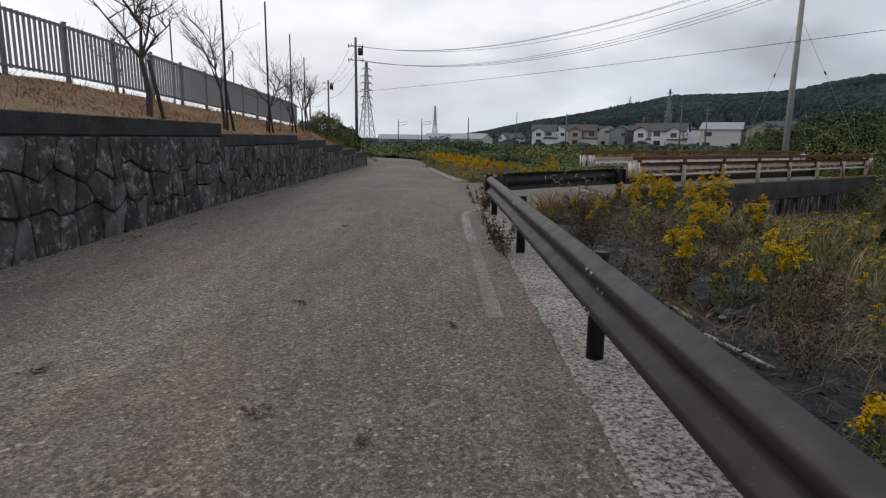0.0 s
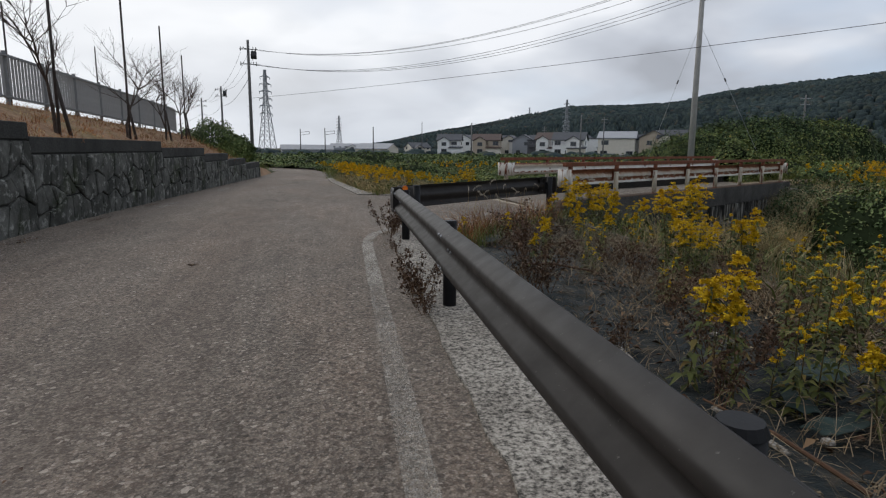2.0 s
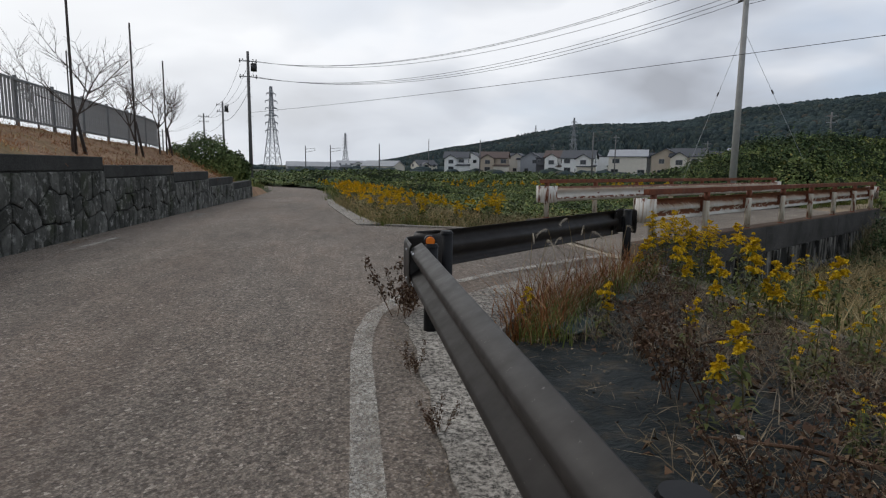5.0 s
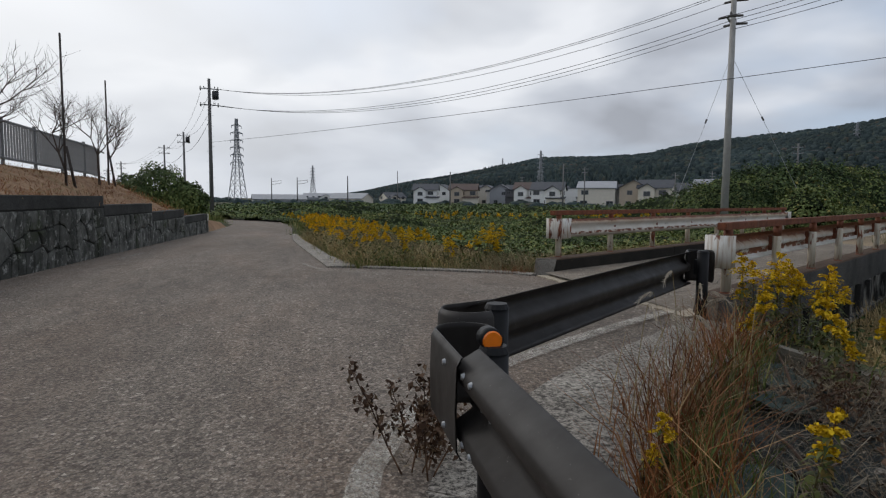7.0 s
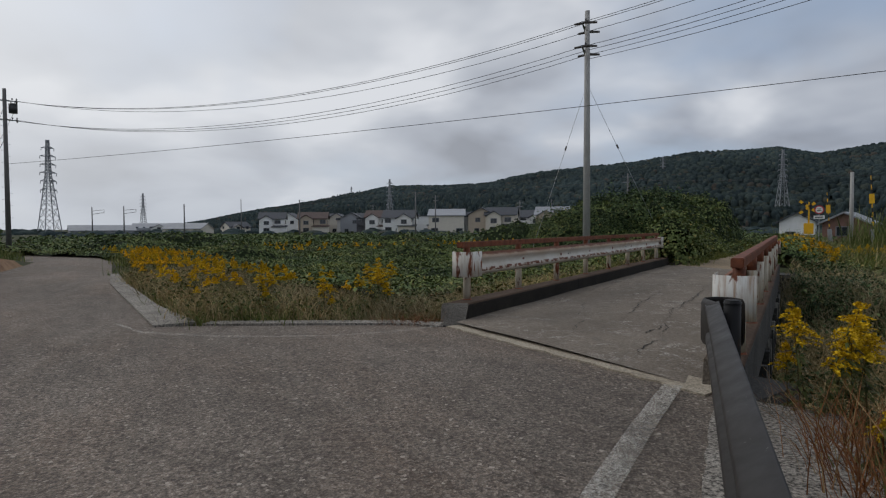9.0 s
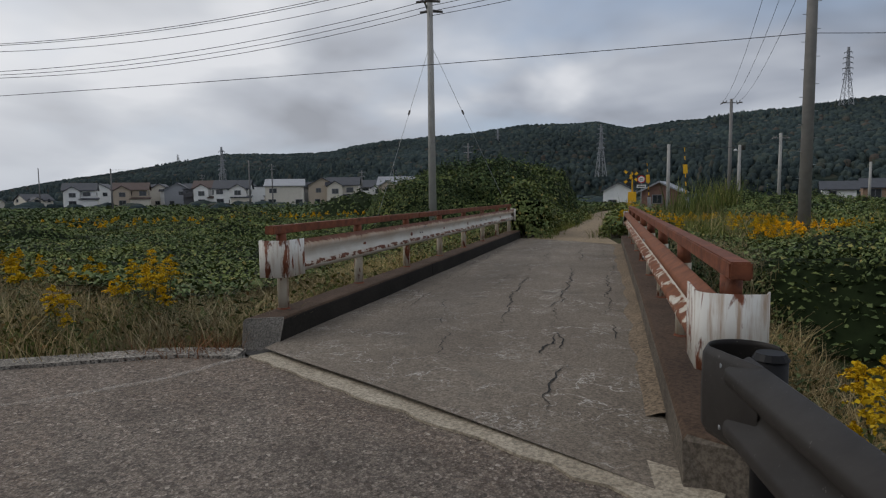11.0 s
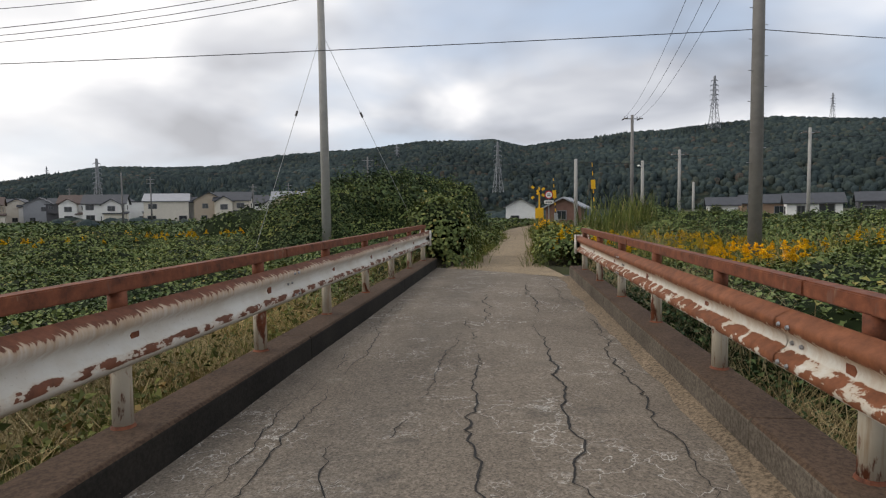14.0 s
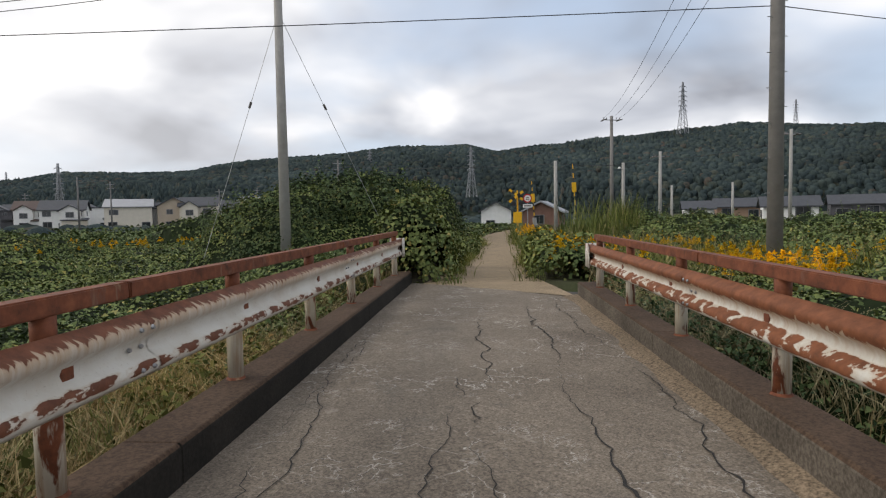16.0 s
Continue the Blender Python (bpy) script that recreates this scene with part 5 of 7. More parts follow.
def pylon(az, dist, top_el, base_el, group="pylons"):
    h0 = 1.42 + dist * math.tan(radians(base_el))
    h1 = 1.42 + dist * math.tan(radians(top_el))
    h = h1 - h0
    p = polar(az, dist, h0, (2, 13))
    o = thing("pylon", "grey steel lattice pylon with crossarms", "pylon", group, at=p)
    o.rotation_euler = (0, 0, radians(-az + 25))
    w0, w1, th = h * 0.085, h * 0.022, max(0.24, h * 0.0088)
    half = lambda z: (w0 + (w1 - w0) * min(1, (z / h) / 0.62)) if z / h < 0.62 else w1 + (w1 * 0.5 - w1) * (z / h - 0.62) / 0.38
    corners = ((-1, -1), (1, -1), (1, 1), (-1, 1))
    levels = [0]
    while levels[-1] < h * 0.98:
        levels.append(levels[-1] + max(half(levels[-1]) * 1.7, h * 0.03))
    levels[-1] = h
    for cx, cy in corners:
        bm = bmesh.new()
        for a, b in zip(levels, levels[1:]):
            tube(bm, (cx * half(a), cy * half(a), a), (cx * half(b), cy * half(b), b), th * 0.6, None, 4, False)
        part("leg", bm, PYLON, o)
    bm = bmesh.new()
    for a, b in zip(levels, levels[1:]):
        for k in range(4):
            (x0, y0), (x1, y1) = corners[k], corners[(k + 1) % 4]
            ha, hb = half(a), half(b)
            tube(bm, (x0 * ha, y0 * ha, a), (x1 * hb, y1 * hb, b), th * 0.35, None, 3, False)
            tube(bm, (x1 * ha, y1 * ha, a), (x0 * hb, y0 * hb, b), th * 0.35, None, 3, False)
    part("bracing", bm, PYLON, o)
    for z, r in ((0.45, 0.085), (0.55, 0.082), (0.64, 0.085), (0.73, 0.080), (0.82, 0.080), (0.91, 0.065)):
        for s in (-1, 1):
            bm = bmesh.new()
            for y in (-1, 1):
                tube(bm, (s * half(z * h), y * half(z * h), z * h), (s * h * r, 0, z * h), th * 0.4, None, 3, False)
                tube(bm, (s * half(z * h), y * half(z * h), z * h + h * 0.02), (s * h * r, 0, z * h), th * 0.4, None, 3, False)
            tube(bm, (s * h * r, 0, z * h), (s * h * r, 0, z * h - h * 0.03), th * 0.4, None, 3, False)
            part("crossarm", bm, PYLON, o)


def build_pylons():
    for row in ((-7.72, 230, 7.06, -0.2), (-0.8, 420, 3.02, -0.1), (20.75, 420, 4.6, 0.2), (55.4, 480, 6.3, 1.6), (74.3, 800, 11.0, 6.6), (82.9, 980, 8.75, 6.4), (17.2, 900, 3.9, 2.2), (46.0, 700, 6.2, 3.0)):
        pylon(*row)


# ---------------------------------------------------------------- poles and wires
def utility_pole(x, y, z0, z1, r0, r1, arms, label, arm_dir=(1, 0), material=None, steps=True, transformer=0.0):
    o = thing("utility_pole", label, "utility pole", "utility poles", at=(x, y, z0))
    bm = bmesh.new()
    tube(bm, (0, 0, -0.6), (0, 0, z1 - z0), r0, r1, 18)
    part("pole", bm, material or CONC_POLE, o, "", True)
    d = Vector((arm_dir[0], arm_dir[1], 0)).normalized()
    ang = math.atan2(d.y, d.x)
    rr = lambda z: r0 + (r1 - r0) * z / (z1 - z0)
    for az_, half_len in arms:
        z = az_ - z0
        bm = bmesh.new()
        box(bm, (-d.y * (rr(z) + 0.04), d.x * (rr(z) + 0.04), z), (half_len * 2, 0.075, 0.075), ang)
        a = part("crossarm", bm, STEEL, o)
        for s in (-1, -0.62, 0.62, 1):
            c = d * (s * (half_len - 0.08))
            bm = bmesh.new()
            tube(bm, (c.x, c.y, z + 0.03), (c.x, c.y, z + 0.10), 0.025, None, 8)
            tube(bm, (c.x, c.y, z + 0.10), (c.x, c.y, z + 0.20), 0.055, 0.035, 8)
            part("insulator", bm, PORCELAIN, a)
        for s in (-1, 1):
            # strain insulators reach out along the line
            for w in (-0.9, 0.9):
                c = d * (w * half_len)
                n = Vector((-d.y, d.x, 0)) * s
                bm = bmesh.new()
                tube(bm, (c.x, c.y, z), (c.x + n.x * 0.55, c.y + n.y * 0.55, z - 0.06), 0.075, 0.055, 8)
                part("insulator", bm, PORCELAIN, a)
    if transformer:
        z = transformer - z0
        bm = bmesh.new()
        tube(bm, (d.x * 0.5, d.y * 0.5, z - 0.35), (d.x * 0.5, d.y * 0.5, z + 0.3), 0.28, None, 14)
        t = part("transformer", bm, IRON_DARK, o, "dark round transformer", True)
        bm = bmesh.new()
        tube(bm, (d.x * 0.5, d.y * 0.5, z + 0.3), (d.x * 0.5, d.y * 0.5, z + 0.36), 0.30, 0.2, 14)
        part("lid", bm, IRON_DARK, t)
        for s in (-0.12, 0.12):
            bm = bmesh.new()
            tube(bm, (d.x * 0.5 + s, d.y * 0.5, z + 0.36), (d.x * 0.5 + s, d.y * 0.5, z + 0.52), 0.035, 0.02, 6)
            part("bushing", bm, PORCELAIN, t)
    if steps:
        for k in range(int((z1 - z0 - 2.4) / 0.45)):
            z = 2.2 + 0.45 * k
            s = 1 if k % 2 else -1
            bm = bmesh.new()
            tube(bm, (d.x * s * rr(z) * 0.9, d.y * s * rr(z) * 0.9, z), (d.x * s * (rr(z) + 0.15), d.y * s * (rr(z) + 0.15), z), 0.011, None, 5)
            part("step_bolt", bm, STEEL, o)
    return o


def cable(a, b, sag, r=0.011, label="thin black overhead cable between poles", material=None, name="overhead_cable"):
    a, b = Vector(a), Vector(b)
    bm = bmesh.new()
    n = 22
    pts = [a.lerp(b, k / n) - Vector((0, 0, sag * 4 * (k / n) * (1 - k / n))) for k in range(n + 1)]
    q = (b - a).to_track_quat("Z", "Y").to_matrix()
    rings = [[bm.verts.new(p + q @ Vector((r * math.cos(k * math.tau / 5), r * math.sin(k * math.tau / 5), 0))) for k in range(5)] for p in pts]
    for s, t in zip(rings, rings[1:]):
        for k in range(5):
            bm.faces.new((s[k], s[(k + 1) % 5], t[(k + 1) % 5], t[k]))
    ob = part(name, bm, material or CABLE)
    return tagged(ob, label, "cable", "overhead cables")


PA, PB, PC, PD = (-8.95, 65.5), (20.5, 36.0), (24.75, 21.3), (63.4, 40.9)


def build_poles():
    line = Vector((PB[0] - PA[0], PB[1] - PA[1], 0)).normalized()
    across = (-line.y, line.x)
    utility_pole(*PA, -0.5, 11.6, 0.19, 0.12, ((10.75, 0.8), (9.35, 0.8)), "dark concrete utility pole with transformer beside the road", (1, 0.15), m_plain("weathered_pole", (0.13, 0.125, 0.12), 0.85, 0, 0.12, 3), True, 10.2)
    utility_pole(*PB, -0.5, 12.15, 0.20, 0.12, ((11.35, 0.85), (10.2, 0.85)), "pale concrete utility pole with two crossarms in the field", across)
    utility_pole(*PC, -0.4, 12.6, 0.205, 0.14, ((12.0, 0.8), (10.8, 0.8)), "thick concrete utility pole standing in weeds", (0.8, -0.6), m_plain("grey_brown_pole", (0.20, 0.192, 0.18), 0.85, 0, 0.15, 3))
    utility_pole(*PD, -0.2, 10.6, 0.20, 0.14, ((10.25, 0.9),), "concrete utility pole near the railway", (0.75, -0.66), m_plain("dull_pole", (0.21, 0.20, 0.19), 0.85, 0, 0.1, 3), False)
    for za, zb, zc, offs in ((10.8, 11.4, 12.1, (-0.8, -0.5, 0.8)), (9.4, 10.2, 10.9, (-0.8, 0.0, 0.8))):
        for o in offs:
            a = Vector((PA[0] + o * 0.75, PA[1] + o * 0.3, za))
            b = Vector((PB[0] + across[0] * o, PB[1] + across[1] * o, zb))
            e = Vector((PC[0] + 0.8 * o, PC[1] + 0.3 * o, zc))
            cable(a, b, 2.15, 0.014)
            cable(b, e, 0.25, 0.014)
    cable((PA[0], PA[1], 6.1), (PC[0], PC[1], 6.6), 0.25, 0.013)
    cable((PB[0], PB[1], 9.75), (PC[0], PC[1], 10.3), 0.25, 0.014)
    cable((PC[0], PC[1], 6.6), (62, 2, 10.2), 0.4, 0.013)
    for k, o in enumerate((-0.8, 0.0, 0.8)):
        cable((PD[0] + 0.75 * o, PD[1] - 0.66 * o, 10.4), (PC[0] + 0.8 * o, PC[1] - 0.6 * o, 11.0), 1.1)
    # stays of the field pole, with their insulators
    view = Vector((0.80, -0.60, 0))
    for s, reach in ((-1, 2.6), (1, 4.3)):
        top = Vector((*PB, 8.5))
        foot = Vector((*PB, 0)) + view * s * reach + Vector((0.2, 0.6, 0))
        st = cable(top, foot, 0.02, 0.010, "steel stay wire of the field pole", STEEL, "stay_wire")
        m = top.lerp(foot, 0.36)
        bm = bmesh.new()
        dd = (foot - top).normalized()
        tube(bm, m, m + dd * 0.22, 0.045, 0.045, 8)
        part("stay_insulator", bm, PORCELAIN, st)
    # the line of poles running on along the road
    dull = m_plain("far_pole", (0.16, 0.155, 0.15), 0.85, 0, 0.1, 3)
    row = [Vector((PA[0], PA[1], 10.3))]
    for x, y, z in ((-17.8, 98.0, 10.2), (-25.0, 118.0, 10.0), (-40, 146, 8.6), (-54, 182, 8.6), (-70, 222, 8.6)):
        utility_pole(x, y, -0.6, z, 0.19, 0.12, ((z - 0.5, 0.85), (z - 1.4, 0.8)), "distant utility pole along the road", (1, 0.3), dull, False, z - 1.0 if y < 100 else 0)
        row.append(Vector((x, y, z - 0.5)))
    for a, b in zip(row, row[1:]):
        for o in (-0.7, 0.0, 0.7):
            cable(a + Vector((o, 0.2 * o, 0.1)), b + Vector((o, 0.2 * o, 0.1)), 0.9, 0.013)
        cable(a - Vector((0, 0, 2.2)), b - Vector((0, 0, 2.2)), 0.8, 0.02)
    # thin poles among the houses and beside the railway
    rows = [(2.0, 130, 2.1, "steel"), (11.95, 120, 2.6, ""), (22.9, 115, 3.4, ""), (24.9, 140, 3.1, "x"), (33.0, 130, 2.5, "x"), (42.9, 90, 4.85, "x"), (-2.6, 160, 1.9, ""), (-4.9, 170, 1.8, ""), (7.0, 210, 2.6, "lamp"),
            (36.0, 160, 2.6, "x"), (19.0, 190, 2.2, "x")]
    for az, ds, el, k in rows:
        p = polar(az, ds, -0.7, (2, 13))
        top = 1.42 + ds * math.tan(radians(el))
        utility_pole(p.x, p.y, -0.7, top, 0.17, 0.11, ((top - 0.5, 0.8), (top - 1.3, 0.7)) if k == "x" else (), "thin utility pole among the houses", (math.cos(radians(az)), -math.sin(radians(az))), dull, False)
        if not k:
            # bracket of the railway's overhead line
            o = thing("railway_bracket", "railway overhead line bracket on its pole", "bracket", "railway brackets", at=(p.x, p.y, top - 1.0))
            bm = bmesh.new()
            tube(bm, (0.1, 0, 0), (2.6, 0, 0.3), 0.05, None, 5)
            tube(bm, (0.1, 0, -0.8), (2.6, 0, -0.4), 0.05, None, 5)
            tube(bm, (2.6, 0, 0.3), (2.6, 0, -0.4), 0.04, None, 5)
            part("arm", bm, IRON_DARK, o)
    # railway posts right of the crossing
    rail = []
    for az, ds, el, k in ((63.1, 52, 4.63, ""), (69.0, 58, 4.26, "lamp"), (72.1, 62, 5.1, "x"), (82.0, 66, 6.29, "x"), (78.0, 84, 2.3, ""), (73.2, 80, 2.2, ""), (95, 70, 6.2, "x")):
        p = polar(az, ds, -0.3, (5.3, 17.5))
        top = 1.4 + ds * math.tan(radians(el))
        utility_pole(p.x, p.y, -0.3, top, 0.17, 0.13, ((top - 0.45, 0.7),) if k == "x" else (), "concrete pole beside the railway", (0.7, -0.7), None, False)
        if k == "x":
            rail.append(Vector((p.x, p.y, top - 0.8)))
        if k == "lamp":
            o = thing("street_lamp", "small white street lamp on a railway pole", "street lamp", at=(p.x, p.y, top - 0.6))
            bm = bmesh.new()
            tube(bm, (-0.15, 0, 0), (-0.9, 0, 0.15), 0.03, None, 6)
            part("arm", bm, STEEL, o)
            bm = bmesh.new()
            tube(bm, (-0.9, 0, 0.2), (-0.9, 0, 0.05), 0.08, 0.16, 10)
            part("shade", bm, WHITE, o)
    w = [polar(12, 119, 6.6, (2, 13)), polar(22.9, 114, 7.6, (2, 13)), polar(42.9, 90, 8.2, (2, 13)), polar(63.1, 52, 5.4, (5.3, 17.5)), polar(72.1, 62, 6.2, (5.3, 17.5)), polar(82, 66, 7.8, (5.3, 17.5)), polar(95, 70, 8.2, (5.3, 17.5))]
    for a, b in zip(w, w[1:]):
        cable(a, b, 0.35, 0.022, "railway overhead wire below the hills")


# ---------------------------------------------------------------- railway crossing
def build_crossing():
    p = polar(59.7, 55, -0.1, (5.3, 17.5))
    to = -59.7
    s = thing("crossing_signal", "yellow and black crossbuck signal at the railway crossing", "crossing signal", at=p)
    s.rotation_euler = (0, 0, radians(to))
    bm = bmesh.new()
    tube(bm, (0, 0, -0.3), (0, 0, 3.5), 0.07, None, 10)
    part("post", bm, YELLOW, s)
    for a in (38, -38):
        for k in range(6):
            bm = bmesh.new()
            off = (k - 2.5) * 0.30
            box(bm, (off * math.cos(radians(a)), -0.09 - (0.02 if a > 0 else 0), 3.05 + off * math.sin(radians(a))), (0.30, 0.03, 0.22), 0, 0, -radians(a))
            part("stripe", bm, YELLOW if k % 2 == 0 else BLACK, s)
    for x in (-0.32, 0.32):
        bm = bmesh.new()
        tube(bm, (x, -0.05, 2.35), (x, -0.16, 2.35), 0.2, None, 14)
        part("lamp_disc", bm, BLACK, s)
    bm = bevelled((0, -0.12, 1.15), (0.75, 0.3, 0.95), 0, 0.03)
    part("signal_box", bm, YELLOW, s, "yellow box")
    q = polar(60.6, 53, -0.1, (5.3, 17.5))
    r = thing("road_sign", "round white road sign with red rim over a white plate", "road sign", at=q)
    r.rotation_euler = (0, 0, radians(to))
    bm = bmesh.new()
    tube(bm, (0, 0, -0.3), (0, 0, 3.1), 0.035, None, 8)
    part("post", bm, STEEL, r)
    bm = bmesh.new()
    tube(bm, (0, -0.05, 2.75), (0, -0.07, 2.75), 0.36, None, 24)
    d = part("disc", bm, SIGN_RED, r, "red rim")
    bm = bmesh.new()
    tube(bm, (0, -0.07, 2.75), (0, -0.08, 2.75), 0.27, None, 24)
    part("face", bm, WHITE, d, "white face")
    for zz, w in ((2.82, 0.26), (2.68, 0.3)):
        bm = bmesh.new()
        box(bm, (0, -0.085, zz), (w, 0.008, 0.06))
        part("bar", bm, IRON_DARK, d)
    bm = bevelled((0, -0.06, 2.12), (0.8, 0.02, 0.28), 0, 0.004)
    pl = part("plate", bm, WHITE, r, "white plate")
    bm = bmesh.new()
    box(bm, (0, -0.075, 2.12), (0.6, 0.008, 0.09))
    part("bar", bm, IRON_DARK, pl)
    for az, el, ds in ((61.3, 3.0, 57), (64.9, 4.4, 50)):
        c = polar(az, ds, -0.1, (5.3, 17.5))
        top = 1.4 + ds * math.tan(radians(el))
        b = thing("crossing_barrier", "raised yellow and black barrier arm at the crossing", "barrier", "crossing barriers", at=c)
        b.rotation_euler = (0, radians(-4 if az < 63 else -3), radians(to))
        bm = bevelled((0, 0, 0.5), (0.35, 0.35, 1.2), 0, 0.03)
        part("drive_box", bm, STEEL, b)
        n = 12
        for k in range(n):
            bm = bmesh.new()
            z0, z1 = 1.0 + (top - 1.0) * k / n, 1.0 + (top - 1.0) * (k + 1) / n
            tube(bm, (0, 0, z0), (0, 0, z1), 0.05 - 0.002 * k, None, 8)
            part("arm_band", bm, YELLOW if k % 2 else BLACK, b)
        bm = bevelled((0, -0.05, top * 0.66), (0.34, 0.05, 0.75), 0, 0.01)
        part("warning_plate", bm, YELLOW, b)
    c = polar(62.2, 72, -0.6, (5.3, 17.5))
    h = thing("shed", "small red-brown shed with a grey gable roof", "shed", at=c)
    h.rotation_euler = (0, 0, radians(to + 80))
    bm = bmesh.new()
    pts = [(-2.0, 0), (2.0, 0), (2.0, 2.2), (0, 3.2), (-2.0, 2.2)]
    a = [bm.verts.new((-3, y, z)) for y, z in pts]
    b = [bm.verts.new((3, y, z)) for y, z in pts]
    bm.faces.new(a)
    bm.faces.new(b[::-1])
    for k in range(5):
        bm.faces.new((a[k], b[k], b[(k + 1) % 5], a[(k + 1) % 5]))
    part("wall", bm, m_plain("red_brown_boards", (0.20, 0.11, 0.085), 0.8, 0, 0.2, 2), h)
    bm = bmesh.new()
    gable(bm, 6, 4, 2.2, 1.0)
    part("roof", bm, ROOF_PALE, h)
    window(h, 0.4, -2.0, 1.3, 1.2, 0.9)
    window(h, -3.0, 0.2, 1.3, 1.0, 0.9, False)


# ---------------------------------------------------------------- trees on the bank
def bare_tree(x, y, z, h, seed, spread=0.5, trunk_r=0.06, label="bare young street tree on the bank"):
    rnd = random.Random(seed)
    o = thing("bare_tree", label, "tree", "bare trees on the bank", at=(x, y, z))
    bm_t, bm_b = bmesh.new(), bmesh.new()

    def limb(bm, p, d, ln, r, depth):
        steps = 3
        for s in range(steps):
            q = p + d * (ln / steps)
            tube(bm, p, q, r * (1 - 0.22 * s), r * (1 - 0.22 * (s + 1)), 6 if r > 0.02 else 4, False)
            p = q
            d = (d + Vector((rnd.gauss(0, 0.20), rnd.gauss(0, 0.20), 0.12))).normalized()
            if depth > 0 and (s > 0 or depth < 3):
                for _ in range(rnd.choice((2, 2, 3))):
                    e = (d + Vector((rnd.gauss(0, spread), rnd.gauss(0, spread), rnd.uniform(0.0, 0.3)))).normalized()
                    limb(bm_b, p, e, ln * rnd.uniform(0.45, 0.72), r * 0.45, depth - 1)
    limb(bm_t, Vector((0, 0, -0.2)), Vector((rnd.gauss(0, 0.03), rnd.gauss(0, 0.03), 1)), h * 0.55, trunk_r, 3)
    part("trunk", bm_t, BARK, o)
    part("crown", bm_b, BARK, o)
    return o


def stake(x, y, z, h, lean=(0, 0), r=0.035, label="tall dark stake beside a bare tree"):
    bm = bmesh.new()
    tube(bm, (x, y, z - 0.3), (x + lean[0], y + lean[1], z + h), r, r * 0.85, 8)
    tagged(part("stake", bm, STAKE, None, "", True), label, "stake", "tree stakes")


def build_bank_trees():
    rows = [(-6.1, 12.9, 3.7, 21, 0.75, 0.075), (-6.0, 17.1, 3.5, 5, 0.75, 0.05), (-6.4, 22.7, 3.2, 9, 0.8, 0.045), (-7.0, 28.9, 3.2, 14, 0.7, 0.045), (-7.4, 33.0, 3.5, 33, 0.6, 0.05), (-7.9, 36.2, 3.4, 35, 0.6, 0.05),
            (-11.5, 22.5, 3.6, 44, 0.7, 0.045), (-11.0, 31.0, 3.6, 47, 0.7, 0.045), (-10.5, 11.0, 3.6, 48, 0.7, 0.045)]
    for x, y, h, seed, sp, r in rows:
        bare_tree(x, y, ground_z(x, y), h, seed, sp, r)
    for x, y, top in ((-5.9, 17.0, 6.3), (-6.3, 22.6, 6.1), (-6.95, 28.8, 6.0), (-7.6, 34.6, 5.7), (-11.4, 26.5, 6.2), (-12.0, 36.0, 6.2)):
        stake(x, y, ground_z(x, y), top - ground_z(x, y))
    for x, y in ((-6.1, 12.9), (-6.0, 17.1), (-6.4, 22.7), (-7.0, 28.9), (-7.6, 34.6)):
        stake(x + 0.10, y + 0.55, ground_z(x, y), 1.15, (-0.08, -0.45), 0.045, "short leaning prop against a bare tree")
    # small white marker posts at the end of the wall
    for x, y in ((-4.9, 39.3), (-5.3, 42.0)):
        bm = bmesh.new()
        tube(bm, (x, y, road_z(y) - 0.2), (x, y, road_z(y) + 0.75), 0.06, None, 10)
        tagged(part("marker_post", bm, WHITE), "short white marker post at the wall's end", "marker post", "marker posts")


def build_far_trees():
    """Hedges and small trees scattered over the plain."""
    rs = np.random.RandomState(58)
    verts, faces = [], []
    for _ in range(900):
        a, d = rs.uniform(-13, 66), rs.uniform(105, 330)
        if noise.noise((a * 0.35, d * 0.012, 2)) < -0.02:
            continue
        p = polar(a, d)
        if xl(min(p.y, 130)) - 3 < p.x < xr(min(p.y, 130)) + 3:
            continue
        r = rs.uniform(0.8, 2.2) * (1 + d / 300)
        h = rs.uniform(0.6, 1.5) * (1 + d / 500)
        o = len(verts)
        for zz, rr in ((-0.6, 0.9), (0.35, 1.0), (0.8, 0.6)):
            for k in range(7):
                q = rr * r * rs.uniform(0.7, 1.25)
                verts.append((p.x + q * math.cos(k * math.tau / 7), p.y + q * math.sin(k * math.tau / 7), -0.8 + zz * h * rs.uniform(0.85, 1.15)))
        verts.append((p.x, p.y, -0.8 + h))
        for ring in (0, 7):
            faces += [(o + ring + k, o + ring + (k + 1) % 7, o + ring + 7 + (k + 1) % 7, o + ring + 7 + k) for k in range(7)]
        faces += [(o + 14 + k, o + 14 + (k + 1) % 7, o + 21) for k in range(7)]
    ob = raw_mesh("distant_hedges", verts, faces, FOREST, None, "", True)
    tagged(ob, "dark hedges and bushes across the far fields", "hedges", kind="stuff")


build_hills()
build_far_trees()
build_houses()
build_pylons()
build_poles()
build_crossing()
build_bank_trees()


# ---------------------------------------------------------------- growth
def leaves_at(pos, nrm, size, rs, wide=0.8, fold=0.18):
    """Folded leaves: four corners each, facing roughly along nrm."""
    n = len(pos)
    a = rs.normal(size=(n, 3))
    a -= nrm * np.sum(a * nrm, axis=1, keepdims=True)
    a /= np.linalg.norm(a, axis=1, keepdims=True) + 1e-9
    b = np.cross(nrm, a)
    s = size[:, None]
    v = np.empty((n, 4, 3))
    v[:, 0] = pos - a * s * 0.5
    v[:, 1] = pos + b * s * wide * 0.5 + nrm * s * fold - a * s * 0.08
    v[:, 2] = pos + a * s * 0.5 - nrm * s * fold * 0.5
    v[:, 3] = pos - b * s * wide * 0.5 + nrm * s * fold - a * s * 0.08
    return v


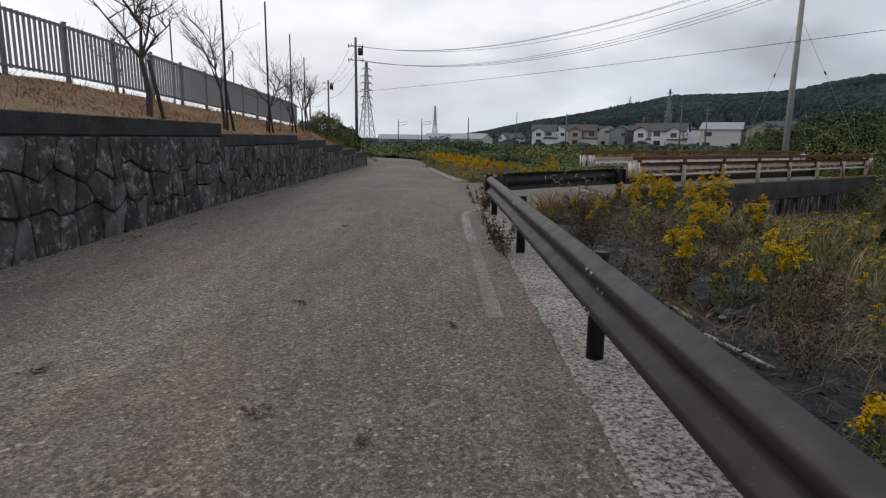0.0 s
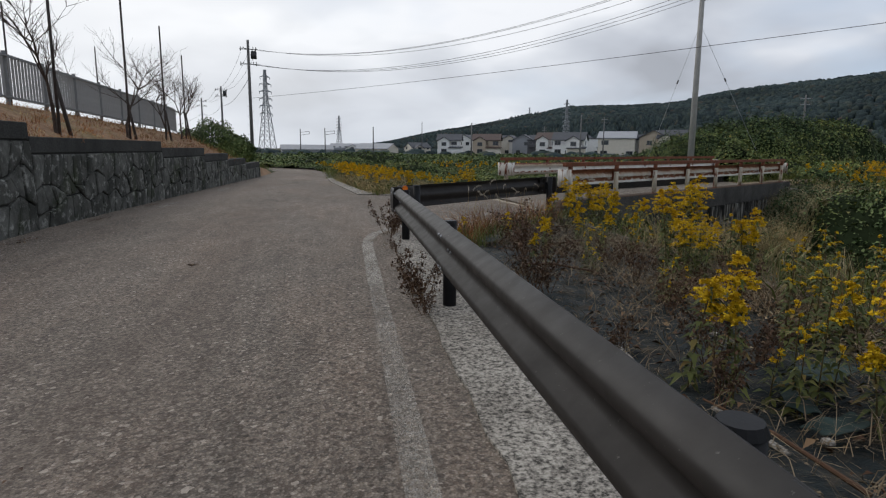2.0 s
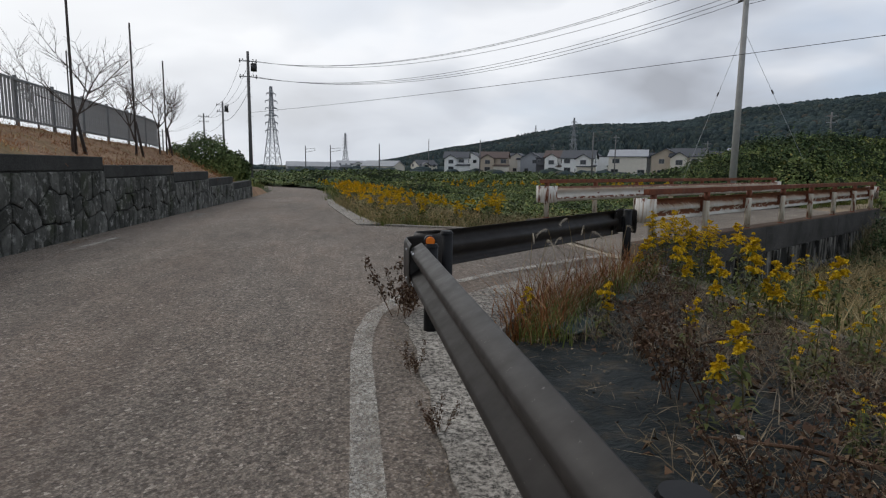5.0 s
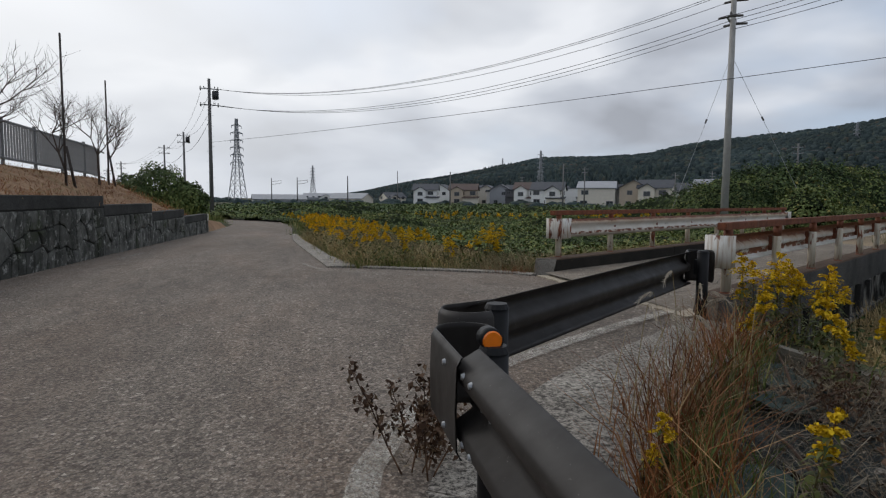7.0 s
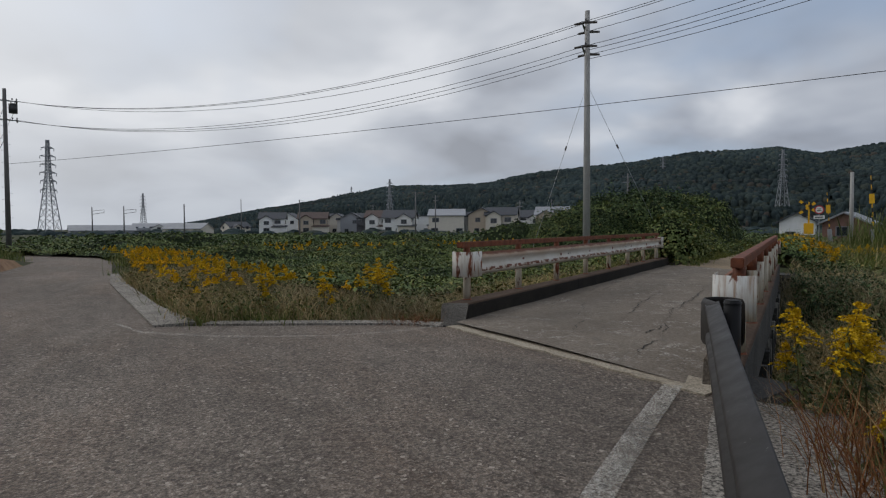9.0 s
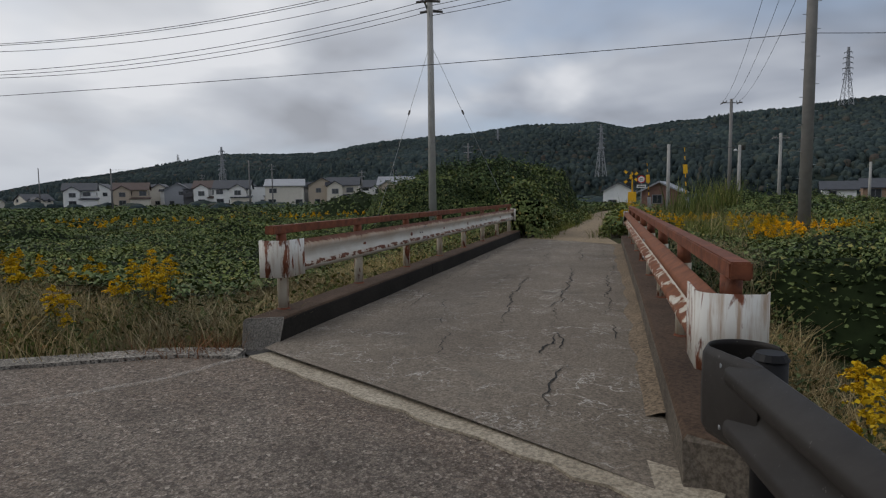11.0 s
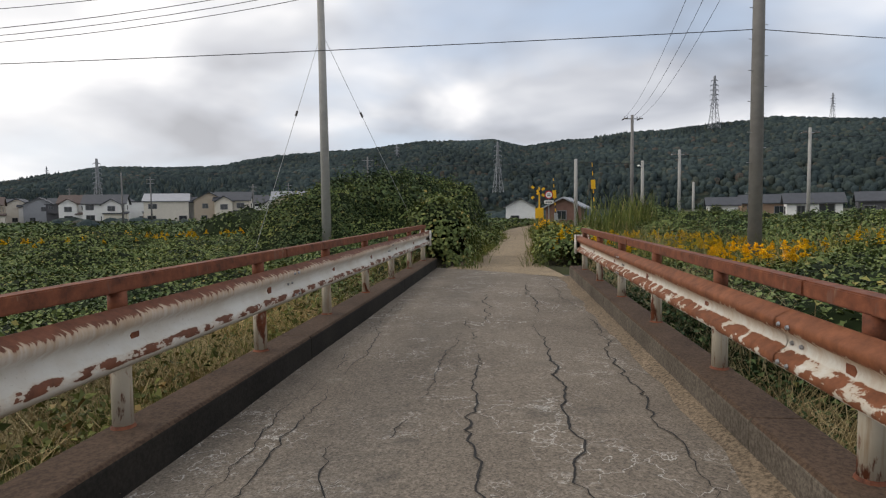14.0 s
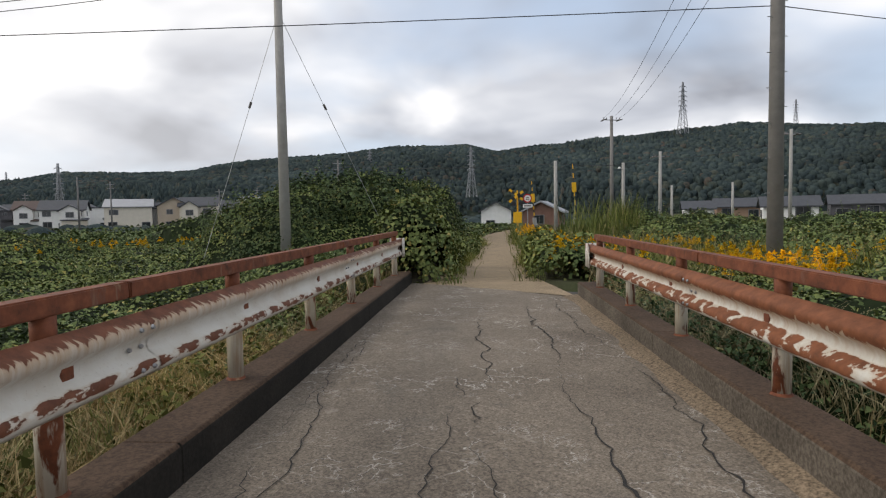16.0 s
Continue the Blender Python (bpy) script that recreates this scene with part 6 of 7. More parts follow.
def blades_at(pos, h, w, lean, rs, bend=0.5):
    """Grass: two quads a blade, the upper one bent over."""
    n = len(pos)
    az = rs.uniform(0, math.tau, n)
    d = np.stack([np.cos(az), np.sin(az), np.zeros(n)], 1)
    side = np.stack([-np.sin(az), np.cos(az), np.zeros(n)], 1)
    turn = rs.uniform(0, math.tau, n)
    side = side * np.cos(turn)[:, None] + d * np.sin(turn)[:, None]
    up = np.array([0, 0, 1.0])
    ln = (lean * rs.uniform(0.2, 1.3, n))[:, None]
    hh, ww = h[:, None], w[:, None]
    m = pos + up * hh * 0.55 + d * hh * ln * 0.35
    t = pos + up * hh * (1 - 0.25 * ln * bend) + d * hh * ln
    lo = np.stack([pos - side * ww * 0.5, pos + side * ww * 0.5, m + side * ww * 0.42, m - side * ww * 0.42], 1)
    hi = np.stack([m - side * ww * 0.42, m + side * ww * 0.42, t + side * ww * 0.06, t - side * ww * 0.06], 1)
    return np.concatenate([lo, hi])


MOUNDS = [  # x, y, radius, height: shrubs smothered by creeper
    (22.8, 38.8, 4.0, 2.9), (26.0, 39.4, 4.6, 3.9), (30.5, 41.6, 4.8, 4.2), (35.5, 44.2, 4.4, 4.3), (40, 47.6, 4.5, 4.0), (20.3, 33.0, 3.0, 1.0), (23.5, 34.0, 2.8, 1.25), (27.0, 36.2, 2.6, 1.6), (31.0, 38.6, 2.4, 1.7),
    (17.55, 27.65, 1.1, 1.75), (18.7, 28.5, 1.35, 1.35), (20.6, 25.7, 1.2, 0.75), (22.9, 27.0, 1.3, 0.8), (19.5, 24.6, 1.1, 0.9), (19.6, 29.9, 1.4, 0.8), (17.0, 29.6, 1.5, 0.9),
    (14, 43, 3.2, 0.9), (5, 52, 3.4, 1.1), (-1, 66, 4, 1.2), (20, 60, 5, 1.2), (9, 36, 3, 0.6), (40, 70, 7, 2.6), (55, 66, 6, 2.6), (2, 84, 6, 1.6), (-8, 58, 2.0, 0.6),
    (24, 16, 3.4, 0.8), (30, 19, 4.0, 1.0), (36, 24, 4.5, 1.2), (42, 28, 4.5, 1.5), (44.5, 31.5, 3.0, 1.9), (32, 13, 4, 1.0), (45, 20, 5, 1.5), (19.0, 19.5, 2.2, 0.5), (15.5, 14.5, 2.6, 0.9), (14.5, 9.5, 3, 0.9), (18, 5, 4, 1.2), (52, 30, 5, 1.6)]


def path_gap(x, y):
    """1 on the earth path beyond the bridge, 0 away from it."""
    d = abs(np.interp(x, [15, 17.5, 21.4, 26, 29.5, 34.7, 42.5, 53.5], [23.9, 25.5, 27.9, 30.5, 32.6, 36.3, 40.7, 45.2]) - y)
    if x < 15 or x > 54:
        return 0.0
    return 1 - smooth(0.75, 1.25, d)


NEAR_MOUNDS = {}
for _m in MOUNDS:
    for _i in range(math.floor((_m[0] - _m[2]) / 4), math.floor((_m[0] + _m[2]) / 4) + 1):
        for _j in range(math.floor((_m[1] - _m[2]) / 4), math.floor((_m[1] + _m[2]) / 4) + 1):
            NEAR_MOUNDS.setdefault((_i, _j), []).append(_m)


def canopy(x, y, base):
    m = 0.0
    for cx, cy, r, h in NEAR_MOUNDS.get((math.floor(x / 4), math.floor(y / 4)), ()):
        d2 = ((x - cx) ** 2 + (y - cy) ** 2) / (r * r)
        if d2 < 1:
            m = max(m, h * math.sqrt(1 - d2))
    low = 0.34 + 0.22 * noise.noise((x * 0.45, y * 0.45, 7.0)) + 0.25 * noise.noise((x * 0.13, y * 0.13, 9.0))
    lump = 0.55 * noise.noise((x * 0.42, y * 0.42, 3.0)) + 0.36 * noise.noise((x * 0.95, y * 0.95, 5.0)) + 0.24 * noise.noise((x * 2.1, y * 2.1, 5.0))
    z = max(low, m + lump * min(m, 1.3))
    return base + max(0.06, z) * (1 - path_gap(x, y))


def in_creeper(x, y):
    u, v = x * BU.x + y * BU.y, x * BV.x + y * BV.y
    if path_gap(x, y) > 0.4:
        return False
    if u > U_END + 0.15 and x > 14:
        return True
    if u > 26 and v > L_OUT + 0.1:
        return True
    if v > L_OUT + (0.5 + 1.6 * (1 - smooth(21, 25, u))) and x > xr(y) + 3.6 + 0.7 * noise.noise((x * 0.4, y * 0.4, 2)) and y > 20.5:
        return True
    if v < R_OUT - 0.25 and x > 9.6 + 3.2 * smooth(5, 10, y) + 0.8 * noise.noise((0, y * 0.5, 1)):
        return True
    return False


def surface_points(x0, x1, y0, y1, density, rs):
    n = int((x1 - x0) * (y1 - y0) * density)
    return np.stack([rs.uniform(x0, x1, n), rs.uniform(y0, y1, n)], 1)


def fill_creeper(x0, x1, y0, y1, density, size, rs, skip=None):
    pos, nrm, sz = [], [], []
    for x, y in surface_points(x0, x1, y0, y1, density, rs):
        if skip and skip(x, y) or not in_creeper(x, y):
            continue
        g = ground_z(x, y)
        z = canopy(x, y, g)
        e = 0.12
        nx, ny = (z - canopy(x + e, y, g)) / e, (z - canopy(x, y + e, g)) / e
        steep = math.hypot(nx, ny)
        for _ in range(1 + min(5, int(steep * 1.3 + rs.rand() * 0.6))):
            k = rs.rand() * min(steep * 0.16, 0.5)
            drop = rs.rand() ** 1.5 * min(steep * 0.35, 1.0)
            jit = rs.normal(0, 0.05, 3)
            pos.append((x + jit[0] + nx * 0.02, y + jit[1] + ny * 0.02, z + jit[2] * 1.2 - drop * 0.4 - k * 0.2))
            v = np.array([nx * 0.6, ny * 0.6, 1.0]) + rs.normal(0, 0.38, 3)
            nrm.append(v / np.linalg.norm(v))
            sz.append(size * rs.uniform(0.6, 1.35))
    return leaves_at(np.array(pos), np.array(nrm), np.array(sz), rs) if pos else np.empty((0, 4, 3))


def build_creeper():
    rs = np.random.RandomState(4)
    k_thing = thing("kudzu", "dense green kudzu creeper smothering field and shrubs", "creeper", kind="stuff")
    # dark sheet below the leaves, near black to stand for the shade among them
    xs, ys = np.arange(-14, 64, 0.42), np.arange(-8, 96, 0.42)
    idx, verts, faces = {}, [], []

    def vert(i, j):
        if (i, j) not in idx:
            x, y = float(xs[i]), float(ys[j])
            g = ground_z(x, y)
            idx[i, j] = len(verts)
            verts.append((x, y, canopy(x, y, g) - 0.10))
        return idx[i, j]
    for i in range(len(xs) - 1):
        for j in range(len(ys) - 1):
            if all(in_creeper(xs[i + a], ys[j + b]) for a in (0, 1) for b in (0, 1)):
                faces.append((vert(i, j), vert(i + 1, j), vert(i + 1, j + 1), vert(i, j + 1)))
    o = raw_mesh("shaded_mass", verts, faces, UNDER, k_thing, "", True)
    near = lambda x, y: math.hypot(x - 13, y - 23) > 19
    tagged(quads("leaves", fill_creeper(3, 33, 2, 43, 120, 0.105, rs, near), LEAF_KUDZU, k_thing), kind="stuff")
    mid = lambda x, y: not near(x, y) or math.hypot(x - 13, y - 23) > 42
    tagged(quads("leaves", fill_creeper(-12, 56, -8, 66, 44, 0.135, rs, mid), LEAF_KUDZU, k_thing), kind="stuff")
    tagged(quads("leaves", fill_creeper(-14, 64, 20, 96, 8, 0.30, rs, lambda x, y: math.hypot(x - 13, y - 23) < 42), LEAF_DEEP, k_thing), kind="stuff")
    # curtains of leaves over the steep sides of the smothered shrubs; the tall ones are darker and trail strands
    low, tall = ([], [], []), ([], [], [])

    def leaf(store, p, v, size):
        if path_gap(p[0], p[1]) > 0.5:
            return
        store[0].append(p)
        store[1].append(v / np.linalg.norm(v))
        store[2].append(size * rs.uniform(0.6, 1.35))

    for cx, cy, r, h in MOUNDS:
        dist = math.hypot(cx - 13, cy - 23)
        if h < 0.7 or dist > 50:
            continue
        size = 0.11 if dist < 19 else 0.15
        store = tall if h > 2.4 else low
        g = ground_z(cx, cy)

        def skin(d):
            q = (cx + d[0] * r, cy + d[1] * r, d[2] * h)
            return 1.0 + 0.20 * noise.noise(tuple(0.55 * c for c in q)) + 0.12 * noise.noise(tuple(1.4 * c for c in q)) + 0.05 * noise.noise(tuple(3.5 * c for c in q))

        def way():
            a, e = rs.uniform(0, math.tau), math.asin(rs.rand() ** 0.8)
            return np.array([math.cos(a) * math.cos(e), math.sin(a) * math.cos(e), math.sin(e)])
        for _ in range(int(4.5 * r * (h + 0.3 * r) * (95 if dist < 19 else 56))):
            d = way()
            w = skin(d) + rs.normal(0, 0.03)
            leaf(store, np.array([cx + d[0] * r * w, cy + d[1] * r * w, g + d[2] * h * w]), d + rs.normal(0, 0.4, 3) + np.array([0, 0, 0.25]), size)
        if h > 1.2:
            # shoots that stand off the mass
            for _ in range(int(9 * r * h)):
                d = way()
                p = np.array([cx + d[0] * r, cy + d[1] * r, g + d[2] * h]) * 1.0
                p = np.array([cx, cy, g]) + (p - np.array([cx, cy, g])) * skin(d)
                step = (d + np.array([0, 0, 0.7]) + rs.normal(0, 0.3, 3)) * 0.055
                for k in range(rs.randint(4, 11)):
                    leaf(store, p + step * k + rs.normal(0, 0.03, 3), rs.normal(0, 0.5, 3) + np.array([0, 0, 0.7]), size * 0.85)
        if h > 3.5:
            # strands hanging down its sides
            for _ in range(170):
                a = rs.uniform(0, math.tau)
                d = np.array([math.cos(a), math.sin(a), 0.0])
                z0 = h * rs.uniform(0.45, 0.95)
                out = r * (math.sqrt(max(0.0, 1 - (z0 / h) ** 2)) * 0.9 + 0.14)
                for k in range(rs.randint(14, 34)):
                    z = z0 - 0.07 * k
                    if z > 0.1:
                        leaf(store, np.array([cx + d[0] * out, cy + d[1] * out, g + z]) + rs.normal(0, 0.035, 3), d * 0.8 + rs.normal(0, 0.4, 3), size * 0.8)
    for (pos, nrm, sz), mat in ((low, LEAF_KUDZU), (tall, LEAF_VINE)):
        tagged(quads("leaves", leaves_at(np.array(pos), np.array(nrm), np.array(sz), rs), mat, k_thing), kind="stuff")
    # far field, scattered ever more coarsely
    pos, nrm, sz = [], [], []
    for _ in range(52000):
        a, d = radians(rs.uniform(-14, 100)), 60 * (150 / 60) ** rs.rand()
        x, y = 6 + d * math.sin(a), 16 + d * math.cos(a)
        if xl(y) - 1 < x < xr(y) + 2:
            continue
        z = -0.75 + 0.9 * max(0, noise.noise((x * 0.07, y * 0.07, 3))) + rs.uniform(0, 0.7)
        pos.append((x, y, z))
        v = np.array([0, 0, 1.0]) + rs.normal(0, 0.45, 3)
        nrm.append(v / np.linalg.norm(v))
        sz.append(0.0048 * d * rs.uniform(0.6, 1.4))
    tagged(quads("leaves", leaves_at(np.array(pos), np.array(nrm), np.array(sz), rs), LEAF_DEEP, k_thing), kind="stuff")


def build_grass():
    rs = np.random.RandomState(8)

    def tufts(name, label, spots, h, w, lean, mat, per=30, spread=0.12, lowest=-9.0):
        pos, hh = [], []
        for x, y, s in spots:
            n = int(per * (0.6 + 0.8 * rs.rand()))
            q = rs.normal(0, spread * s, (n, 2))
            g = max(ground_z(x, y), lowest)
            for a, b in q:
                pos.append((x + a, y + b, g - 0.02))
                hh.append(h * s * rs.uniform(0.5, 1.15))
        hh = np.array(hh)
        v = blades_at(np.array(pos), hh, np.full(len(hh), w) * rs.uniform(0.6, 1.4, len(hh)), np.full(len(hh), lean), rs)
        tagged(quads(name, v, mat), label, "grass", kind="stuff")

    def scatter(n, x0, x1, y0, y1, ok):
        out = []
        while len(out) < n:
            x, y = rs.uniform(x0, x1), rs.uniform(y0, y1)
            if ok(x, y):
                out.append((x, y, rs.uniform(0.6, 1.25)))
        return out
    v_of = lambda x, y: x * BV.x + y * BV.y
    field = lambda x, y: x > xr(y) + 0.55 and v_of(x, y) > L_OUT + 0.15 and x < xr(y) + 5.2
    tufts("field_grass", "mixed green grass along the field's kerb", scatter(620, -1, 9, 19.6, 40, field), 0.34, 0.012, 0.5, GRASS_GREEN, 34, 0.17)
    tufts("dry_field_grass", "pale dry grass along the field's kerb", scatter(1150, -1, 9, 19.6, 36, field), 0.46, 0.010, 0.8, GRASS_DRY, 28, 0.16)
    # leafy weeds between the grasses of the field's edge
    pos, nrm = [], []
    for x, y, s in scatter(1500, -1, 9, 19.6, 40, field):
        hh = 0.30 * s * (1 + 0.6 * noise.noise((x * 0.6, y * 0.6, 1)))
        for _ in range(14):
            pos.append((x + rs.normal(0, 0.09), y + rs.normal(0, 0.09), ground_z(x, y) + hh * rs.rand() * 1.3))
            v = rs.normal(0, 0.6, 3) + np.array([0, 0, 0.9])
            nrm.append(v / np.linalg.norm(v))
    tagged(quads("leafy_weeds", leaves_at(np.array(pos), np.array(nrm), rs.uniform(0.04, 0.10, len(pos)), rs, 0.5), LEAF_ROD), "low leafy weeds along the field's edge", "weeds", kind="stuff")
    under_l = lambda x, y: L_OUT + 0.05 < v_of(x, y) < L_OUT + 2.6 and 14.2 < x * BU.x + y * BU.y < 28.6
    tufts("bridge_side_grass", "grass growing up beside the bridge kerb", scatter(420, 2, 17, 18, 30, under_l), 0.44, 0.012, 0.6, GRASS_GREEN, 30, 0.16)
    tufts("bridge_side_straw", "dry grass lying beside the bridge kerb", scatter(820, 2, 17, 18, 30, under_l), 0.52, 0.010, 0.9, GRASS_DRY, 28, 0.16)
    under_r = lambda x, y: R_OUT - 2.2 < v_of(x, y) < R_OUT - 0.1 and 13.5 < x * BU.x + y * BU.y < 29
    tufts("stream_side_grass", "dry tufts below the bridge railing", scatter(560, 4, 22, 10, 26, under_r), 0.62, 0.011, 0.9, GRASS_DRY, 26, 0.18, -1.35)
    # leafy weeds against both kerbs of the bridge
    for name, ok, mat in (("kerb_weeds", lambda x, y: L_OUT + 0.05 < v_of(x, y) < L_OUT + 1.6 and 14.4 < x * BU.x + y * BU.y < 28.6, LEAF_ROD),
                          ("kerb_creeper", lambda x, y: R_OUT - 1.9 < v_of(x, y) < R_OUT - 0.12 and 13.2 < x * BU.x + y * BU.y < 29, LEAF_VINE)):
        pos, nrm = [], []
        for x, y, q in scatter(420 if mat == LEAF_ROD else 1300, 2, 22, 9, 30, ok):
            hh = 0.42 * q * (1 + 0.7 * noise.noise((x * 0.8, y * 0.8, 3)))
            g = max(ground_z(x, y), -1.5)
            for _ in range(14):
                pos.append((x + rs.normal(0, 0.10), y + rs.normal(0, 0.10), g + hh * rs.rand() * 1.3))
                v = rs.normal(0, 0.6, 3) + np.array([0, 0, 0.9])
                nrm.append(v / np.linalg.norm(v))
        tagged(quads(name, leaves_at(np.array(pos), np.array(nrm), rs.uniform(0.04, 0.11, len(pos)), rs, 0.6), mat), "leafy weeds growing against the bridge kerb", "weeds", kind="stuff")
    bank = lambda x, y: True
    tufts("stream_bank_grass", "tangled tan and green grass on the stream bank", scatter(480, 4.45, 9.5, -1, 11.6, bank), 0.48, 0.011, 0.7, GRASS_DRY, 24, 0.2)
    tufts("stream_bank_green", "green weeds on the stream bank", scatter(380, 4.45, 10.5, -1, 12.4, bank), 0.42, 0.016, 0.7, GRASS_GREEN, 22, 0.2)
    # russet tufts beside the corner rail
    spots = [(1.80, 11.25, 0.8), (1.98, 11.55, 1.0), (2.25, 11.95, 1.1), (2.5, 12.2, 0.95), (2.0, 11.2, 0.9), (2.9, 12.65, 1.0), (3.3, 13.0, 1.1), (3.65, 13.3, 1.05), (3.95, 13.55, 1.0), (3.1, 12.6, 0.9), (2.2, 11.6, 1.0), (4.25, 13.8, 0.9), (2.7, 12.3, 0.8)]
    tufts("russet_grass", "russet dry grass tufts beside the corner rail", spots, 0.60, 0.007, 0.75, GRASS_RED, 85, 0.12)
    tufts("green_tuft", "green grass among the russet tufts", [(x + 0.1, y - 0.15, s * 0.7) for x, y, s in spots], 0.55, 0.010, 0.5, GRASS_GREEN, 45, 0.12)
    # low weeds in the joint of asphalt and strip
    edge = [(0.80 + rs.normal(0, 0.03), y, rs.uniform(0.4, 0.9)) for y in np.concatenate([rs.uniform(6.9, 11.9, 26), rs.uniform(7.2, 8.2, 8)])]
    tufts("joint_weeds", "dry weeds in the joint of the road edge", edge, 0.16, 0.006, 1.0, STRAW, 26, 0.05)
    tufts("kerb_straw", "russet straw at the kerb's end", [(3.75, 19.5, 1), (3.95, 19.35, 0.9), (3.55, 19.75, 1), (4.0, 19.65, 1), (3.3, 19.95, .8)], 0.28, 0.007, 1.1, GRASS_RED, 90, 0.14)
    tufts("path_edge_growth", "grass beside the earth path", scatter(160, 15.5, 34, 22, 40, lambda x, y: 0.02 < path_gap(x, y) < 0.9), 0.34, 0.012, 0.6, GRASS_GREEN, 26, 0.15)
    tufts("apron_straw", "straw lying on the concrete apron", [(4.35, 14.35, 0.7), (4.2, 14.2, .6), (4.5, 14.5, .7), (4.05, 14.0, .6), (4.6, 14.3, .7)], 0.4, 0.006, 2.2, STRAW, 50, 0.1)
    # dry grass of the bank above the wall
    dry = scatter(900, -8.4, -5.0, 3, 40, lambda x, y: True)
    tufts("bank_grass", "dead red-brown grass on the bank", dry, 0.16, 0.010, 1.4, GRASS_RED, 14, 0.2)
    tufts("bank_straw", "pale straw on the bank", scatter(220, -8.4, -5.0, 3, 40, lambda x, y: True), 0.14, 0.010, 1.6, GRASS_DRY, 12, 0.2)
    # roadside growth far along the lane
    verge = lambda x, y: (xr(y) + 0.3 < x < xr(y) + 4) or (xl(y) - 3 < x < xl(y) - 0.4 and y > 41)
    tufts("verge_grass", "rough verge grass along the far lane", scatter(700, -22, 6, 34, 100, verge), 0.5, 0.03, 0.6, GRASS_GREEN, 20, 0.35)
    # tall reeds right of the path
    reeds = [(polar(rs.uniform(63.8, 70.2), rs.uniform(37, 43), 0, (5.3, 17.5))) for _ in range(60)]
    tufts("reeds", "tall green reeds beside the earth path", [(p.x, p.y, rs.uniform(0.75, 1.0)) for p in reeds], 3.2, 0.06, 0.30, GRASS_GREEN, 12, 0.35)
    east = lambda x, y: x * BU.x + y * BU.y > U_END + 0.5 and path_gap(x, y) < 0.02 and v_of(x, y) < 10.5
    tufts("east_grass", "tall yellow-green weeds beyond the bridge", scatter(2700, 16, 62, -2, 40, east), 1.05, 0.022, 0.6, GRASS_GREEN, 18, 0.3)
    tufts("east_straw", "pale plumed grass beyond the bridge", scatter(900, 16, 62, -2, 40, east), 1.05, 0.016, 0.6, GRASS_DRY, 14, 0.25)


def goldenrod_parts(h, seed, flower=1.0, dry=False):
    """Stem path, leaf quads and flower quads of one goldenrod stem of height h."""
    rs = np.random.RandomState(seed)
    lean = rs.normal(0, 0.10, 2)
    top = np.array([lean[0] * h, lean[1] * h, h])
    pts = [np.array([0, 0, -0.05]), np.array([lean[0] * h * 0.2, lean[1] * h * 0.2, h * 0.5]), top]
    at = lambda t: pts[0] * (1 - t) ** 2 + 2 * pts[1] * t * (1 - t) + pts[2] * t * t
    pos, nrm, sz = [], [], []
    vv = []
    head = 0.27 if flower > 0 else 0.05
    for k in range(int(h * 95)):
        t = rs.uniform(0.08, 1 - head * 0.6)
        a = rs.uniform(0, math.tau)
        d = np.array([math.cos(a), math.sin(a), rs.uniform(-0.35, 0.5) * (1 if t > 0.35 else -1)])
        ln = (0.125 if not dry else 0.07) * rs.uniform(0.6, 1.2) * (1.1 - 0.5 * t)
        p = at(t)
        side = np.cross(d, [0, 0, 1]) + rs.normal(0, 0.2, 3)
        side *= 0.14 * ln / np.linalg.norm(side)
        m = p + d * ln * 0.5 + np.array([0, 0, 0.012])
        e = p + d * ln - np.array([0, 0, 0.25 * ln])
        vv.append([p, m + side, e, m - side])
    ff = []
    if flower > 0:
        for k in range(int(30 * flower)):
            t = 1 - head * rs.rand() ** 0.9
            a = rs.uniform(0, math.tau)
            p = at(t)
            ln = h * (0.03 + 0.155 * (1 - t) / head) * rs.uniform(0.7, 1.2)
            for s in range(22):
                f = (s + 0.5) / 22
                q = p + np.array([math.cos(a) * ln * f, math.sin(a) * ln * f, ln * (0.55 * f - 0.55 * f * f)])
                n = rs.normal(0, 1, 3) * 0.6 + np.array([0, 0, 0.8])
                n /= np.linalg.norm(n)
                ff.append((q + rs.normal(0, 0.005, 3), n, rs.uniform(0.014, 0.027)))
    fl = leaves_at(np.array([q for q, _, _ in ff]), np.array([n for _, n, _ in ff]), np.array([s for _, _, s in ff]), rs, 0.9) if ff else None
    return at, np.array(vv), fl


def goldenrod(kind, heights, seed, label, category="wildflower"):
    """A clump; each stem with its leaves and its plume is a part."""
    rnd = random.Random(seed)
    o = thing("goldenrod", label, category, "goldenrods")
    for i, h in enumerate(heights):
        r = 0.0 if len(heights) == 1 else 0.05 + 0.045 * math.sqrt(i)
        a = i * 2.4
        off = np.array([r * math.cos(a) * 1.4, r * math.sin(a) * 1.4, 0])
        at, lv, fl = goldenrod_parts(h, seed * 31 + i, 1.0 if kind != "bud" else 0.12)
        bm = bmesh.new()
        n = 5
        for k in range(n):
            tube(bm, at(k / n) + off, at((k + 1) / n) + off, 0.006 * (1 - 0.6 * k / n), 0.006 * (1 - 0.6 * (k + 1) / n), 5, False)
        st = part("stem", bm, STEM, o)
        tagged(quads("leaves", lv + off, LEAF_ROD, st), kind="stuff")
        if fl is not None:
            tagged(quads("flower_plume", fl + off, FLOWER, st, "yellow plume"), kind="stuff")
    return o


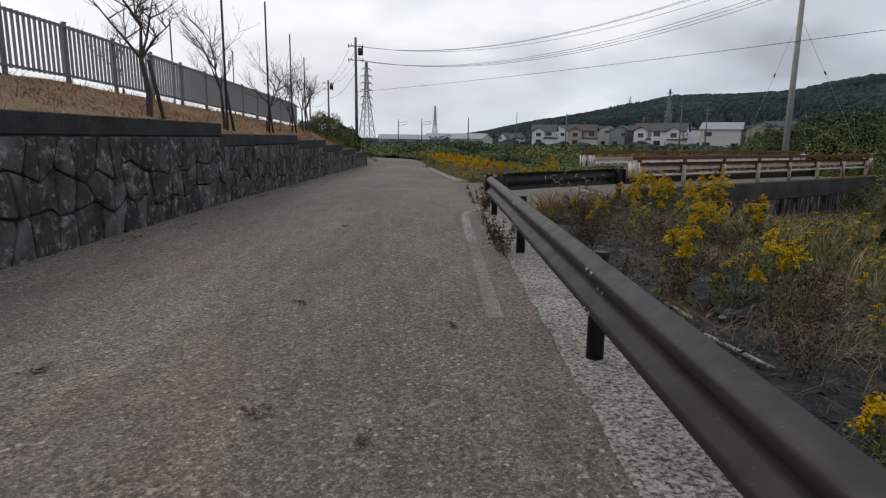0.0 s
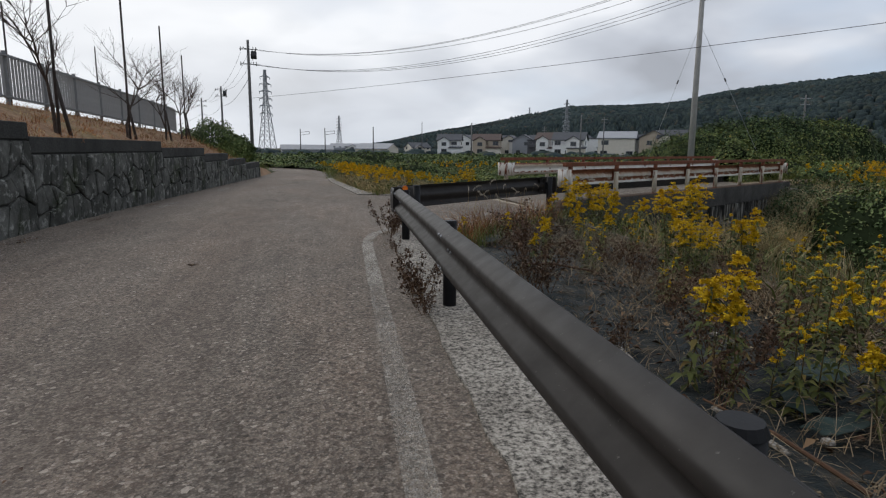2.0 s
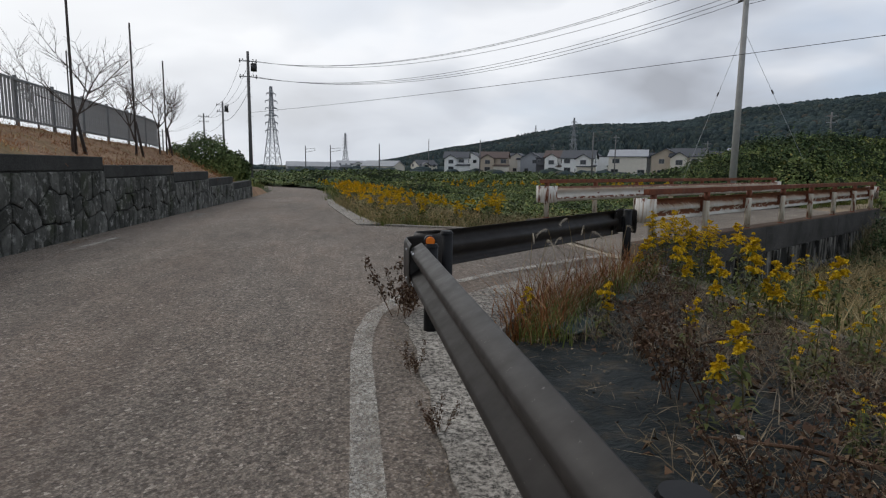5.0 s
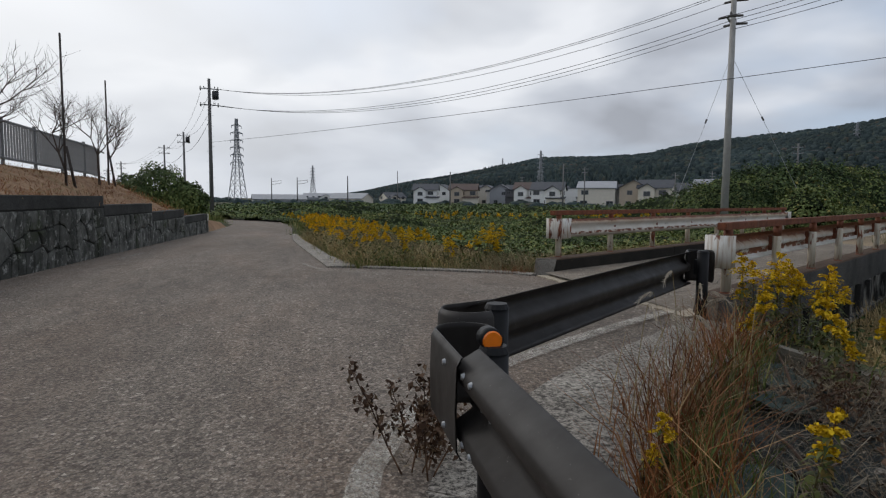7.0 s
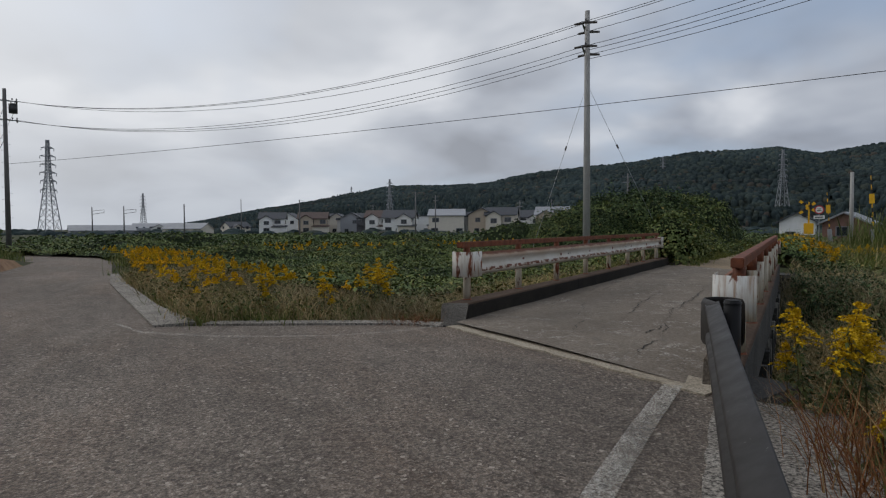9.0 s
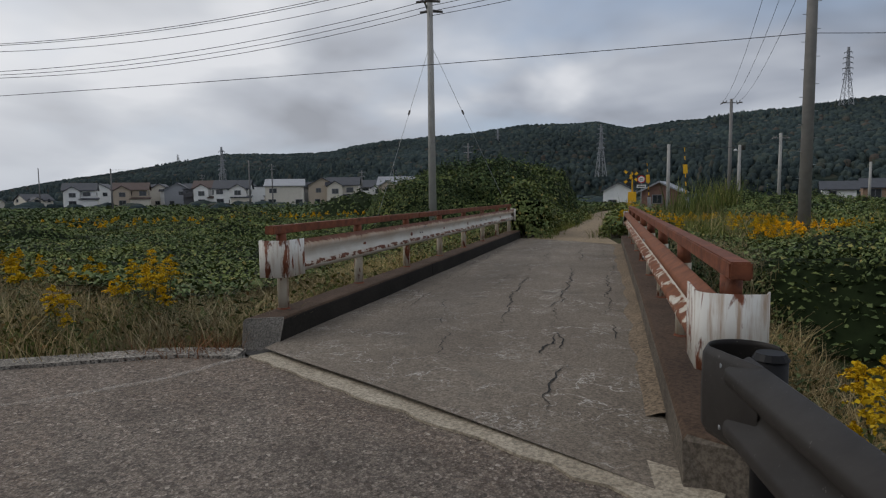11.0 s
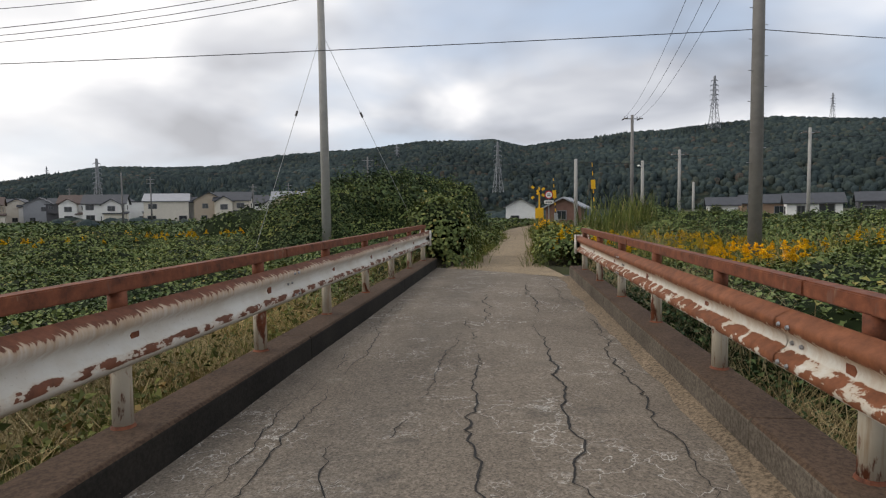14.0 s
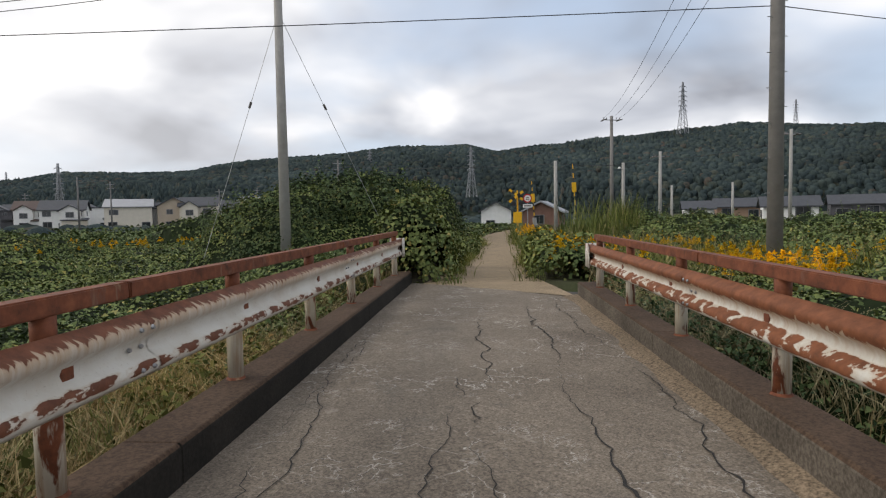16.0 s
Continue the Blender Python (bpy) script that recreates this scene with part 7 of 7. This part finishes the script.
def dry_weed(h, seed, label="dead brown weed with bare twigs"):
    rnd = random.Random(seed)
    rs = np.random.RandomState(seed)
    o = thing("dry_weed", label, "weed", "dead weeds")
    tips = []
    for i in range(rnd.randint(6, 9)):
        bm = bmesh.new()
        a = rnd.uniform(0, math.tau)
        sp = rnd.uniform(0.1, 0.55)
        p = Vector((rnd.gauss(0, 0.03), rnd.gauss(0, 0.03), -0.05))
        d = Vector((math.cos(a) * sp, math.sin(a) * sp, 1)).normalized()
        hh = h * rnd.uniform(0.6, 1.1)
        for s in range(5):
            q = p + d * hh / 5
            tube(bm, p, q, 0.0045 - 0.0006 * s, 0.0040 - 0.0006 * s, 4, False)
            d = (d + Vector((rnd.gauss(0, 0.10), rnd.gauss(0, 0.10), 0.02))).normalized()
            p = q
            if s > 0:
                for _ in range(2):
                    e = (d + Vector((rnd.gauss(0, 0.6), rnd.gauss(0, 0.6), 0.1))).normalized()
                    w = p + e * hh * rnd.uniform(0.08, 0.22)
                    tube(bm, p, w, 0.0024, 0.0012, 3, False)
                    tips.append(w)
                    tips.append(p.lerp(w, 0.5))
        tagged(part("twig", bm, STEM_RED, o), kind="stuff")
    t = np.repeat(np.array([tuple(v) for v in tips]), 6, axis=0) + rs.normal(0, 0.018, (len(tips) * 6, 3))
    n = rs.normal(0, 1, (len(t), 3))
    n /= np.linalg.norm(n, axis=1, keepdims=True)
    tagged(quads("dead_leaves", leaves_at(t, n, rs.uniform(0.012, 0.04, len(t)), rs, 0.6), STEM_RED, o), kind="stuff")
    return o


def put(ob, x, y, s=1.0, turn=0.0, z=None):
    c = copy_thing(ob, pose(x, y, ground_z(x, y) if z is None else z, 0, 0, turn))
    c.scale = (s, s, s)
    return c


def build_flowers():
    rnd = random.Random(12)
    clump = goldenrod("full", [1.15, 1.05, 1.1, 0.95, 1.0, 0.85, 0.9, 0.75], 3, "tall clump of goldenrod in full yellow bloom")
    few = goldenrod("full", [0.8, 0.72, 0.6, 0.5], 5, "small clump of goldenrod with yellow plumes")
    one = goldenrod("full", [0.62, 0.42], 8, "goldenrod stems with broad yellow plumes")
    bud = goldenrod("bud", [0.7, 0.6, 0.55, 0.45, 0.4], 11, "half-withered goldenrod with thin yellow tips")
    clump.matrix_basis = pose(4.1, 9.1, ground_z(4.1, 9.1))
    few.matrix_basis = pose(4.55, 8.6, ground_z(4.55, 8.6))
    one.matrix_basis = pose(2.42, 9.25, ground_z(2.4, 9.25))
    bud.matrix_basis = pose(3.5, 6.4, ground_z(3.5, 6.4))
    for x, y, s in ((3.75, 8.3, 0.7), (4.75, 14.25, 0.9), (5.15, 14.05, 0.8), (3.9, 20.95, 0.95)):
        put(clump, x, y, s, rnd.uniform(0, 360), -0.25 if y > 14 and y < 15 else None)
    for x, y, s in ((2.34, 5.75, 1.05), (3.06, 5.17, 1.0), (4.75, 12.5, 1.1), (5.0, 4.6, 1.1), (1.95, 2.45, 0.62), (3.0, 20.9, 0.9), (2.2, 21.6, 1.0)):
        put(few, x, y, s, rnd.uniform(0, 360))
    for x, y, s in ((2.47, 11.2, 0.85), (3.87, 11.5, 1.05), (4.18, 11.5, 1.15), (4.28, 11.2, 1.1), (4.5, 11.0, 1.2), (1.92, 11.38, 0.7), (3.9, 13.35, 1.1), (3.6, 6.05, 0.9), (2.9, 10.6, 0.8), (4.1, 12.6, 1.0), (4.3, 12.95, 1.1)):
        put(one, x, y, s, rnd.uniform(0, 360))
    for x, y, s in ((2.75, 5.5, 0.9), (3.37, 9.87, 0.8), (5.2, 7.4, 1.1), (6.0, 9.6, 1.2), (6.4, 6.2, 1.2), (4.6, 10.2, 1.0), (3.95, 6.5, 0.9), (4.1, 5.4, 1.0), (3.1, 7.6, 0.7), (4.2, 7.3, 1.0), (4.05, 10.1, 0.8), (4.6, 8.8, 1.1), (5.4, 8.4, 1.1), (4.7, 5.9, 1.1), (3.3, 4.1, 0.8), (4.2, 3.6, 1.0), (3.6, 10.9, 0.7), (4.9, 11.9, 1.0), (2.9, 8.9, 0.55)):
        put(bud, x, y, s, rnd.uniform(0, 360))
    weed = dry_weed(0.62, 2)
    weed.matrix_basis = pose(1.98, 8.15, ground_z(1.98, 8.15))
    low = dry_weed(0.42, 6, "low dead brown weed with dry seed heads")
    low.matrix_basis = pose(0.80, 7.55, 0.0)
    for x, y, s in ((2.05, 8.45, 0.9), (2.38, 9.8, 1.15), (2.55, 9.7, 0.9), (2.6, 6.15, 1.0), (2.2, 5.5, 0.9), (3.45, 5.45, 0.9), (2.9, 4.6, 0.8), (2.85, 7.2, 0.8), (3.2, 8.4, 0.9), (2.1, 8.0, 0.8), (3.0, 11.0, 0.7), (2.3, 3.6, 0.8), (3.7, 7.5, 0.9), (2.5, 10.5, 0.7), (3.4, 11.9, 0.8)):
        put(weed, x, y, s, rnd.uniform(0, 360))
    for x, y, s, z in ((0.83, 11.68, 1.2, 0.0), (0.90, 11.9, 1.0, 0.0), (0.82, 7.9, 0.8, 0.0), (0.79, 7.2, 0.5, 0.0), (0.80, 10.2, 0.45, 0.0), (0.83, 9.3, 0.4, 0.0), (2.0, 6.4, 0.7, None), (2.9, 6.0, 0.8, None), (3.3, 9.3, 0.8, None)):
        put(low, x, y, s, rnd.uniform(0, 360), z)
    # goldenrod past counting: along the far kerb and beyond the bridge
    rs = np.random.RandomState(21)
    base = [goldenrod_parts(0.9, 70 + k, 0.55) for k in range(5)]

    def swarm(label, spots):
        lv, fl = [], []
        for x, y, s in spots:
            at, a, b = base[rs.randint(5)]
            t = rs.uniform(0, math.tau)
            m = np.array([[math.cos(t), -math.sin(t), 0], [math.sin(t), math.cos(t), 0], [0, 0, 1]]) * s
            g = np.array([x, y, ground_z(x, y)])
            lv.append(a[::2] @ m.T * np.array([1, 1, 1]) + g)
            c = b.mean(axis=1, keepdims=True)
            fl.append((c + (b - c) * 1.7) @ m.T + g)
        o = thing("goldenrod_swathe", label, "wildflowers", kind="stuff")
        tagged(quads("leaves", np.concatenate(lv), LEAF_ROD, o), kind="stuff")
        tagged(quads("plumes", np.concatenate(fl), FLOWER, o), kind="stuff")
    spots = []
    while len(spots) < 300:
        y = 22 + 36 * rs.rand() ** 1.25
        x = xr(y) + 0.6 + 3.6 * rs.rand() ** 1.3
        if y < 24.5 and rs.rand() < 0.72:
            continue
        if x * BV.x + y * BV.y > L_OUT + 0.4 and noise.noise((x * 0.5, y * 0.3, 0)) > -0.22:
            spots.append((x, y, rs.uniform(0.5, 0.95)))
    swarm("swathe of goldenrod along the field's kerb", spots)
    spots = []
    while len(spots) < 620:
        u, v = rs.uniform(28.8, 48), rs.uniform(-1.0, 10.4)
        p = br(u, v)
        if path_gap(p.x, p.y) > 0.05 or math.hypot(p.x - 24.7, p.y - 21.3) < 0.6:
            continue
        if noise.noise((u * 0.22, v * 0.3, 5)) < 0.06 and v < 8.6:
            continue
        spots.append((p.x, p.y, rs.uniform(0.55, 1.15)))
    swarm("yellow swathe of goldenrod beyond the bridge", spots)
    spots = []
    while len(spots) < 150:
        x, y = rs.uniform(8, 40), rs.uniform(52, 66)
        if in_creeper(x, y):
            spots.append((x, y, rs.uniform(0.9, 1.3)))
    swarm("distant goldenrod within the creeper", spots)


def build_sheet():
    """Black weed sheet, crumpled over the ground behind the rail, with litter on it."""
    xs, ys = np.arange(1.66, 4.33, 0.07), np.arange(-3, 14.0, 0.07)
    verts, faces, idx = [], [], {}
    for i, x in enumerate(xs):
        for j, y in enumerate(ys):
            if y > 10.9 + (x - 1.5) * 1.05 or x > 4.30:
                continue
            c = noise.fractal((x * 1.1 + 0.5 * y, y * 0.5, 0), 1.0, 2.0, 4)
            f = abs(noise.noise((x * 2.2 + y * 1.1, y * 0.6 - x * 0.4, 6.0)))
            idx[i, j] = len(verts)
            verts.append((x, y, ground_z(x, y) + 0.03 + 0.045 * c + 0.22 * max(0, 0.15 - f)))
    for (i, j) in idx:
        if (i + 1, j) in idx and (i, j + 1) in idx and (i + 1, j + 1) in idx:
            faces.append((idx[i, j], idx[i + 1, j], idx[i + 1, j + 1], idx[i, j + 1]))
    ob = raw_mesh("weed_sheet", verts, faces, SHEET, None, "", True)
    tagged(ob, "crumpled black weed sheet littered with dead stalks", "ground sheet")
    rs = np.random.RandomState(31)
    pos, nrm, sz = [], [], []
    for _ in range(5200):
        x, y = rs.uniform(1.7, 4.3), rs.uniform(0, 13.2)
        if y > 10.9 + (x - 1.5) * 1.05 or noise.noise((x * 0.8, y * 0.6, 3)) < rs.uniform(-0.5, 0.25):
            continue
        pos.append((x, y, ground_z(x, y) + 0.07 + rs.uniform(0, 0.03)))
        v = np.array([0, 0, 1.0]) + rs.normal(0, 0.25, 3)
        nrm.append(v / np.linalg.norm(v))
        sz.append(rs.uniform(0.04, 0.17))
    tagged(quads("straw_litter", leaves_at(np.array(pos), np.array(nrm), np.array(sz), rs, 0.035, 0.01), STRAW), "dead stalks and straw scattered on the sheet", "litter", kind="stuff")
    pos = np.array(pos)[::3] + rs.normal(0, 0.05, (len(pos[::3]), 3)) * np.array([1, 1, 0.1])
    tagged(quads("leaf_litter", leaves_at(pos, np.array(nrm)[::3], rs.uniform(0.015, 0.04, len(pos)), rs, 0.6), STRAW), "dead leaves scattered on the sheet", "litter", kind="stuff")
    for x, y, ln, t in ((2.9, 11.6, 1.1, 40), (2.6, 11.2, 0.8, 70), (3.2, 12.1, 0.9, 20), (2.2, 4.5, 0.9, 100), (3.3, 5.0, 1.0, 60), (2.8, 8.6, 0.8, 150), (3.5, 12.4, 1.2, 55), (3.0, 10.6, 0.9, 10)):
        bm = bmesh.new()
        p = Vector((x, y, ground_z(x, y) + 0.10))
        d = Vector((math.cos(radians(t)), math.sin(radians(t)), 0.03))
        tube(bm, p, p + d * ln * 0.5 + Vector((0, 0, 0.03)), 0.012, 0.010, 6)
        tube(bm, p + d * ln * 0.5 + Vector((0, 0, 0.03)), p + d * ln, 0.010, 0.006, 6)
        tagged(part("dead_stalk", bm, STEM_RED), "dead stalk lying on the weed sheet", "stalk", "dead stalks")
    bm = bmesh.new()
    sweep(bm, [(4.36, -4, 0), (4.38, 3, 0), (4.36, 8, 0), (4.37, 13.9, 0)], [(0.04, -0.35), (0.04, 0.0), (-0.04, 0.0), (-0.04, -0.35)])
    tagged(part("edging_board", bm, m_concrete("edging", (0.20, 0.185, 0.155), (0.09, 0.08, 0.065), 0.3)), "weathered edging along the stream bank", "edging", kind="structure")


PLUME = m_leaf("silver_plume", (0.34, 0.30, 0.24), (0.58, 0.53, 0.45), (0.30, 0.23, 0.16), 0.2, 0.8)
SCRAP = m_plain("teal_sheet_scrap", (0.032, 0.052, 0.046), 0.7, 0, 0.4, 7, 0.2)
CHIPS = m_leaf("wood_chip", (0.20, 0.155, 0.105), (0.46, 0.40, 0.31), (0.10, 0.075, 0.05), 0.2, 0.9)


def silver_grass(seed, stems):
    """A few thin stalks, each with a pale plume that nods over."""
    rs = np.random.RandomState(seed)
    o = thing("silver_grass", "silver grass with pale nodding plumes beside the rail", "grass", "silver grasses")
    for h in stems:
        a = rs.uniform(0, math.tau)
        d = np.array([math.cos(a), math.sin(a), 0.0])
        foot = rs.normal(0, 0.05, 3) * np.array([1, 1, 0])
        at = lambda t: foot + np.array([0, 0, h]) * t + d * 0.22 * h * t * t
        bm = bmesh.new()
        for k in range(5):
            tube(bm, at(k / 5), at((k + 1) / 5), 0.004 - 0.0005 * k, 0.0035 - 0.0005 * k, 4, False)
        st = part("stalk", bm, GRASS_DRY, o)
        v = []
        for k in range(80):
            f = rs.rand()
            p = at(1.0) + d * 0.13 * f + np.array([0, 0, 0.05 * f - 0.11 * f * f])
            e = d * rs.uniform(0.015, 0.035) + rs.normal(0, 0.006, 3) - np.array([0, 0, rs.uniform(0.005, 0.03)])
            w = np.cross(e, rs.normal(0, 1, 3))
            w *= 0.0016 / (np.linalg.norm(w) + 1e-9)
            v.append([p - w, p + w, p + e + w * 0.5, p + e - w * 0.5])
        tagged(quads("plume", np.array(v), PLUME, st, "pale feathery plume"), kind="stuff")
    return o


def build_silver_grass():
    a = silver_grass(3, [0.85, 0.72, 0.78])
    a.matrix_basis = pose(2.62, 12.35, ground_z(2.62, 12.35))
    for x, y, s, t in ((2.2, 12.1, 1.0, 60), (3.2, 12.6, 1.0, 200), (2.95, 12.75, 1.1, 20)):
        put(a, x, y, s, t)


def build_sheet_scraps():
    """Torn pieces, laths, chips and dead growth lying on the weed sheet."""
    rs = np.random.RandomState(64)
    for x, y, w, d, t in ((3.08, 5.74, 0.42, 0.22, 20), (2.68, 5.49, 0.46, 0.16, 65), (2.63, 5.12, 0.30, 0.16, 10), (2.28, 11.3, 0.42, 0.30, 40), (3.75, 12.85, 0.5, 0.34, 75), (3.3, 12.3, 0.4, 0.22, 100)):
        n, verts, faces = 7, [], []
        g = ground_z(x, y) + 0.085
        ca, sa = math.cos(radians(t)), math.sin(radians(t))
        for side in (0.0, -0.004):
            for i in range(n):
                for j in range(n):
                    p, q = (i / (n - 1) - 0.5) * w, (j / (n - 1) - 0.5) * d
                    p += 0.05 * noise.noise((q * 9, x, y)) * (2 * i / (n - 1) - 1)
                    z = 0.05 * abs(noise.noise((x + p * 5, y + q * 7, 2))) + 0.10 * max(0, p / w) ** 2
                    verts.append((x + p * ca - q * sa, y + p * sa + q * ca, g + z + side))
        for b in (0, n * n):
            for i in range(n - 1):
                for j in range(n - 1):
                    o = b + i * n + j
                    faces.append((o, o + n, o + n + 1, o + 1))
        ob = raw_mesh("sheet_scrap", verts, faces, SCRAP, None, "", True)
        tagged(ob, "torn dull green scrap of ground sheet lying loose", "sheet scrap", "sheet scraps")
    for (x0, y0), (x1, y1) in (((2.06, 6.45), (1.97, 5.75)), ((2.13, 5.42), (2.17, 4.9)), ((2.05, 4.4), (2.2, 3.7)), ((1.98, 7.9), (1.9, 7.2))):
        ln = math.hypot(x1 - x0, y1 - y0)
        m = ((x0 + x1) / 2, (y0 + y1) / 2)
        bm = bevelled((m[0], m[1], ground_z(*m) + 0.075), (ln, 0.035, 0.02), math.atan2(y1 - y0, x1 - x0), 0.004)
        tagged(part("lath", bm, CONC_STRIP), "pale weathered lath weighing down the weed sheet", "lath", "laths on the sheet")
    for x, y in ((2.47, 5.01), (2.9, 6.6), (2.35, 9.1), (3.1, 11.4)):
        bm = bmesh.new()
        tube(bm, (x, y, ground_z(x, y) + 0.07), (x, y, ground_z(x, y) + 0.085), 0.032, 0.028, 14)
        tagged(part("sheet_pin", bm, CONC_STRIP), "round pale pin head holding the weed sheet", "sheet pin", "sheet pins")
    # pale chips gathered before the edging
    n = 2600
    x, y = 4.28 - 0.75 * rs.rand(n) ** 1.3, rs.uniform(3.4, 8.2, n)
    keep = np.array([noise.noise((a * 1.2, b * 0.8, 4)) > -0.18 for a, b in zip(x, y)])
    pos = np.stack([x, y, np.array([ground_z(a, b) for a, b in zip(x, y)]) + rs.uniform(0.05, 0.09, n)], 1)[keep]
    nrm = np.array([0, 0, 1.0]) + rs.normal(0, 0.3, pos.shape)
    nrm /= np.linalg.norm(nrm, axis=1, keepdims=True)
    tagged(quads("wood_chips", leaves_at(pos, nrm, rs.uniform(0.025, 0.075, len(pos)), rs, 0.55), CHIPS), "pale wood chips gathered along the edging", "litter", kind="stuff")
    # matted dead growth, thickest away from the rail
    pos = []
    while len(pos) < 17000:
        a, b = 4.3 - 2.5 * rs.rand() ** 1.6, rs.uniform(0.5, 13.0)
        if b > 10.9 + (a - 1.5) * 1.05 or noise.noise((a * 0.9, b * 0.55, 12)) + 0.35 * (a - 2.9) + 0.45 * smooth(9.2, 10.8, b) * smooth(1.9, 2.5, a) < rs.uniform(-0.4, 0.4):
            continue
        pos.append((a, b, ground_z(a, b) + 0.04 + rs.uniform(0, 0.05)))
    pos = np.array(pos)
    half = len(pos) * 3 // 4
    v = blades_at(pos[:half], rs.uniform(0.05, 0.26, half), rs.uniform(0.003, 0.007, half), np.full(half, 2.2), rs, 0.9)
    tagged(quads("matted_stalks", v, STRAW), "matted dead stalks on the weed sheet", "litter", kind="stuff")
    nrm = np.array([0, 0, 1.0]) + rs.normal(0, 0.35, pos[half:].shape)
    nrm /= np.linalg.norm(nrm, axis=1, keepdims=True)
    tagged(quads("brown_leaves", leaves_at(pos[half:], nrm, rs.uniform(0.03, 0.09, len(nrm)), rs, 0.5), STEM_RED), "brown dead leaves matted on the sheet", "litter", kind="stuff")


def build_dark_bush():
    """Round evergreen bush at the wall's end."""
    rs = np.random.RandomState(9)
    o = thing("evergreen_bush", "dense dark green bush at the end of the wall", "bush", at=(-9.2, 48.5, 0.0))
    bm = bmesh.new()
    for a in range(6):
        t = a * 1.05
        tube(bm, (0, 0, -0.4), (1.4 * math.cos(t), 1.4 * math.sin(t), 1.6), 0.09, 0.03, 6)
    part("trunk", bm, BARK, o)
    pos, nrm = [], []
    for cx, cy, cz, r in ((0, 0, 1.3, 1.9), (-1.7, 0.6, 1.0, 1.5), (1.6, -0.4, 0.9, 1.3), (-3.0, 1.2, 0.7, 1.2)):
        d = rs.normal(size=(7500, 3))
        d /= np.linalg.norm(d, axis=1, keepdims=True)
        lump = np.array([1 + 0.22 * noise.noise(tuple(q * 2.3)) + 0.12 * noise.noise(tuple(q * 6)) for q in d])
        p = d * (r * lump * rs.uniform(0.70, 1.03, len(d)))[:, None] + np.array([cx, cy, cz])
        pos.append(p)
        nrm.append(d + rs.normal(0, 0.5, d.shape))
    pos, nrm = np.concatenate(pos), np.concatenate(nrm)
    nrm /= np.linalg.norm(nrm, axis=1, keepdims=True)
    keep = pos[:, 2] > -0.7
    quads("crown", leaves_at(pos[keep], nrm[keep], rs.uniform(0.10, 0.2, keep.sum()), rs), LEAF_DEEP, o)


def build_road_litter():
    """Small heaps of dead leaves and grit on the asphalt."""
    rs = np.random.RandomState(90)
    for x, y, s in ((-1.2, 5.0, 1.0), (-0.95, 2.9, 0.9), (-0.35, 2.6, 0.6), (-2.4, 3.4, 0.8), (0.1, 4.4, 0.5), (-3.9, 9.2, 1.4), (-4.2, 11.5, 1.3), (-4.25, 14.2, 1.2), (-4.2, 8.0, 1.5), (-4.3, 17.5, 1.3), (-1.5, 9.5, 0.6)):
        n = int(34 * s)
        pos = np.stack([x + rs.normal(0, 0.045 * s, n), y + rs.normal(0, 0.05 * s, n) * (3 if x < -3.5 else 1), np.full(n, road_z(y) + 0.022)], 1)
        nrm = np.array([0, 0, 1.0]) + rs.normal(0, 0.2, (n, 3))
        nrm /= np.linalg.norm(nrm, axis=1, keepdims=True)
        o = quads("leaf_heap", leaves_at(pos, nrm, rs.uniform(0.015, 0.045, n), rs, 0.7), STEM_RED)
        tagged(o, "small heap of dead leaves on the asphalt", "litter", kind="stuff")


build_road_litter()
build_sheet()
build_creeper()
build_grass()
build_flowers()
build_silver_grass()
build_sheet_scraps()
build_dark_bush()


# ---------------------------------------------------------------- the many pieces of the setting
build_wall()
